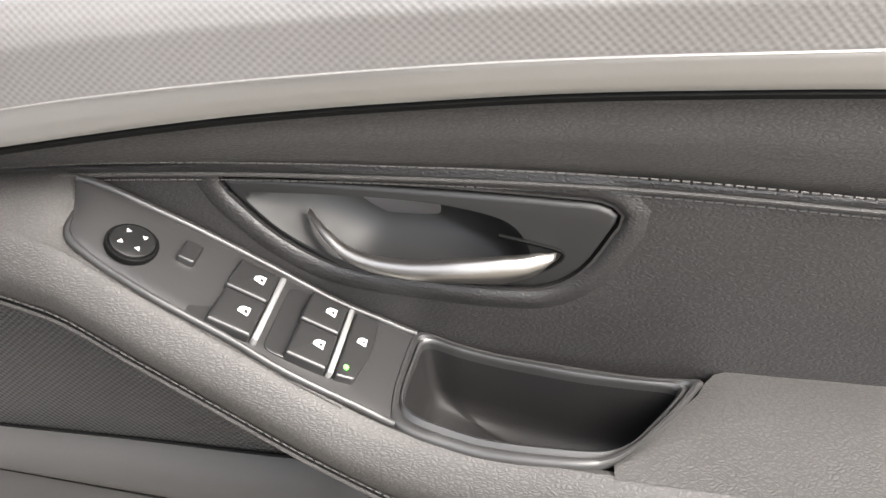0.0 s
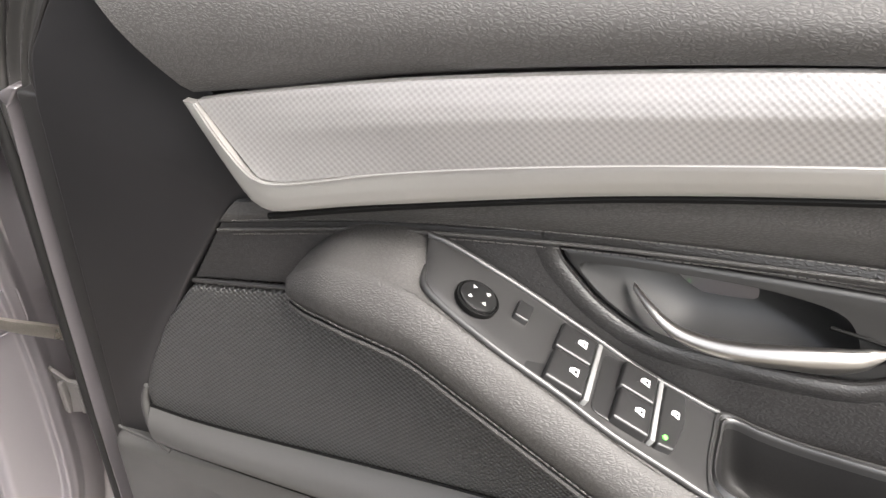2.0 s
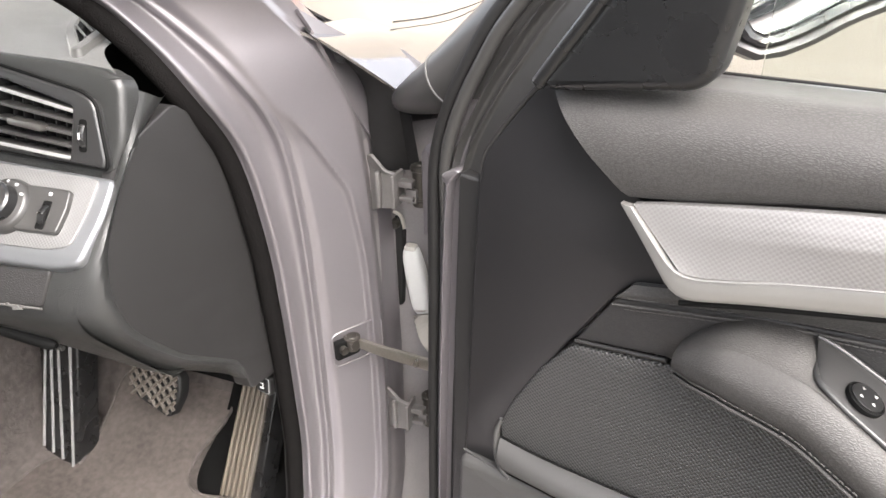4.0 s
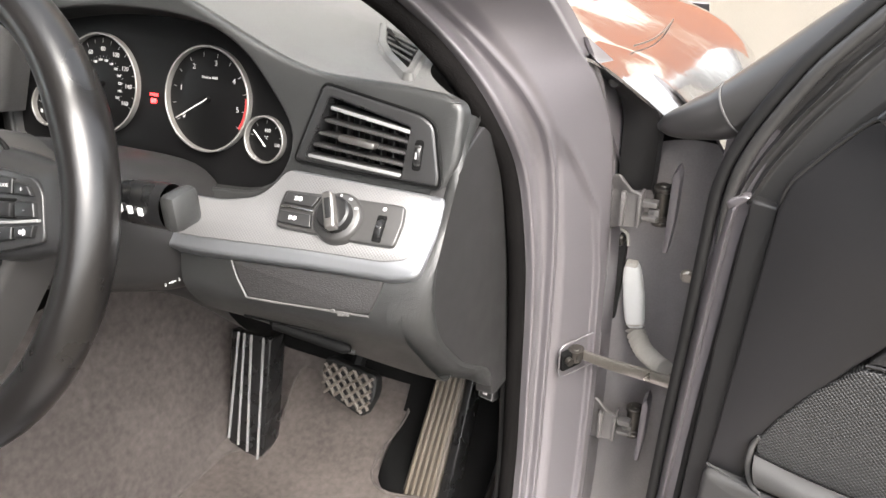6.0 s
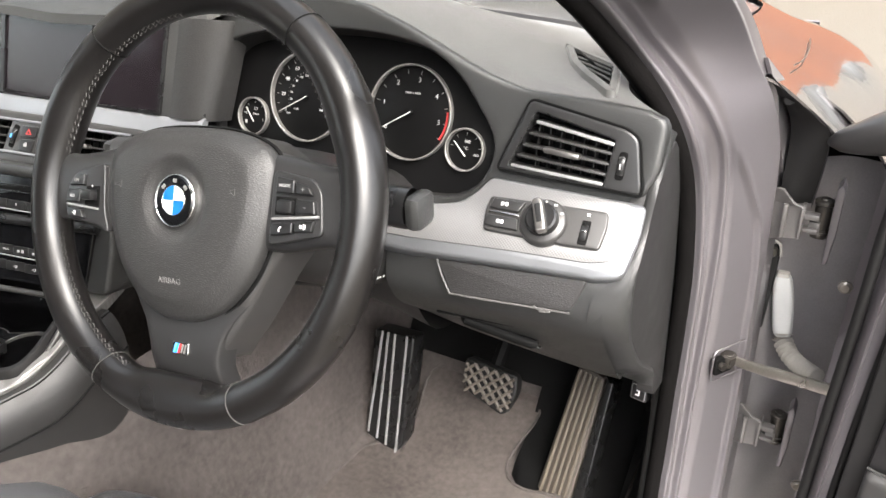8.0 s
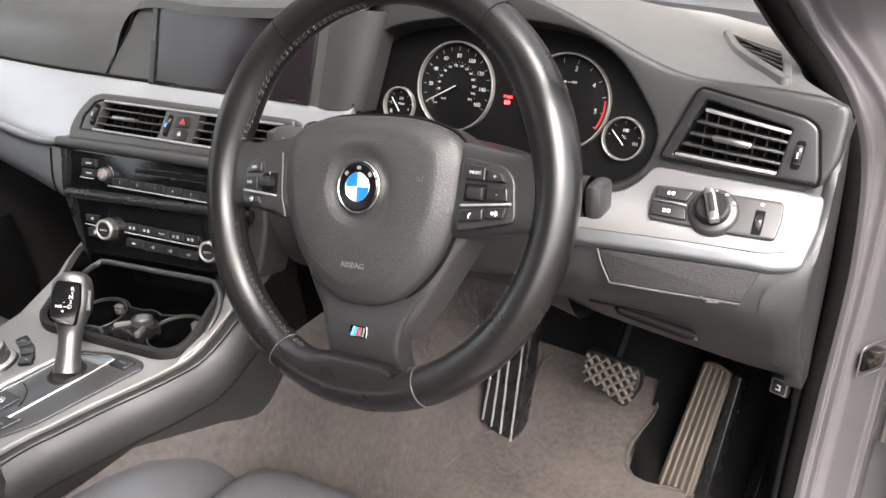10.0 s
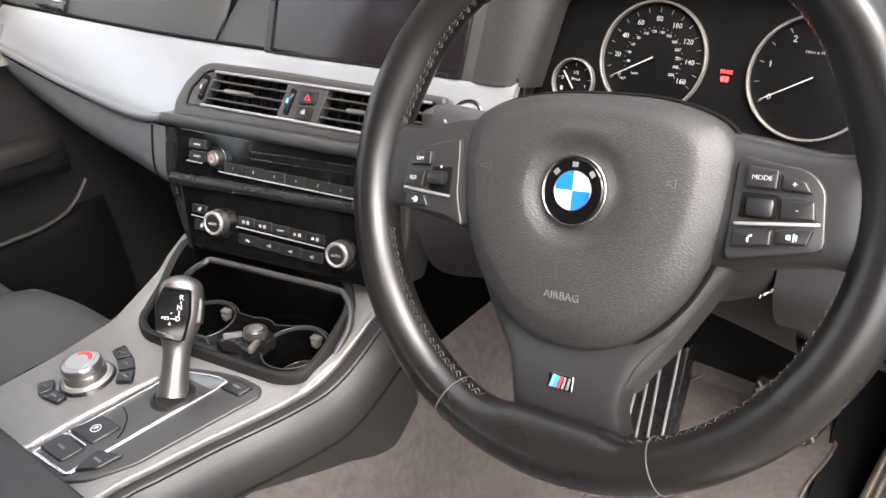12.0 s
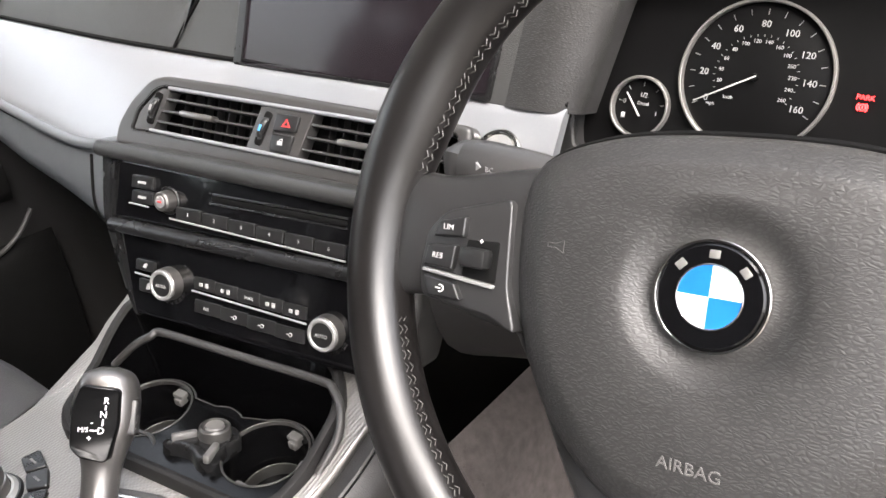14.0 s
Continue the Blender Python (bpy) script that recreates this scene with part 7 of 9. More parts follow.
    b = thing("brake_pedal", "brake pedal with scuffed diamond-pattern rubber pad", "pedal", B)
    bo = [(-0.047, 0.034), (0.046, 0.030), (0.050, 0.0), (0.034, -0.040), (0.010, -0.034), (-0.034, -0.022), (-0.046, 0.0)]
    part("pad", plate(rounded(bo, 0.012, 6), 0.0022, 0.02, 0.005, segs=4), RUBBER, b, "worn brown-grey rubber pad")
    ribs = []
    for s in (1, -1):
        for c in np.linspace(-0.09, 0.09, 11):
            t = [(c + s * q, q) for q in np.linspace(-0.05, 0.05, 40)]
            t = [p for p in t if -0.043 < p[0] < 0.044 and -0.020 - max(0, p[0] + 0.02) * 0.25 < p[1] < 0.029]
            if len(t) > 4:
                ribs.append(tube([(t[0][0], 0.0005, t[0][1]), (t[-1][0], 0.0005, t[-1][1])], 0.0028, 6))
    part("diamond_ribs", merge(*ribs), BRAKE, b)
    part("arm", tube([(0.0, 0.02, 0.02), (0.0, 0.05, 0.10), (0.0, 0.10, 0.24)], 0.011, 8), DARK, b)
    # accelerator
    A = frame_at((0.552, 0.487, 0.362), -14, 24)
    a = thing("accelerator_pedal", "tall ribbed accelerator pedal caked with dried mud", "pedal", A)
    ao = [(-0.026, -0.098), (0.018, -0.108), (0.033, -0.09), (0.030, 0.12), (0.006, 0.125), (-0.016, 0.12)]
    part("pad", plate(rounded(ao, 0.006), 0.0, 0.015, 0.003), BRAKE, a)
    for i in range(5):
        x0, x1 = -0.018 + i * 0.0105, -0.011 + i * 0.0090
        part("rib", tube(spline([(x0, -0.001, -0.092), ((x0 + x1) / 2, -0.002, 0.0), (x1, -0.001, 0.118)], 10), 0.0028, 6), PEDAL, a)
    part("foot", block(-0.03, 0.04, 0.01, 0.04, -0.125, -0.09, 0.004), DARK, a)
    part("side_wall", plate(rounded([(0.036, -0.10), (0.055, -0.09), (0.046, 0.12), (0.034, 0.12)], 0.004), 0.0, 0.03, 0.003), SATIN, a)


def build_boot_button():
    b = thing("boot_release_button", "small black boot release button with a white mark", "button", frame_at((0.672, 0.41, 0.556), -12, 8))
    part("surround", plate(box_outline(0, 0, 0.023, 0.024, 0.003), -0.001, 0.07, 0.0015), HARD, b)
    k = part("key", plate(box_outline(0, 0, 0.0165, 0.0175, 0.002), -0.0035, 0.0, 0.001), KEY, b)
    part("key_frame", plate(box_outline(0, 0, 0.0195, 0.0205, 0.0025), -0.0018, 0.0, 0.0004, holes=[box_outline(0, 0, 0.0178, 0.0188, 0.002)]), SILVER, b)
    part("lid_mark", merge(block(-0.003, 0.003, -0.0038, -0.003, -0.0035, -0.0022, 0), block(0.0012, 0.0026, -0.0038, -0.003, -0.0022, 0.0035, 0), block(-0.002, 0.0026, -0.0038, -0.003, 0.0026, 0.0038, 0)), PRINT, k)


build_dashboard()
build_boot_button()
build_vents()
build_light_switch()
build_cluster()
build_pedals_and_floor()


# ---- steering wheel, turned a little to the left ----
WHEEL = frame_at((0.3705, 0.029, 0.916), 0, 25, 6.3)


def build_wheel():
    w = thing("steering_wheel", "three-spoke sports steering wheel in worn black leather, pale wear marks", "steering wheel", WHEEL)
    cy, R = -0.014, 0.1745
    n, m = 180, 22
    rows = []
    for i in range(n):
        a = 2 * math.pi * i / n
        deg = math.degrees(a) % 360
        thumb = sum(math.exp(-(((deg - c + 180) % 360 - 180) / 13) ** 2) for c in (22, 158))
        # the leather flares into the lower spoke
        off = abs(deg - 270)
        foot = 1.0 if off < 13.0 else max(0.0, (25 - off) / 12.0) ** 2.0
        row = []
        for j in range(m):
            b = 2 * math.pi * j / m
            inner = max(0, -math.cos(b))
            ra = 0.0172 + 0.0045 * thumb * inner + (R - 0.0172 - 0.1465 / math.cos(radians(min(off, 15)))) * foot * inner
            rb = 0.0190 + 0.0015 * thumb
            r = R + ra * math.cos(b)
            row.append((r * math.cos(a), cy - rb * math.sin(b) * (1 - 0.10 * inner), r * math.sin(a)))
        rows.append(row)
    part("rim", sheet(rows, closed=True, around=True), RIM_HIDE, w, "thick black leather rim, polished by use")
    for a in (128, 242.5, 294.5, 52):
        c, s = math.cos(radians(a)), math.sin(radians(a))
        ringpts = []
        for j in range(28):
            b = 2 * math.pi * j / 28
            r = R + 0.0175 * math.cos(b)
            ringpts.append((r * c, cy - 0.0193 * math.sin(b), r * s))
        part("rim_seam", tube(ringpts, 0.0005, 6, True), RIM_THREAD if a in (242.5, 294.5) else DARK, w)
    # zigzag thread where the leather meets, on the inner side of the rim
    for a0, a1 in ((96, 168), (194, 250), (290, 348), (30, 80)):
        pale = a0 in (96, 194)
        for b in (2.78, 2.94) if pale else (2.75,):
            pts = []
            for a in np.linspace(a0, a1, 120):
                thumb = sum(math.exp(-(((a - c + 180) % 360 - 180) / 13) ** 2) for c in (22, 158))
                off = abs(a - 270)
                foot = 1.0 if off < 13.0 else max(0.0, (25 - off) / 12.0) ** 2.0
                inner = -math.cos(b)
                r = R + math.cos(b) * (0.0175 + 0.0045 * thumb * inner + (R - 0.0172 - 0.1465 / math.cos(radians(min(off, 15)))) * foot * inner)
                y = cy - (0.0193 + 0.0015 * thumb) * math.sin(b) * (1 - 0.10 * inner)
                pts.append((r * math.cos(radians(a)), y, r * math.sin(radians(a))))
            part("rim_stitching", stitches(pts, 0.0030, 0.0002, 0.00036 if pale else 0.00028, zig=0.0013), RIM_THREAD if pale else THREAD, w)
    hub = [(-0.098, 0.036), (-0.099, -0.030), (-0.086, -0.048), (-0.058, -0.098), (-0.042, -0.120), (-0.036, -0.132), (0.036, -0.132), (0.042, -0.120), (0.058, -0.098), (0.086, -0.048), (0.099, -0.030), (0.098, 0.036), (0.06, 0.058), (0, 0.064), (-0.06, 0.058)]
    part("hub", plate(rounded(hub, 0.008), -0.008, 0.035, 0.006, segs=4), SPOKE, w)
    # satin insert of the lower spoke: it sinks back under the leather of the rim
    rows = []
    for z, hw, y in ((-0.082, 0.0660, -0.0090), (-0.090, 0.0585, -0.0100), (-0.098, 0.0520, -0.0108), (-0.108, 0.0460, -0.0116), (-0.118, 0.0420, -0.0118), (-0.128, 0.0398, -0.0110), (-0.136, 0.0390, -0.0092), (-0.143, 0.0392, -0.0062), (-0.149, 0.0400, -0.0030), (-0.155, 0.0405, 0.0010)):
        sag = 0.004 * max(0.0, (-z - 0.13) / 0.02)
        rows.append([(x * hw, y + dy, z - sag * (1 - x * x)) for x, dy in ((-1.0, 0.022), (-1.0, 0.0045), (-0.985, 0.0018), (-0.94, 0.0003), (-0.8, 0.0), (-0.4, -0.0006), (0.0, -0.0008), (0.4, -0.0006), (0.8, 0.0), (0.94, 0.0003), (0.985, 0.0018), (1.0, 0.0045), (1.0, 0.022))])
    part("lower_spoke", sheet(rows), SWITCH, w, "satin black lower spoke with small striped badge")
    # spoke arms out to the rim
    for s in (1, -1):
        secs = []
        for x, zt, zb, y0, y1 in ((0.080, 0.046, -0.036, -0.020, 0.02), (0.105, 0.042, -0.034, -0.020, 0.016), (0.130, 0.037, -0.029, -0.021, 0.010), (0.150, 0.036, -0.026, -0.022, 0.004), (0.163, 0.042, -0.030, -0.020, 0.0)):
            zc, h = (zt + zb) / 2, (zt - zb) / 2
            ym, d = (y0 + y1) / 2, (y1 - y0) / 2
            secs.append([(s * x, ym - d * math.copysign(abs(math.sin(t)) ** 0.6, math.sin(t)), zc + h * math.copysign(abs(math.cos(t)) ** 0.7, math.cos(t))) for t in np.linspace(0, 2 * math.pi, 14, endpoint=False)])
        part("spoke", loft(secs, 16, 36, closed=True), SWITCH, w)
    # airbag cover
    half = [(0.0, 0.0625), (0.045, 0.0600), (0.078, 0.0500), (0.0905, 0.0360), (0.0925, 0.010), (0.0880, -0.022), (0.0730, -0.058), (0.0480, -0.086), (0.022, -0.099), (0.0, -0.1015)]
    out = half + [(-x, z) for x, z in half[-2:0:-1]]
    o = spline(out, 96, True)
    rows = []
    for s, y in ((1.0, -0.004), (1.0, -0.013), (0.992, -0.0170), (0.97, -0.0202), (0.92, -0.0236), (0.86, -0.0270), (0.82, -0.0292), (0.79, -0.0302), (0.74, -0.0309), (0.65, -0.0320)):
        rows.append([(p.x * s, y - 0.0, p.y * s + 0.0) for p in o])
    for f, y, r in ((0.5, -0.0328, 0.043), (1.0, -0.0330, 0.0375), (1, -0.0318, 0.034), (1, -0.0292, 0.0295), (1, -0.0276, 0.0262), (1, -0.0272, 0.0232), (1, -0.0270, 0.004)):
        row = []
        for p in o:
            d = p.normalized() * r
            q = p * 0.58 * (1 - f) + d * f
            row.append((q.x, y, q.y))
        rows.append(row)
    part("airbag_cover", sheet(rows, closed=True), AIRBAG, w, "grained charcoal airbag cover")
    part("cover_gap", tube([(p.x * 1.012, -0.0085, p.y * 1.012) for p in o], 0.0018, 6, True), DARK, w)
    ab = letters("AIRBAG", 0.0072, 0.002, -0.0665, -0.0332, MOULDED, w, "airbag_word")
    ab.rotation_euler = (radians(98), 0, 0)
    for x in (-0.066, 0.0605):
        part("horn_mark", tube([(x - 0.004, -0.0318, 0.0094), (x - 0.004, -0.0318, 0.0112), (x, -0.0320, 0.0112), (x + 0.0035, -0.0318, 0.0130), (x + 0.0035, -0.0318, 0.0076), (x, -0.0320, 0.0094), (x - 0.004, -0.0318, 0.0094)], 0.00028, 5), WORN, w)
    rd = part("roundel", lathe([(0, -0.0322), (0.0195, -0.0322), (0.0208, -0.0310), (0.0208, -0.026)], 56), GLOSS, w, "round blue and white enamel emblem")
    part("roundel_edge", ring(0.0206, 0.0222, -0.0318, -0.026), CHROME, rd)
    for k in range(4):
        bm = bmesh.new()
        pts = [(0.0, 0.0)] + [(0.0122 * math.cos(a), 0.0122 * math.sin(a)) for a in np.linspace(radians(90 * k), radians(90 * k + 90), 14)]
        bm.faces.new([bm.verts.new((x, -0.0326, z)) for x, z in pts])
        bmesh.ops.solidify(bm, geom=bm.faces[:], thickness=0.0005)
        part("quadrant", bm, WHITE if k % 2 == 0 else BLUE, rd)
    part("quadrant_ring", ring(0.0121, 0.0127, -0.0329, -0.032), CHROME, rd)
    for a in (138, 90, 42):
        part("emblem_bar", moved(block(-0.0020, 0.0020, -0.0327, -0.032, -0.0016, 0.0016, 0.0002), Matrix.Translation((0.0163 * math.cos(radians(a)), 0, 0.0163 * math.sin(radians(a)))) @ Matrix.Rotation(radians(90 - a), 4, "Y")), BRUSHED, rd)
    bd = part("badge", plate(box_outline(-0.0003, -0.1250, 0.0185, 0.0108, 0.0012), -0.0135, -0.008, 0.0006), CHROME, w, "small rectangular badge with blue and red stripes")
    part("badge_ground", plate(box_outline(-0.0003, -0.1250, 0.0170, 0.0094, 0.0008), -0.0139, -0.012, 0.0002), GLOSS, bd)
    for x, mt in ((-0.0060, LIGHT_BLUE), (-0.0034, BLUE), (-0.0008, RED)):
        part("badge_stripe", plate(rounded([(x - 0.0018, -0.1292), (x + 0.0006, -0.1292), (x + 0.0030, -0.1208), (x + 0.0006, -0.1208)], 0.0003), -0.0144, -0.013, 0.0001), mt, bd)
    for x in (0.0022, 0.0054):
        part("badge_bar", plate(rounded([(x - 0.0012, -0.1290), (x + 0.0008, -0.1290), (x + 0.0022, -0.1210), (x + 0.0004, -0.1210)], 0.0003), -0.0144, -0.013, 0.0001), BRUSHED, bd)
    # switch pods
    pr = part("switch_pod", plate(rounded([(0.0950, 0.0305), (0.1330, 0.0245), (0.1415, 0.0155), (0.1450, -0.0175), (0.0935, -0.0290)], 0.006, 6), -0.0235, -0.01, 0.0015), SWITCH, w)
    yk = -0.0272
    for nm, pts, txt in (("mode_key", [(0.1008, 0.0128), (0.1176, 0.0126), (0.1178, 0.0232), (0.1010, 0.0250)], "MODE"), ("plus_key", [(0.1196, 0.0124), (0.1357, 0.0122), (0.1313, 0.0188), (0.1190, 0.0213)], "+"), ("minus_key", [(0.1208, -0.0026), (0.1390, -0.0020), (0.1373, 0.0082), (0.1202, 0.0085)], "-"), ("phone_key", [(0.0980, -0.0208), (0.1183, -0.0178), (0.1182, -0.0090), (0.0981, -0.0111)], "phone"), ("voice_key", [(0.1204, -0.0166), (0.1364, -0.0153), (0.1386, -0.0066), (0.1203, -0.0090)], "voice")):
        kk = part(nm, plate(rounded(pts, 0.0012), yk, -0.021, 0.0012), KEY, pr)
        cx, cz = sum(p[0] for p in pts) / 4, sum(p[1] for p in pts) / 4
        if txt == "phone":
            part("handset_mark", ring(0.0022, 0.0032, yk - 0.0003, yk + 0.0003, (cx + 0.0008, 0, cz - 0.0012), 12, 100, 110), PRINT, kk)
        elif txt == "voice":
            part("voice_mark", merge(block(cx - 0.003, cx - 0.0008, yk - 0.0003, yk + 0.0003, cz - 0.0012, cz + 0.0012, 0.0), block(cx + 0.0005, cx + 0.0011, yk - 0.0003, yk + 0.0003, cz - 0.0022, cz + 0.0022, 0.0), block(cx + 0.0018, cx + 0.0024, yk - 0.0003, yk + 0.0003, cz - 0.0016, cz + 0.0016, 0.0)), PRINT, kk)
        else:
            letters(txt, 0.0038 if len(txt) > 1 else 0.0058, cx, cz, yk - 0.0002, DIM_PRINT, kk)
    part("roller_well", plate(rounded([(0.0985, -0.0042), (0.1188, -0.0038), (0.1188, 0.0100), (0.0990, 0.0100)], 0.0012), -0.0240, -0.02, 0.0004), DARK, pr)
    part("roller", moved(merge(*[block(0.1030, 0.1180, -0.0052, 0.0052, -0.0052, 0.0052, 0.0022)]), Matrix.Translation((0, -0.0240, 0.0024))), KEY, pr)
    part("chrome_line", moved(block(0.0972, 0.1412, -0.0262, -0.022, -0.0010, 0.0010, 0.0005), Matrix.Translation((0, 0, -0.0057)) @ Matrix.Translation((0.119, 0, 0)) @ Matrix.Rotation(radians(-5.5), 4, "Y") @ Matrix.Translation((-0.119, 0, 0))), SILVER, pr)
    pl = part("switch_pod", plate(rounded([(-0.0945, 0.0280), (-0.1305, 0.0185), (-0.1400, 0.008), (-0.1425, -0.0100), (-0.1400, -0.0245), (-0.1000, -0.0275), (-0.0850, -0.034), (-0.0920, -0.013)], 0.005, 6), -0.0235, -0.01, 0.0015), SWITCH, w)
    for nm, pts, txt in (("limit_key", [(-0.1340, 0.0058), (-0.1163, 0.0072), (-0.1163, 0.0170), (-0.1310, 0.0135)], "LIM"), ("resume_key", [(-0.1380, -0.0086), (-0.1212, -0.0090), (-0.1200, 0.0030), (-0.1365, 0.0014)], "RES"), ("cruise_key", [(-0.1340, -0.0234), (-0.1146, -0.0224), (-0.1189, -0.0151), (-0.1372, -0.0131)], "cruise")):
        kk = part(nm, plate(rounded(pts, 0.0012), yk, -0.021, 0.0012), KEY, pl)
        cx, cz = sum(p[0] for p in pts) / 4, sum(p[1] for p in pts) / 4
        if txt == "cruise":
            part("cruise_mark", merge(ring(0.0014, 0.0020, yk - 0.0003, yk + 0.0003, (cx, 0, cz), 14, -120, 240), block(cx - 0.0028, cx + 0.0002, yk - 0.0003, yk + 0.0003, cz - 0.0003, cz + 0.0003, 0)), PRINT, kk)
        else:
            letters(txt, 0.0040, cx - 0.001, cz, yk - 0.0002, DIM_PRINT, kk)
    part("roller_well", plate(rounded([(-0.1172, -0.0110), (-0.0985, -0.0120), (-0.0985, 0.0072), (-0.1160, 0.0062)], 0.0012), -0.0240, -0.02, 0.0004), DARK, pl)
    part("roller", moved(block(-0.1155, -0.1015, -0.0050, 0.0050, -0.0046, 0.0046, 0.0018), Matrix.Translation((0, -0.0262, -0.0015))), KEY, pl)
    letters("+", 0.0044, -0.1080, 0.0062, -0.0243, PRINT, pl)
    part("chrome_line", moved(block(-0.1388, -0.0985, -0.0262, -0.022, -0.0009, 0.0009, 0.0005), Matrix.Translation((-0.1186, 0, -0.0122)) @ Matrix.Rotation(radians(4), 4, "Y") @ Matrix.Translation((0.1186, 0, 0))), SILVER, pl)


def build_column():
    c = thing("steering_column", "black plastic steering column shroud with two stalks", "steering column")
    secs = []
    for y, zc, hw, hh in ((0.055, 0.895, 0.052, 0.045), (0.08, 0.885, 0.064, 0.062), (0.13, 0.862, 0.078, 0.072), (0.19, 0.835, 0.084, 0.075), (0.25, 0.81, 0.084, 0.07)):
        secs.append([(0.372 + hw * math.copysign(abs(math.cos(t)) ** 0.6, math.cos(t)), y, zc + hh * math.copysign(abs(math.sin(t)) ** 0.6, math.sin(t))) for t in np.linspace(0, 2 * math.pi, 16, endpoint=False)])
    part("shroud", loft(secs, 20, 40, closed=True), HARD, c)
    mk = frame_at((0.4525, 0.165, 0.793), 70, -20) @ Matrix.Scale(0.6, 4)
    part("key_mark", merge(block(-0.006, 0.006, -0.001, 0.001, -0.0005, 0.0005, 0), ring(0.001, 0.0024, -0.001, 0.001, (0.0, 0, 0), 16), block(-0.0125, -0.0105, -0.001, 0.001, -0.003, 0.003, 0), block(0.0105, 0.0125, -0.001, 0.001, -0.003, 0.003, 0)), DIM_PRINT, c, at=mk)
    rs = part("wiper_stalk", loft([[(x, 0.103 - x * 0 + h * 0.8 * math.sin(t), 0.905 + (x - 0.42) * 0.06 + h * math.cos(t)) for t in np.linspace(0, 2 * math.pi, 10, endpoint=False)] for x, h in ((0.42, 0.009), (0.47, 0.011), (0.49, 0.017), (0.52, 0.0185), (0.536, 0.0185))], 14, 20, closed=True), SATIN, c)
    part("stalk_end", block(0.536, 0.552, 0.088, 0.118, 0.897, 0.928, 0.010), SOFT, rs)
    for k in range(3):
        part("stalk_mark", block(0.497 + k * 0.010, 0.501 + k * 0.010, 0.0858, 0.088, 0.909, 0.915, 0.0003), PRINT, rs)
    ls = part("indicator_stalk", loft([[(x, 0.097 + h * 0.8 * math.sin(t), 0.911 + h * math.cos(t)) for t in np.linspace(0, 2 * math.pi, 10, endpoint=False)] for x, h in ((0.32, 0.009), (0.27, 0.011), (0.25, 0.0165), (0.205, 0.0185), (0.188, 0.017))], 14, 20, closed=True), STALK, c)
    part("stalk_end", block(0.176, 0.190, 0.084, 0.110, 0.897, 0.925, 0.006), STALK, ls)
    part("end_key", block(0.1740, 0.1775, 0.089, 0.105, 0.901, 0.921, 0.0015), SPOKE, ls)
    letters("BC", 0.0046, 0.2125, 0.9185, 0.0830, DIM_PRINT, ls)
    part("arrow_mark", plate([Vector(p) for p in ((0.2030, 0.9165), (0.2065, 0.9190), (0.2030, 0.9215))], 0.0830, 0.085, 0.0002, ), DIM_PRINT, ls)
    for k, wd in enumerate((0.0085, 0.0070)):
        part("stalk_print", block(0.2045, 0.2045 + wd, 0.0812, 0.0830, 0.9095 - k * 0.0045, 0.9113 - k * 0.0045, 0.0001), DIM_PRINT, ls)
    st = thing("start_button", "round satin start button in the silver trim", "button", frame_at((0.150, 0.184, 0.884), 8, 42))
    part("ring", ring(0.013, 0.017, -0.004, 0.004), CHROME, st)
    part("cap", lathe([(0, -0.003), (0.012, -0.003), (0.0132, -0.002), (0.0132, 0.003)], 36), SILVER, st)


STACK = frame_at((-0.006, 0.062, 0.79), 11, 17)


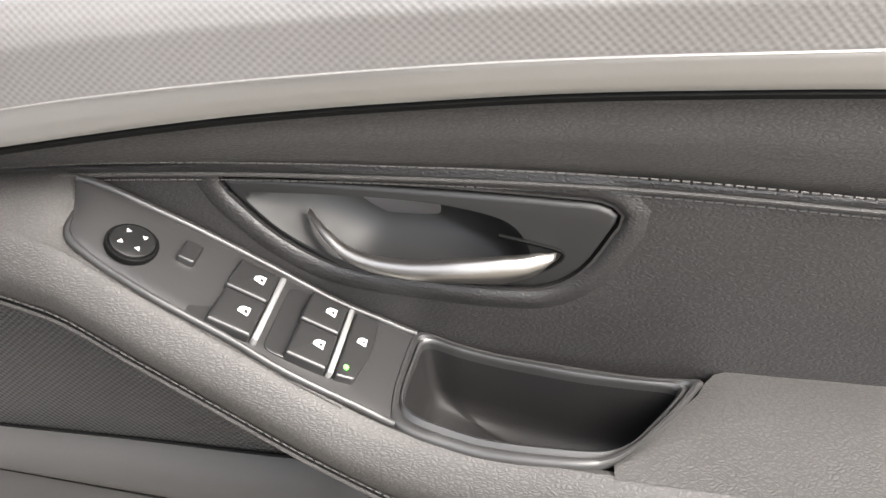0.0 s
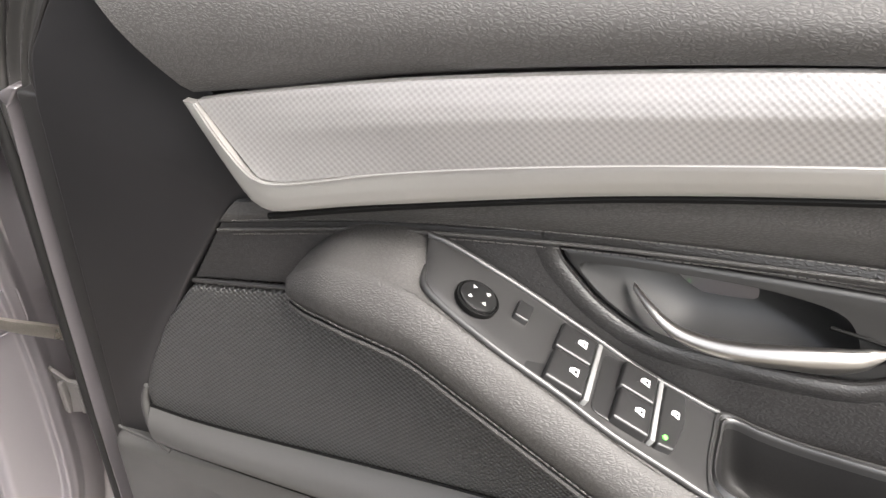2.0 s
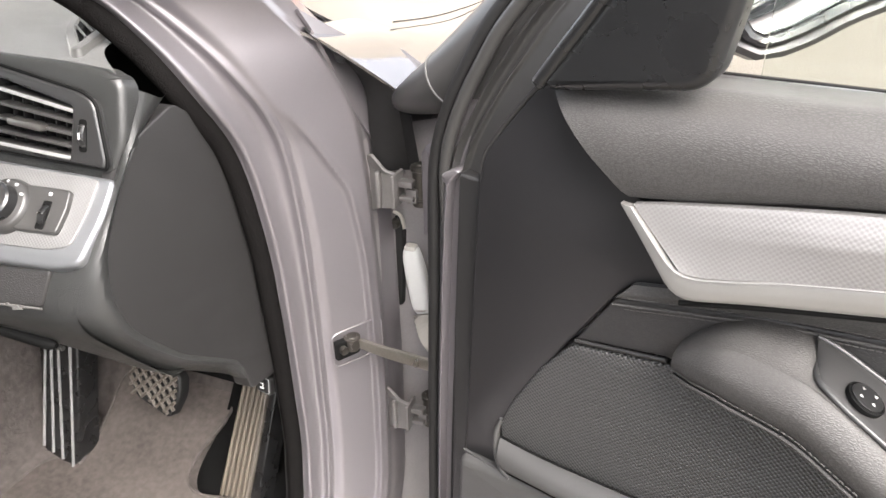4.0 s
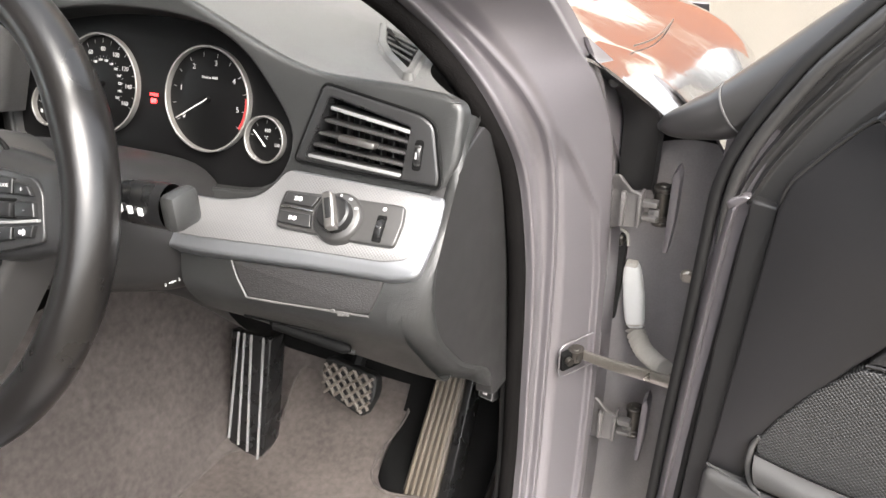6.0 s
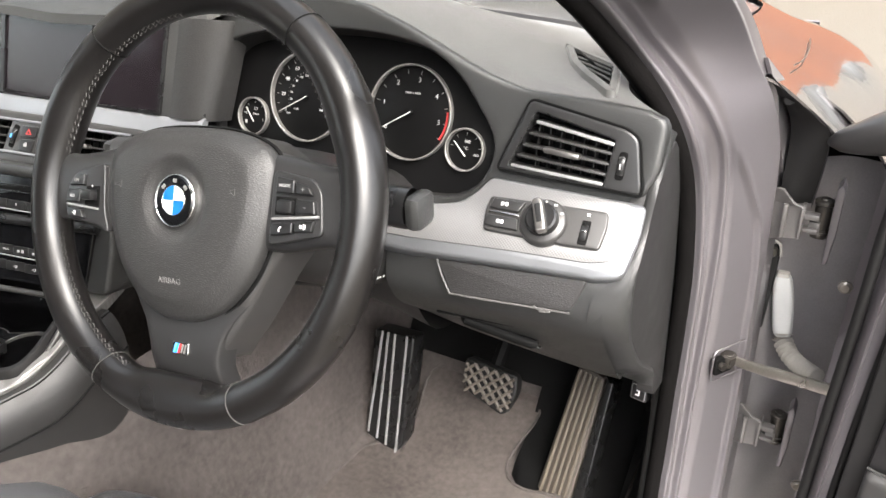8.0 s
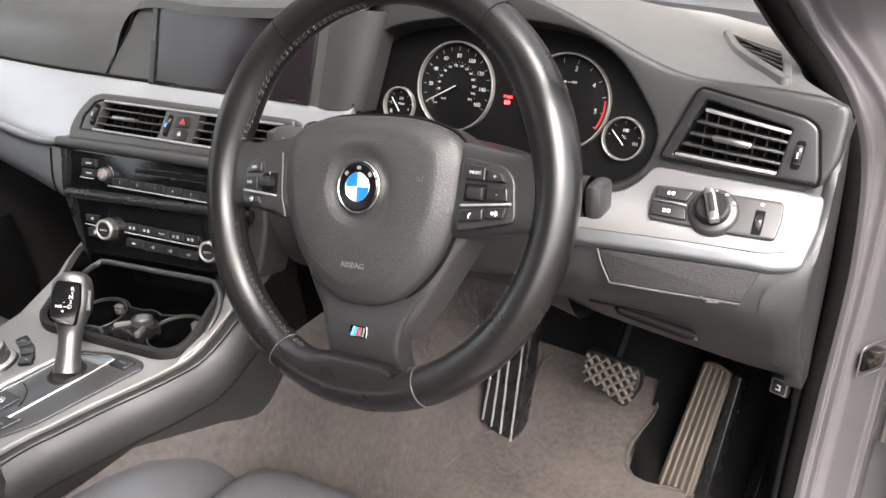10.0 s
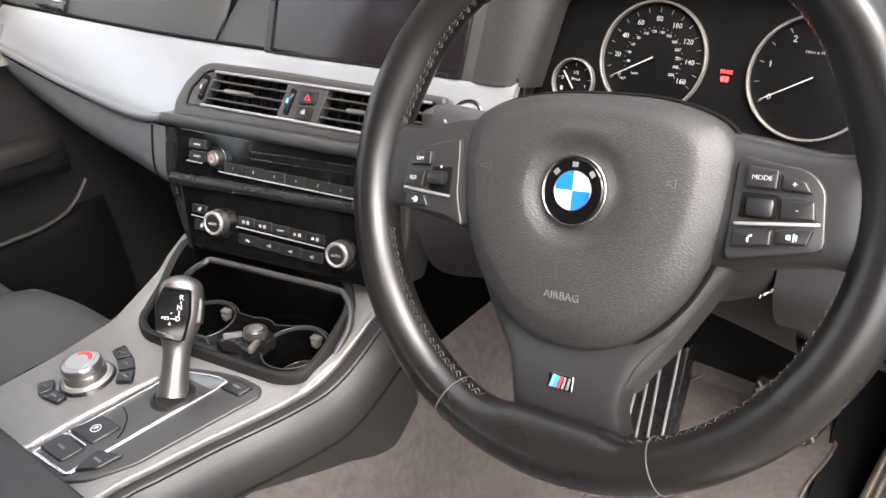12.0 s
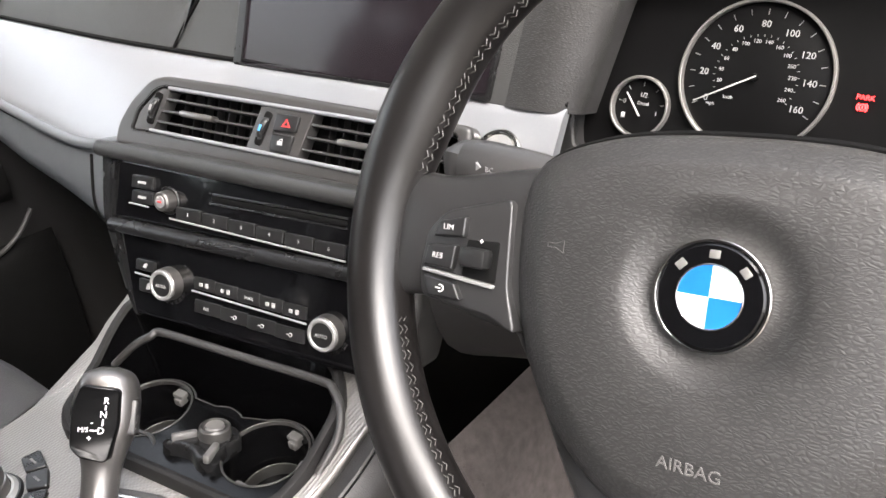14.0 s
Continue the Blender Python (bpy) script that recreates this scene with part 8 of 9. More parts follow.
def build_stack():
    s = thing("centre_stack", "black centre stack surround with satin edges", "console", STACK)
    part("surround", plate(rounded([(-0.160, 0.088), (0.150, 0.078), (0.150, 0.0), (0.14, -0.057), (-0.125, -0.058), (-0.150, 0.004)], 0.01), 0.003, 0.06, 0.006), SOFT, s)
    part("side_rail", band([(-0.160, -0.001, 0.085), (-0.160, -0.001, 0.03), (-0.155, 0.0, 0.010), (-0.136, 0.002, -0.04), (-0.1295, 0.004, -0.057)], [(-0.142, -0.003, 0.082), (-0.148, -0.003, 0.03), (-0.143, -0.003, 0.010), (-0.126, -0.002, -0.04), (-0.1200, 0.0, -0.057)], ((0, 0), (0.3, 0.003), (0.7, 0.003), (1, 0)), 40, 6, 0.008), SATIN, s)
    part("top_roll", tube([(-0.16, -0.004, 0.0845), (0.0, -0.005, 0.080), (0.15, -0.004, 0.075)], 0.007, 10), SOFT, s)
    part("middle_rail", tube([(-0.146, -0.004, 0.021), (0.0, -0.005, 0.021), (0.135, -0.004, 0.022)], 0.0062, 10), SATIN, s)
    r = thing("radio_unit", "gloss black radio with one knob and a disc slot", "radio", STACK)
    part("fascia", plate(rounded([(-0.1385, 0.0770), (0.130, 0.0690), (0.128, 0.0270), (-0.1450, 0.0275)], 0.003), -0.002, 0.02, 0.001), GLOSS, r)
    part("disc_slot", plate(box_outline(0.026, 0.0575, 0.128, 0.0042, 0.0018), -0.0026, 0.001, 0.0003), DARK, r)
    part("slot_lip", block(-0.040, 0.090, -0.0034, -0.001, 0.0605, 0.0622, 0.0006), SATIN, r)
    part("slot_lip", block(-0.040, 0.090, -0.0034, -0.001, 0.0528, 0.0545, 0.0006), SATIN, r)
    for z0, z1 in ((0.0560, 0.0665), (0.0435, 0.0540)):
        kk = part("band_key", plate(rounded([(-0.1225, z0), (-0.0975, z0), (-0.0975, z1), (-0.1210, z1)], 0.001), -0.0055, 0, 0.001), KEY, r)
        part("print_bar", block(-0.114, -0.105, -0.0060, -0.005, (z0 + z1) / 2 - 0.001, (z0 + z1) / 2 + 0.001, 0), DIM_PRINT, kk)
    kn = part("volume_knob", lathe([(0, -0.0115), (0.0066, -0.0115), (0.0080, -0.0104), (0.0088, -0.004), (0.0088, 0)], 36, (-0.0835, 0, 0.0495)), GEAR_METAL, r, "bright volume knob")
    part("knob_cap", lathe([(0, -0.0121), (0.0048, -0.0119), (0.0052, -0.0110)], 28, (-0.0835, 0, 0.0495)), SILVER, kn)
    part("knob_mark", block(-0.0855, -0.0815, -0.0126, -0.0115, 0.0487, 0.0503, 0.0002), RED, kn)
    part("knob_ring", ring(0.0092, 0.0118, -0.003, 0.002, (-0.0835, 0, 0.0495)), SATIN, r)
    for i in range(6):
        x = -0.0600 + i * 0.0273
        kk = part("preset_key", plate(box_outline(x, 0.0412 - i * 0.0009, 0.0262, 0.0100, 0.0008), -0.0050, 0, 0.0008), KEY, r)
        letters(str(i + 1), 0.0042, x, 0.0415 - i * 0.0009, -0.0052, DIM_PRINT, kk)
    part("chrome_line", tube([(-0.1240, -0.0058, 0.0425), (-0.1020, -0.0058, 0.0418)], 0.0009, 6), SILVER, r)
    part("chrome_line", tube([(-0.0790, -0.0056, 0.0358), (0.092, -0.0056, 0.0302)], 0.0009, 6), SILVER, r)
    c = thing("climate_unit", "gloss black climate panel with two silver knobs", "climate control", STACK)
    part("fascia", plate(rounded([(-0.1370, 0.0150), (0.128, 0.0160), (0.112, -0.0560), (-0.1215, -0.0540)], 0.004), -0.002, 0.02, 0.0015), GLOSS, c)
    for x, z in ((-0.0810, -0.0200), (0.0790, -0.0270)):
        kk = part("temperature_knob", lathe([(0, -0.0125), (0.0118, -0.0125), (0.0135, -0.0110), (0.0142, -0.004), (0.0142, 0)], 44, (x, 0, z)), GEAR_METAL, c, "silver-rimmed black temperature knob")
        part("knob_cap", lathe([(0, -0.0132), (0.0092, -0.0130), (0.0098, -0.0120)], 36, (x, 0, z)), KEY, kk)
        part("knob_edge", ring(0.0096, 0.0128, -0.0136, -0.011, (x, 0, z)), SILVER, kk)
        letters("AUTO", 0.0040, x, z - 0.0005, -0.0134, DIM_PRINT, kk)
        part("scale_ring", ring(0.0150, 0.0180, -0.003, 0.001, (x, 0, z), 40, 200, 140), SATIN, c)
        for a in range(215, 326, 18):
            part("scale_notch", moved(block(-0.0006, 0.0006, -0.0036, -0.002, -0.0014, 0.0014, 0), Matrix.Translation((x + 0.0165 * math.cos(radians(a)), 0, z + 0.0165 * math.sin(radians(a)))) @ Matrix.Rotation(radians(90 - a), 4, "Y")), DARK, c)
    for z0, z1, x0 in ((-0.0140, -0.0050, -0.1175), (-0.0325, -0.0215, -0.1140)):
        kk = part("seat_key", plate(box_outline(x0 + 0.010, (z0 + z1) / 2, 0.021, z1 - z0, 0.001), -0.0050, 0, 0.0008), KEY, c)
        part("seat_mark", plate(rounded([(x0 + 0.008, z0 + 0.003), (x0 + 0.012, z0 + 0.003), (x0 + 0.0135, z1 - 0.002), (x0 + 0.010, z1 - 0.0025)], 0.0008), -0.0055, -0.004, 0.0001), DIM_PRINT, kk)
    part("chrome_line", tube([(-0.1180, -0.0056, -0.0170), (-0.0975, -0.0056, -0.0178)], 0.0009, 6), SILVER, c)
    part("chrome_line", tube([(-0.0540, -0.0056, -0.0203), (0.0600, -0.0056, -0.0243)], 0.0009, 6), SILVER, c)
    for i in range(5):
        x, z = -0.0430 + i * 0.0225, -0.0140 - i * 0.0008
        kk = part("upper_key", plate(box_outline(x, z, 0.0224, 0.0105, 0.0008), -0.0036, 0, 0.0006), KEY, c)
        if i == 2:
            letters("MAX", 0.0040, x + 0.002, z, -0.0050, DIM_PRINT, kk)
        else:
            part("key_mark", merge(block(x - 0.004, x - 0.001, -0.0052, -0.0044, z - 0.0014, z + 0.0014, 0), block(x + 0.002, x + 0.005, -0.0052, -0.0044, z - 0.0018, z + 0.0018, 0)), DIM_PRINT, kk)
    for i in range(4):
        x, z = -0.0395 + i * 0.0275, -0.0335 - i * 0.0010
        kk = part("lower_key", plate(box_outline(x, z, 0.0280, 0.0110, 0.0008), -0.0036, 0, 0.0006), KEY, c)
        if i == 0:
            letters("ALL", 0.0040, x, z, -0.0050, DIM_PRINT, kk)
        else:
            part("key_mark", merge(ring(0.0012, 0.0018, -0.0052, -0.0044, (x + 0.002, 0, z), 10), block(x - 0.002, x + 0.0, -0.0052, -0.0044, z - 0.0003, z + 0.0003, 0)), DIM_PRINT, kk)


def build_screen():
    s = thing("display_screen", "wide unlit display set into the dashboard", "screen", frame_at((0.04, 0.207, 0.96), 7, 14))
    part("surround", plate(rounded([(-0.262, -0.046), (0.132, -0.054), (0.148, 0.060), (-0.185, 0.060)], 0.004), 0.004, 0.05, 0.003), SOFT_TOP, s)
    part("backing", plate(rounded([(-0.33, -0.05), (0.13, -0.056), (0.14, 0.055), (-0.25, 0.052)], 0.004), 0.030, 0.06, 0.002), SOFT_TOP, s)
    part("panel", plate(rounded([(-0.166, -0.0440), (0.083, -0.0460), (0.098, 0.056), (-0.152, 0.056)], 0.004), 0.0025, 0.012, 0.001), SCREEN, s)
    part("bezel", plate(rounded([(-0.1755, -0.0440), (0.086, -0.0500), (0.102, 0.060), (-0.160, 0.060)], 0.004), 0.0005, 0.012, 0.0015, holes=[rounded([(-0.1655, -0.0425), (0.0825, -0.0455), (0.0975, 0.055), (-0.1515, 0.055)], 0.003)]), SATIN, s)
    part("end_roll", loft([[(x + (0.009 + 0.12 * max(0.0, x - 0.116)) * (z + 0.052) / 0.057, y, z) for z in (-0.052, 0.005, 0.062)] for x, y in ((0.098, 0.0035), (0.112, 0.0010), (0.126, 0.0015), (0.138, 0.0050), (0.147, 0.0110), (0.153, 0.021), (0.155, 0.045))], 20, 24), AIRBAG, s)


CONSOLE = frame_at((0, -0.08, 0.685), 0, 87)


def console_rise(x, z):
    """The console climbs towards the stack."""
    t = min(1.0, max(0.0, (z - 0.035) / 0.095))
    return -0.030 * t * t * (3 - 2 * t)


def build_console():
    c = thing("centre_console", "centre console with woven aluminium top and leather flanks", "console", CONSOLE)
    tray = [(-0.158, 0.120), (-0.138, 0.132), (0.045, 0.156), (0.074, 0.150), (0.107, 0.118), (0.112, 0.072), (0.108, 0.046), (0.089, 0.034), (-0.085, 0.008), (-0.112, 0.020), (-0.145, 0.080)]
    to = rounded(tray, 0.018, 5)
    top = [(0.105, 0.205), (0.126, 0.150), (0.132, 0.092), (0.117, 0.015), (0.094, -0.053), (0.080, -0.10), (0.070, -0.135), (0.066, -0.20), (0.068, -0.32), (-0.150, -0.32), (-0.150, -0.112), (-0.146, -0.06), (-0.150, 0.0), (-0.172, 0.09), (-0.190, 0.140), (-0.180, 0.195)]
    part("top_trim", plate(rounded(top, 0.01), 0.0, 0.012, 0.002, holes=[offset(to, -0.004)], depth=console_rise), CONSOLE_WEAVE, c, "woven aluminium console top")
    part("trim_edge", tube([(p.x, -0.001 + console_rise(p.x, p.y), p.y) for p in spline(top[:9], 60)], 0.0020, 8), BRUSHED, c)
    part("top_ridge", tube(spline([(-0.046, 0.0012, -0.190), (-0.038, 0.0010, -0.130), (-0.026, 0.0010, -0.060), (-0.014, 0.0014, -0.006)], 24), [0.0035 + 0.002 * min(1, i / 6, (23 - i) / 6) for i in range(24)], 10), CONSOLE_WEAVE, c)
    # leather flank beside the driver's footwell
    a = [Vector((p.x + 0.003, 0.002 + console_rise(p.x, p.y), p.y)) for p in spline(top[1:9], 50)]
    rows = []
    for p in a:
        rows.append([p, p + Vector((0.008, -0.003, 0)), p + Vector((0.018, 0.002, 0)), p + Vector((0.026, 0.016, 0)), p + Vector((0.028, 0.032, 0)), p + Vector((0.026, 0.05, 0)), p + Vector((0.022, 0.085, 0.0)), p + Vector((0.02, 0.17, 0))])
    part("driver_flank", sheet([spline(r, 16) for r in rows]), CONSOLE_HIDE, c, "black leather flank with a stitched seam")
    part("flank_seam", tube([p + Vector((0.0145, -0.0008, 0)) for p in a], 0.0008, 6), DARK, c)
    part("flank_joint", tube([p + Vector((0.0275, 0.045, 0)) for p in a], 0.0012, 6), DARK, c)
    bl = spline([(x - 0.003, 0.002, z) for x, z in top[9:]], 50)
    rows = [[p, p + Vector((-0.010, 0.0, 0)), p + Vector((-0.018, 0.015, 0)), p + Vector((-0.02, 0.06, 0)), p + Vector((-0.02, 0.25, 0))] for p in bl]
    part("passenger_flank", sheet([spline(r, 12) for r in rows]), CONSOLE_HIDE, c)
    part("rear_box", block(-0.10, 0.098, -0.030, 0.10, -0.55, -0.155, 0.012), CONSOLE_HIDE, c, "black leather front of the storage box")
    # tray with cup holders: a glossy well, and an insert with a scalloped rear edge
    t = thing("cup_holder_tray", "open gloss black tray with two cup holders and a lighter socket", "cup holder", CONSOLE)
    rim_prof = ((-0.0065, 0.0), (-0.0062, -0.007), (-0.0048, -0.0105), (-0.002, -0.0115), (0.001, -0.0105), (0.003, -0.0070))
    part("rim", sheet([[(p.x, y + console_rise(p.x, p.y), p.y) for p in offset(to, g)] for g, y in rim_prof], closed=True), RUBBER, t, "satin black rim")
    part("well", sheet([[(p.x, y + console_rise(p.x, p.y), p.y) for p in offset(to, g)] for g, y in ((0.003, -0.0072), (0.0045, 0.0), (0.006, 0.030), (0.007, 0.110))], closed=True), DEEP_GLOSS, t, "deep gloss black wall")
    part("frame_bar", tube(spline([(-0.118, -0.016, 0.070), (-0.098, -0.036, 0.083), (-0.0850, -0.044, 0.0940), (-0.078, -0.045, 0.1010), (0.005, -0.045, 0.1150), (0.0815, -0.045, 0.1280), (0.0960, -0.044, 0.1260), (0.111, -0.040, 0.1170), (0.121, -0.030, 0.1020), (0.119, -0.012, 0.080)], 70), 0.0034, 10), SPOKE, t, "satin grey bar along the tray's far edge")
    part("well_floor", plate(offset(to, 0.004), 0.080, 0.084, 0.001), DARK, t)
    cups = [(-0.086, 0.073, 0.0345), (0.041, 0.092, 0.0345)]
    arc = lambda cx, cz, r, a0, a1, n: [Vector((cx + r * math.cos(radians(a)), cz + r * math.sin(radians(a)))) for a in np.linspace(a0, a1, n)]
    deck_o = [Vector(q) for q in ((0.082, 0.040), (-0.080, 0.0145), (-0.106, 0.026))] + arc(-0.086, 0.073, 0.0375, 190, 52, 22) + arc(-0.021, 0.084, 0.0275, 128, 62, 12) + arc(0.041, 0.092, 0.0375, 135, -8, 24) + [Vector((0.099, 0.052))]
    deck_o = [q for q in deck_o][::-1]
    part("deck", plate(deck_o, 0.020, 0.05, 0.0016, holes=[arc(cx, cz, r, 0, 352, 44) for cx, cz, r in cups], segs=3), DEEP_GLOSS, t, "gloss black insert with scalloped edge")
    part("deck_edge", tube([(q.x, 0.0208, q.y) for q in deck_o], 0.0009, 6, True), SPOKE, t)
    for (cx, cz, r), turns in zip(cups, ((96, 22, 262), (92, 18, 275))):
        part("cup_wall", lathe([(r, 0.0205), (r - 0.0015, 0.05), (r - 0.004, 0.072), (0, 0.072)], 44, (cx, 0, cz)), DEEP_GLOSS, t)
        part("cup_rim", ring(r - 0.0006, r + 0.0010, 0.0190, 0.023, (cx, 0, cz)), SPOKE, t)
        part("inner_ring", ring(r - 0.0075, r - 0.0060, 0.060, 0.072, (cx, 0, cz)), SPOKE, t)
        for a in turns:
            q = Matrix.Translation((cx + (r - 0.003) * math.cos(radians(a)), 0.030, cz + (r - 0.003) * math.sin(radians(a)))) @ Matrix.Rotation(radians(90 - a), 4, "Y")
            part("grip_finger", moved(merge(block(-0.0062, 0.0062, -0.0030, 0.0018, -0.0050, 0.0035, 0.0012), block(-0.0042, 0.0042, 0.0010, 0.0085, -0.0070, 0.0020, 0.0014)), q), GRIP, t, "grey rubber grip finger")
    sk = Matrix.Translation((0.019, 0.001, -0.014)) @ Matrix.Translation((-0.022, 0, 0.096)) @ Matrix.Rotation(radians(-14), 4, "X") @ Matrix.Translation((0.022, 0, -0.096))
    part("socket_collar", plate(rounded([(-0.046, 0.062), (-0.036, 0.070), (-0.022, 0.0735), (-0.008, 0.068), (0.002, 0.074), (-0.002, 0.090), (-0.006, 0.110), (-0.020, 0.116), (-0.034, 0.110), (-0.040, 0.090)], 0.004), 0.013, 0.026, 0.003), SATIN, t, at=sk)
    lg = part("lighter_socket", lathe([(0, 0.0055), (0.0080, 0.0055), (0.0092, 0.0040), (0.0110, 0.0036), (0.0124, 0.0050), (0.0132, 0.016)], 36, (-0.022, 0, 0.096)), SPOKE, t, "grey lighter socket", at=sk)
    part("lighter_cap", lathe([(0, 0.0028), (0.0070, 0.0030), (0.0080, 0.0050)], 28, (-0.022, 0, 0.096)), GRIP, lg)
    for x in (-0.036, -0.004):
        part("socket_wing", moved(block(-0.0028, 0.0028, 0.008, 0.016, -0.012, 0.008, 0.0018), Matrix.Translation((x, 0, 0.080)) @ Matrix.Rotation(radians(28 if x < -0.02 else -28), 4, "Y")), GRIP, t, at=sk)
    part("cup_arm", tube(spline([(-0.092, 0.024, 0.036), (-0.078, 0.020, 0.046), (-0.058, 0.020, 0.052), (-0.044, 0.022, 0.048), (-0.040, 0.026, 0.040)], 24), 0.0026, 8, squash=0.7), SPOKE, t)
    # gear selector
    g = thing("gear_selector", "silver gear selector lever with black face on a black gate", "gear lever", CONSOLE)
    gate = [(-0.029, -0.154), (0.030, -0.152), (0.046, -0.140), (0.066, -0.105), (0.087, -0.014), (0.0925, 0.008), (0.084, 0.0175), (0.056, 0.0170), (0.028, 0.0095), (-0.006, -0.004), (-0.018, -0.060)]
    part("gate", plate(rounded(gate, 0.006), -0.003, 0.004, 0.0015), SPOKE, g)
    gf = rounded([(-0.0270, -0.151), (0.0275, -0.148), (0.0525, 0.0040), (0.0460, 0.0072), (0.0300, 0.0035), (0.0020, -0.0070), (-0.0050, -0.0160)], 0.005)
    part("gate_frame", plate(gf, -0.0044, -0.002, 0.0008, holes=[offset(gf, 0.0030)]), CHROME, g, "bright line round the gate")
    part("gate_well", plate(offset(gf, 0.0028), -0.0036, -0.002, 0.0003), SPOKE, g)
    # a bluish plate paints the sky's reflection onto the gate's gloss
    part("gate_blend", plate(rounded([(-0.0010, -0.0150), (0.0440, -0.0120), (0.0480, 0.0020), (0.0440, 0.0030), (0.0300, -0.0005), (0.0040, -0.0100)], 0.003), -0.0042, -0.003, 0.0003), SKY_GATE, g, "pale sky reflection painted on the gate ahead of the lever")
    part("gate_seam", tube(spline([(-0.006, -0.0040, -0.072), (0.010, -0.0040, -0.078), (0.022, -0.0040, -0.090), (0.026, -0.0040, -0.098)], 12), 0.0006, 6), DARK, g)
    part("key_line", block(-0.020, 0.012, -0.0062, -0.003, -0.1200, -0.1185, 0.0004), CHROME, g)
    part("boot", lathe([(0.021, -0.0036), (0.0175, -0.0060), (0.0155, -0.0045), (0.0150, 0.012)], 32, (0.0215, 0, -0.0370)), RUBBER, g)
    # lever: a round neck that swells into a squared head with a black plate let into it
    base, tip = Vector((0.0215, -0.003, -0.0370)), Vector((-0.0080, -0.0925, 0.0240))
    ax = (tip - base).normalized()
    side = Vector((1, 0, 0))
    side = (side - ax * side.dot(ax)).normalized()
    face = side.cross(ax).normalized()
    if face.z > 0:
        face = -face
    # the head is turned towards the driver
    side, face = side * math.cos(radians(40)) - face * math.sin(radians(40)), face * math.cos(radians(40)) + side * math.sin(radians(40))
    secs = []
    for s, wx, wf, sq, lean in ((0.0, 0.0150, 0.0140, 1.0, 0.0), (0.06, 0.0142, 0.0132, 1.0, 0.0), (0.16, 0.0126, 0.0120, 1.0, 0.001), (0.28, 0.0122, 0.0118, 1.0, 0.002), (0.40, 0.0132, 0.0128, 0.95, 0.002), (0.50, 0.0160, 0.0150, 0.88, 0.001), (0.60, 0.0195, 0.0160, 0.80, 0.0), (0.72, 0.0215, 0.0164, 0.78, 0.0), (0.84, 0.0208, 0.0162, 0.78, 0.0), (0.92, 0.0185, 0.0154, 0.80, 0.0), (0.97, 0.0140, 0.0125, 0.9, 0.0), (1.0, 0.0050, 0.0050, 1.0, 0.0)):
        c0 = base.lerp(tip, s) - face * lean
        secs.append([c0 + side * (wx * math.copysign(abs(math.cos(a)) ** sq, math.cos(a))) + face * (wf * math.copysign(abs(math.sin(a)) ** sq, math.sin(a))) for a in np.linspace(0, 2 * math.pi, 20, endpoint=False)])
    lv = part("lever", loft(secs, 54, 44, closed=True), GEAR_METAL, g, "satin silver lever swelling at the top", sharp=80)
    at = Matrix((side, -face, ax)).transposed().to_4x4()
    at.translation = base.lerp(tip, 0.72)
    bow = lambda x, z: 0.0075 * min(1.0, abs(x + 0.001) / 0.0185) ** 2.6
    fo = rounded([(-0.0172, -0.0210), (-0.0080, -0.0275), (0.0090, -0.0300), (0.0138, -0.0050), (0.0128, 0.0185), (-0.0120, 0.0205), (-0.0182, 0.0040)], 0.004, 6)
    fp = part("lever_face", plate(fo, -0.0218, -0.008, 0.0012, depth=bow), LEVER_PLATE, lv, "gloss black shift pattern plate", at=at)
    for txt, x, z in (("R", 0.0060, 0.0105), ("N", 0.0048, 0.0015), ("D", 0.0040, -0.0090), ("M/S", -0.0072, -0.0085), ("-", -0.0020, -0.0035), ("+", -0.0030, -0.0140)):
        letters(txt, 0.0062 if len(txt) == 1 else 0.0046, x, z, -0.0225, PRINT, fp)
    part("pattern_line", merge(block(0.0052, 0.0058, -0.0223, -0.0205, 0.0048, 0.0076, 0), block(0.0042, 0.0048, -0.0223, -0.0205, -0.0058, -0.0016, 0), block(-0.0030, 0.0012, -0.0223, -0.0205, -0.0092, -0.0086, 0)), PRINT, fp)
    part("park_key", plate(box_outline(0, 0, 0.015, 0.011, 0.003), -0.0008, 0.004, 0.0008), SPOKE, lv, "grey park key on the lever's top", at=at @ Matrix.Translation((-0.002, -0.0085, 0.0258)) @ Matrix.Rotation(radians(-48), 4, "X"))
    uk = part("unlock_key", plate(box_outline(0, 0, 0.0125, 0.024, 0.0025), -0.0014, 0.004, 0.001), SPOKE, lv, "ribbed unlock key", at=at @ Matrix.Translation((0.0206, -0.0035, -0.001)) @ Matrix.Rotation(radians(90), 4, "Z"))
    for k in range(5):
        part("key_rib", block(-0.0042, 0.0042, -0.0020, -0.001, -0.0085 + k * 0.0042, -0.0073 + k * 0.0042, 0.0004), SPOKE, uk)
    for nm, pts, txt in (("brake_key", [(-0.0205, -0.117), (0.0135, -0.115), (0.0175, -0.088), (-0.0120, -0.089)], "P"), ("hold_key", [(-0.0255, -0.143), (0.0090, -0.142), (0.0130, -0.121), (-0.0215, -0.122)], "hold"), ("parking_key", [(0.0285, -0.141), (0.0440, -0.128), (0.0500, -0.106), (0.0240, -0.116)], "P)"), ("stability_key", [(0.052, -0.006), (0.077, -0.004), (0.080, 0.011), (0.055, 0.011)], "bar")):
        kk = part(nm, plate(rounded(pts, 0.003), -0.0058, -0.002, 0.0015), KEY, g)
        cx, cz = sum(p[0] for p in pts) / 4, sum(p[1] for p in pts) / 4
        if txt == "P":
            letters("P", 0.0065, cx, cz, -0.0061, PRINT, kk)
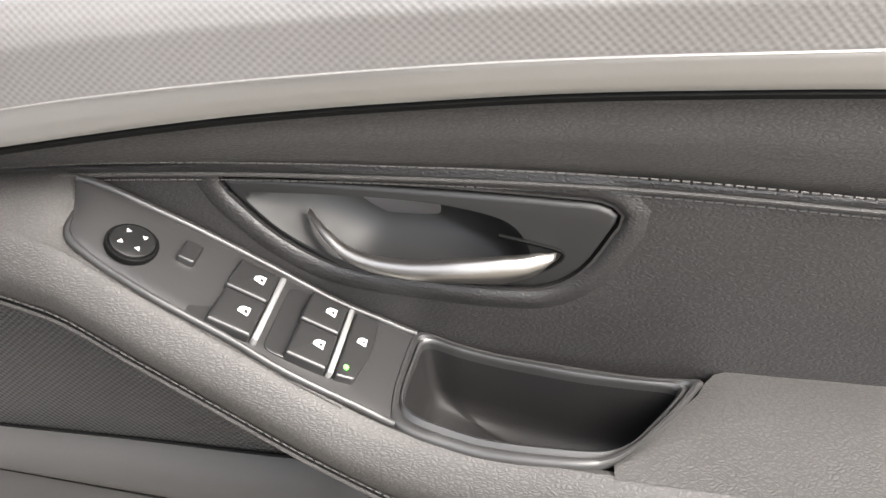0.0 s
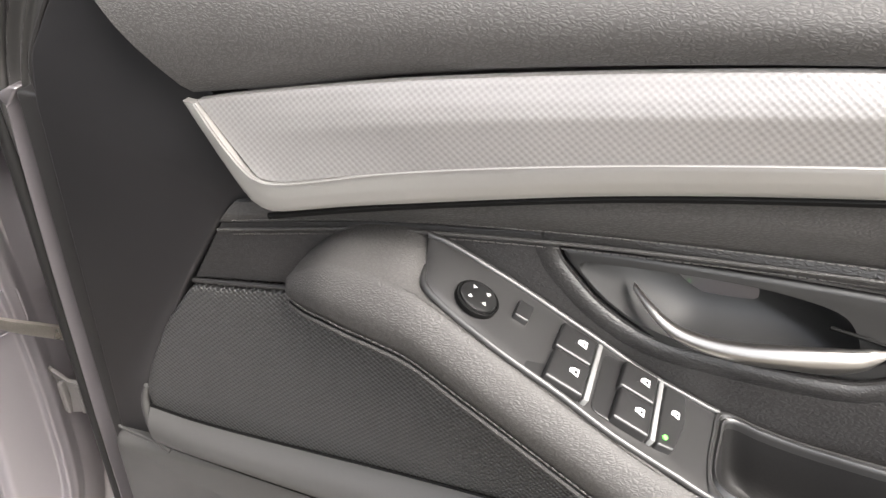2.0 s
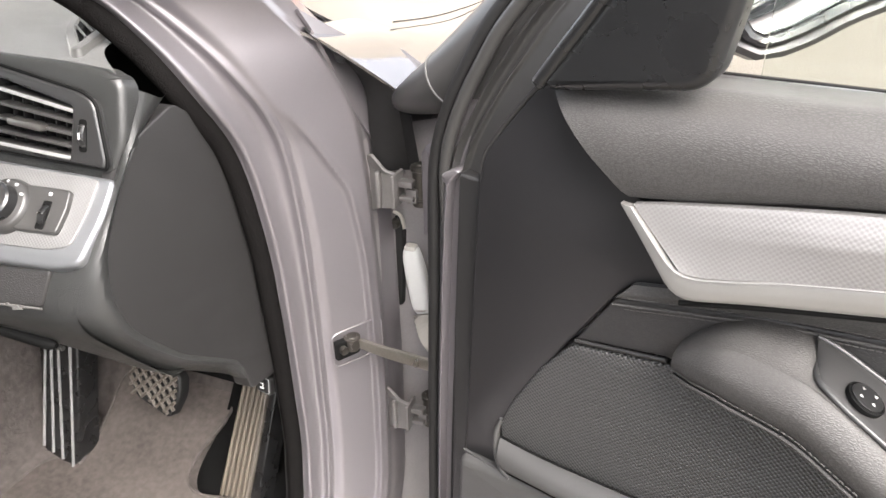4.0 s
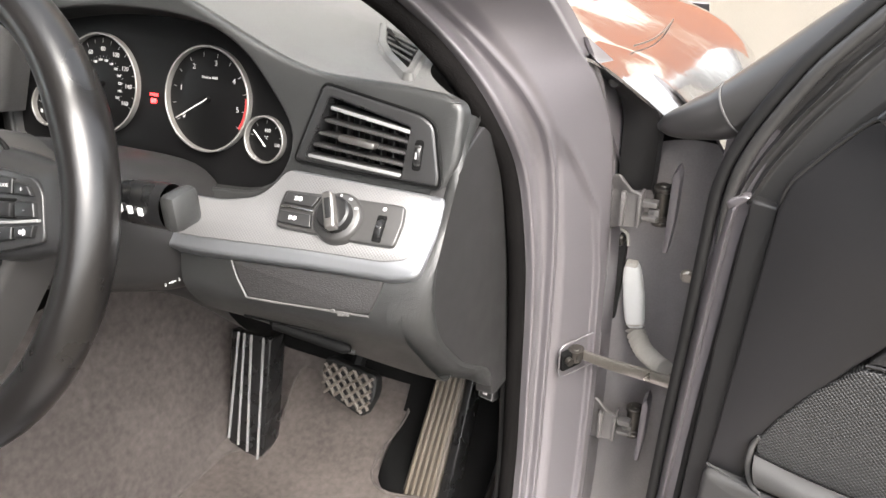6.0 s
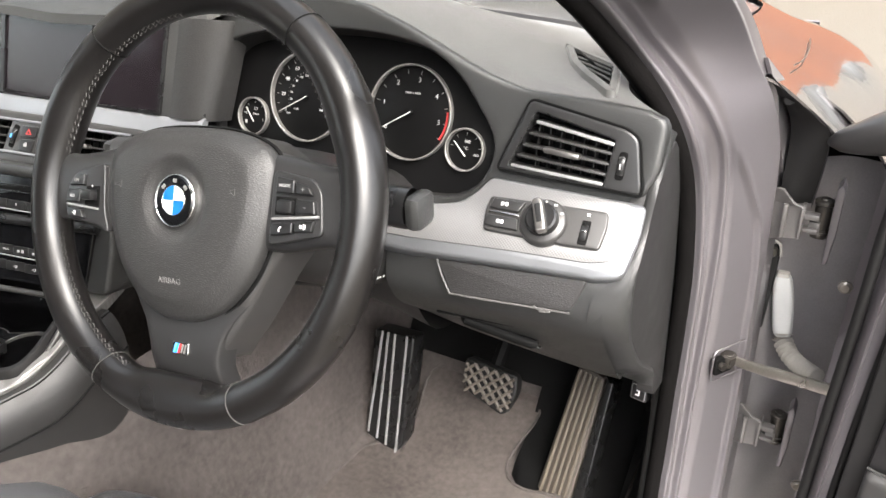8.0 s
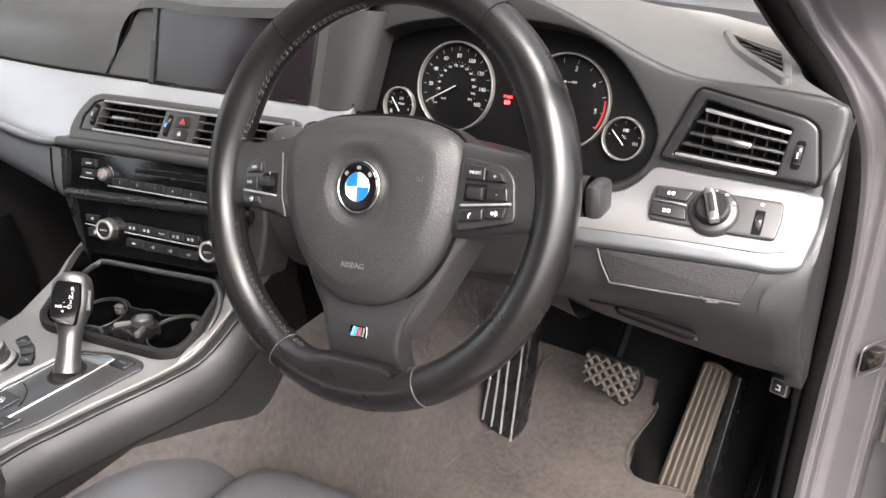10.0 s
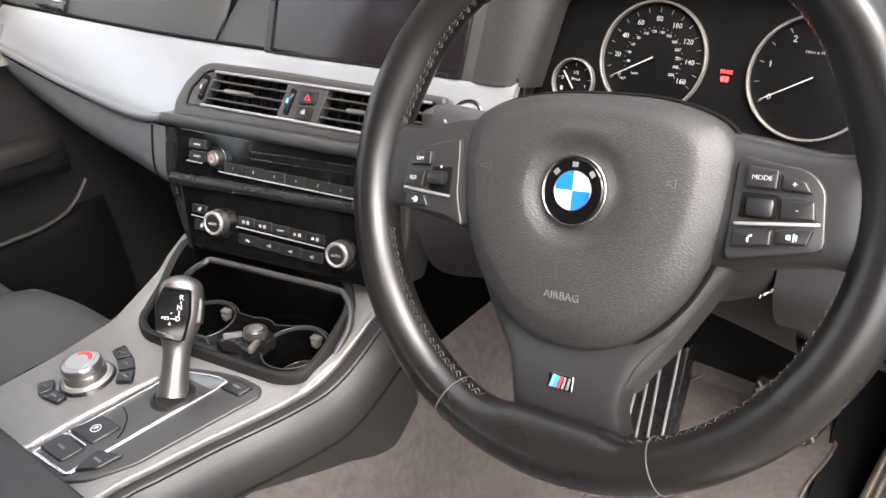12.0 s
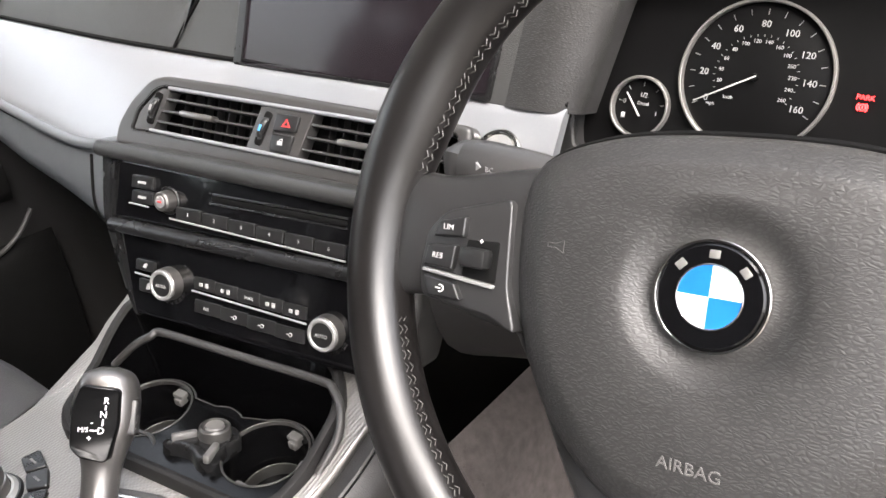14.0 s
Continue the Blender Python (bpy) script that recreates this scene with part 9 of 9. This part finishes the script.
            part("brake_ring", ring(0.0042, 0.0048, -0.0061, -0.005, (cx, 0, cz), 24), PRINT, kk)
        else:
            part("print_bar", block(cx - 0.005, cx + 0.005, -0.0061, -0.005, cz - 0.0012, cz + 0.0012, 0), MOULDED, kk)
    # rotary controller
    d = thing("rotary_controller", "bright rotary controller ringed by black shortcut keys", "controller", CONSOLE @ Matrix.Translation((-0.085, 0, -0.066)))
    small = Matrix.Translation((0.005, 0, 0)) @ Matrix.Diagonal((0.8, 0.66, 0.8, 1))
    part("base", lathe([(0.034, 0.0), (0.032, -0.004), (0.026, -0.006), (0.024, -0.004)], 44), SATIN, d, at=small)
    part("skirt", lathe([(0.031, -0.004), (0.0275, -0.0085), (0.0255, -0.009)], 44), SILVER, d, at=small)
    part("dial", lathe([(0.0245, -0.006), (0.0250, -0.017), (0.0238, -0.020), (0.0225, -0.0205), (0.0222, -0.023), (0.0238, -0.0245), (0.0240, -0.031), (0.0225, -0.034), (0.0185, -0.0355), (0, -0.0358)], 48), LEVER, d, at=small)
    part("dial_cap", lathe([(0.0180, -0.0358), (0.0170, -0.0366), (0, -0.0368)], 40), SILVER, d, at=small)
    part("red_inlay", ring(0.0080, 0.0165, -0.0372, -0.036, (0, 0, 0), 24, 30, 130), RED, d, at=small)
    for pts in ([(-0.010, -0.042), (0.016, -0.038), (0.016, -0.027), (-0.006, -0.028)], [(-0.028, -0.034), (-0.011, -0.042), (-0.007, -0.028), (-0.020, -0.020)], [(0.010, 0.030), (0.026, 0.022), (0.036, 0.034), (0.018, 0.044)], [(0.028, 0.020), (0.038, 0.010), (0.052, 0.020), (0.038, 0.033)], [(-0.010, 0.036), (0.008, 0.031), (0.016, 0.044), (-0.006, 0.050)]):
        kk = part("shortcut_key", plate(rounded(pts, 0.003), -0.0042, 0.002, 0.0012), SATIN, d)
        cx, cz = sum(p[0] for p in pts) / 4, sum(p[1] for p in pts) / 4
        part("print_bar", block(cx - 0.004, cx + 0.004, -0.0045, -0.004, cz - 0.0008, cz + 0.0008, 0), MOULDED, kk)


def build_seats():
    # driver's: only the front of the cushion and its bolster come into view
    for x0, nm, lab in ((0.355, "driver_seat", "black leather driver's seat with raised bolsters"), (-0.385, "passenger_seat", "black leather passenger seat")):
        s = thing(nm, lab, "seat", pose(x0, 0, 0))
        zc = 0.572 if x0 > 0 else 0.575
        yo = 0.0 if x0 > 0 else 0.015
        cush = []
        for x, dz, dy in ((-0.165, -0.02, -0.03), (-0.15, -0.002, -0.012), (-0.08, 0.0, 0.0), (0.0, -0.004, 0.004), (0.08, 0.0, 0.0), (0.15, -0.002, -0.012), (0.165, -0.02, -0.03)):
            cush.append([(x, yo + dy - 0.02, 0.42), (x, yo + dy + 0.006, 0.48), (x, yo + dy, zc - 0.03 + dz), (x, yo + dy - 0.03, zc - 0.004 + dz), (x, yo - 0.12, zc + dz), (x, yo - 0.30, zc - 0.03 + dz), (x, yo - 0.52, zc - 0.05 + dz)])
        part("cushion", loft(cush, 30, 30, 0.006), SEAT_HIDE, s)
        for sgn in (-1, 1):
            path = spline([(sgn * 0.205, yo - 0.06, zc - 0.05), (sgn * 0.21, yo - 0.10, zc - 0.015), (sgn * 0.215, yo - 0.2, zc + 0.005), (sgn * 0.22, yo - 0.4, zc + 0.012), (sgn * 0.22, yo - 0.55, zc)], 24)
            part("bolster", tube(path, [0.030 + 0.022 * min(1, i / 4) for i in range(24)], 16), SEAT_HIDE, s)
            part("bolster_base", block(sgn * 0.21 - 0.045, sgn * 0.21 + 0.045, yo - 0.58, yo - 0.09, 0.40, zc - 0.02, 0.03), SEAT_HIDE, s)
        part("base", block(-0.2, 0.2, yo - 0.55, yo - 0.06, 0.27, 0.46, 0.03), HARD, s)
        back = [[(x, yo - 0.52 + d, 0.50), (x, yo - 0.58 + d, 0.75), (x, yo - 0.66 + d, 1.0), (x, yo - 0.72, 1.16)] for x, d in ((-0.24, 0.04), (-0.16, 0.0), (0.0, -0.01), (0.16, 0.0), (0.24, 0.04))]
        part("backrest", loft(back, 24, 24, 0.09), SEAT_HIDE, s)
        part("headrest", block(-0.13, 0.13, yo - 0.80, yo - 0.70, 1.19, 1.36, 0.04), SEAT_HIDE, s)


def build_passenger_side():
    d = thing("passenger_door", "closed passenger door, dark in the shade", "car door", frame_at((-0.70, 0, 0), -90, 0))
    part("panel", plate(rounded([(-0.45, 0.28), (0.9, 0.28), (0.9, 0.96), (-0.40, 0.97)], 0.02), 0.0, 0.02, 0.006), HARD, d)
    roll = [[(x, 0.018, z + 0.004), (x, 0.02 + 0.7 * w, z + 0.002), (x, 0.02 + w, z - 0.014), (x, 0.02 + w, z - 0.034), (x, 0.02 + 0.7 * w, z - 0.054), (x, 0.018, z - 0.064)] for x, z, w in ((-0.16, 0.725, 0.004), (-0.13, 0.727, 0.022), (-0.06, 0.735, 0.036), (0.1, 0.74, 0.045), (0.6, 0.74, 0.05))]
    part("armrest", loft(roll, 28, 18), RUBBER, d, "black armrest roll")
    part("armrest_joint", tube(spline([(-0.145, 0.034, 0.706), (-0.10, 0.0545, 0.709), (-0.05, 0.0580, 0.712), (0.2, 0.068, 0.715)], 24), 0.0016, 6), DARK, d)
    part("pocket", loft([[(x, 0.018, 0.60), (x, 0.034 + b, 0.575), (x, 0.045 + b, 0.46), (x, 0.04 + b, 0.34), (x, 0.018, 0.30)] for x, b in ((-0.20, -0.012), (-0.12, 0.0), (0.2, 0.012), (0.6, 0.012))], 20, 16), DARK, d)
    part("pocket_rim", tube(spline([(-0.178, 0.022, 0.640), (-0.162, 0.024, 0.622), (-0.145, 0.026, 0.608), (-0.116, 0.030, 0.595), (-0.066, 0.036, 0.590), (-0.015, 0.038, 0.592), (0.3, 0.044, 0.60)], 40), 0.0035, 8), SPOKE, d, "satin rim of the door pocket")
    part("trim_strip", band([(-0.30, 0.022, 0.90), (0.2, 0.022, 0.93), (0.8, 0.022, 0.935)], [(-0.26, 0.024, 0.845), (0.2, 0.024, 0.87), (0.8, 0.024, 0.88)], ((0, 0), (0.5, 0.006), (1, 0))), WEAVE, d)
    pane = part("window", sheet([[(-0.35, 0.03, 0.95), (-0.05, 0.06, 1.2), (0.3, 0.085, 1.38)], [(0.8, 0.03, 0.95), (0.8, 0.06, 1.2), (0.8, 0.085, 1.38)]], thick=0.004), TINT, d)
    pane.visible_shadow = False
    c = part("passenger_carpet", loft([[(x, -0.9, z), (x, 0.0, z), (x, 0.3, z + 0.01), (x, 0.45, z + 0.12)] for x, z in ((-0.69, 0.27), (-0.4, 0.26), (-0.18, 0.27), (-0.165, 0.40), (-0.16, 0.66))], 24, 16), CARPET, None)
    tagged(c, "grey-brown carpet in the passenger footwell", "carpet", kind="structure")


build_wheel()
build_column()
build_stack()
build_screen()
build_console()
build_seats()
build_passenger_side()
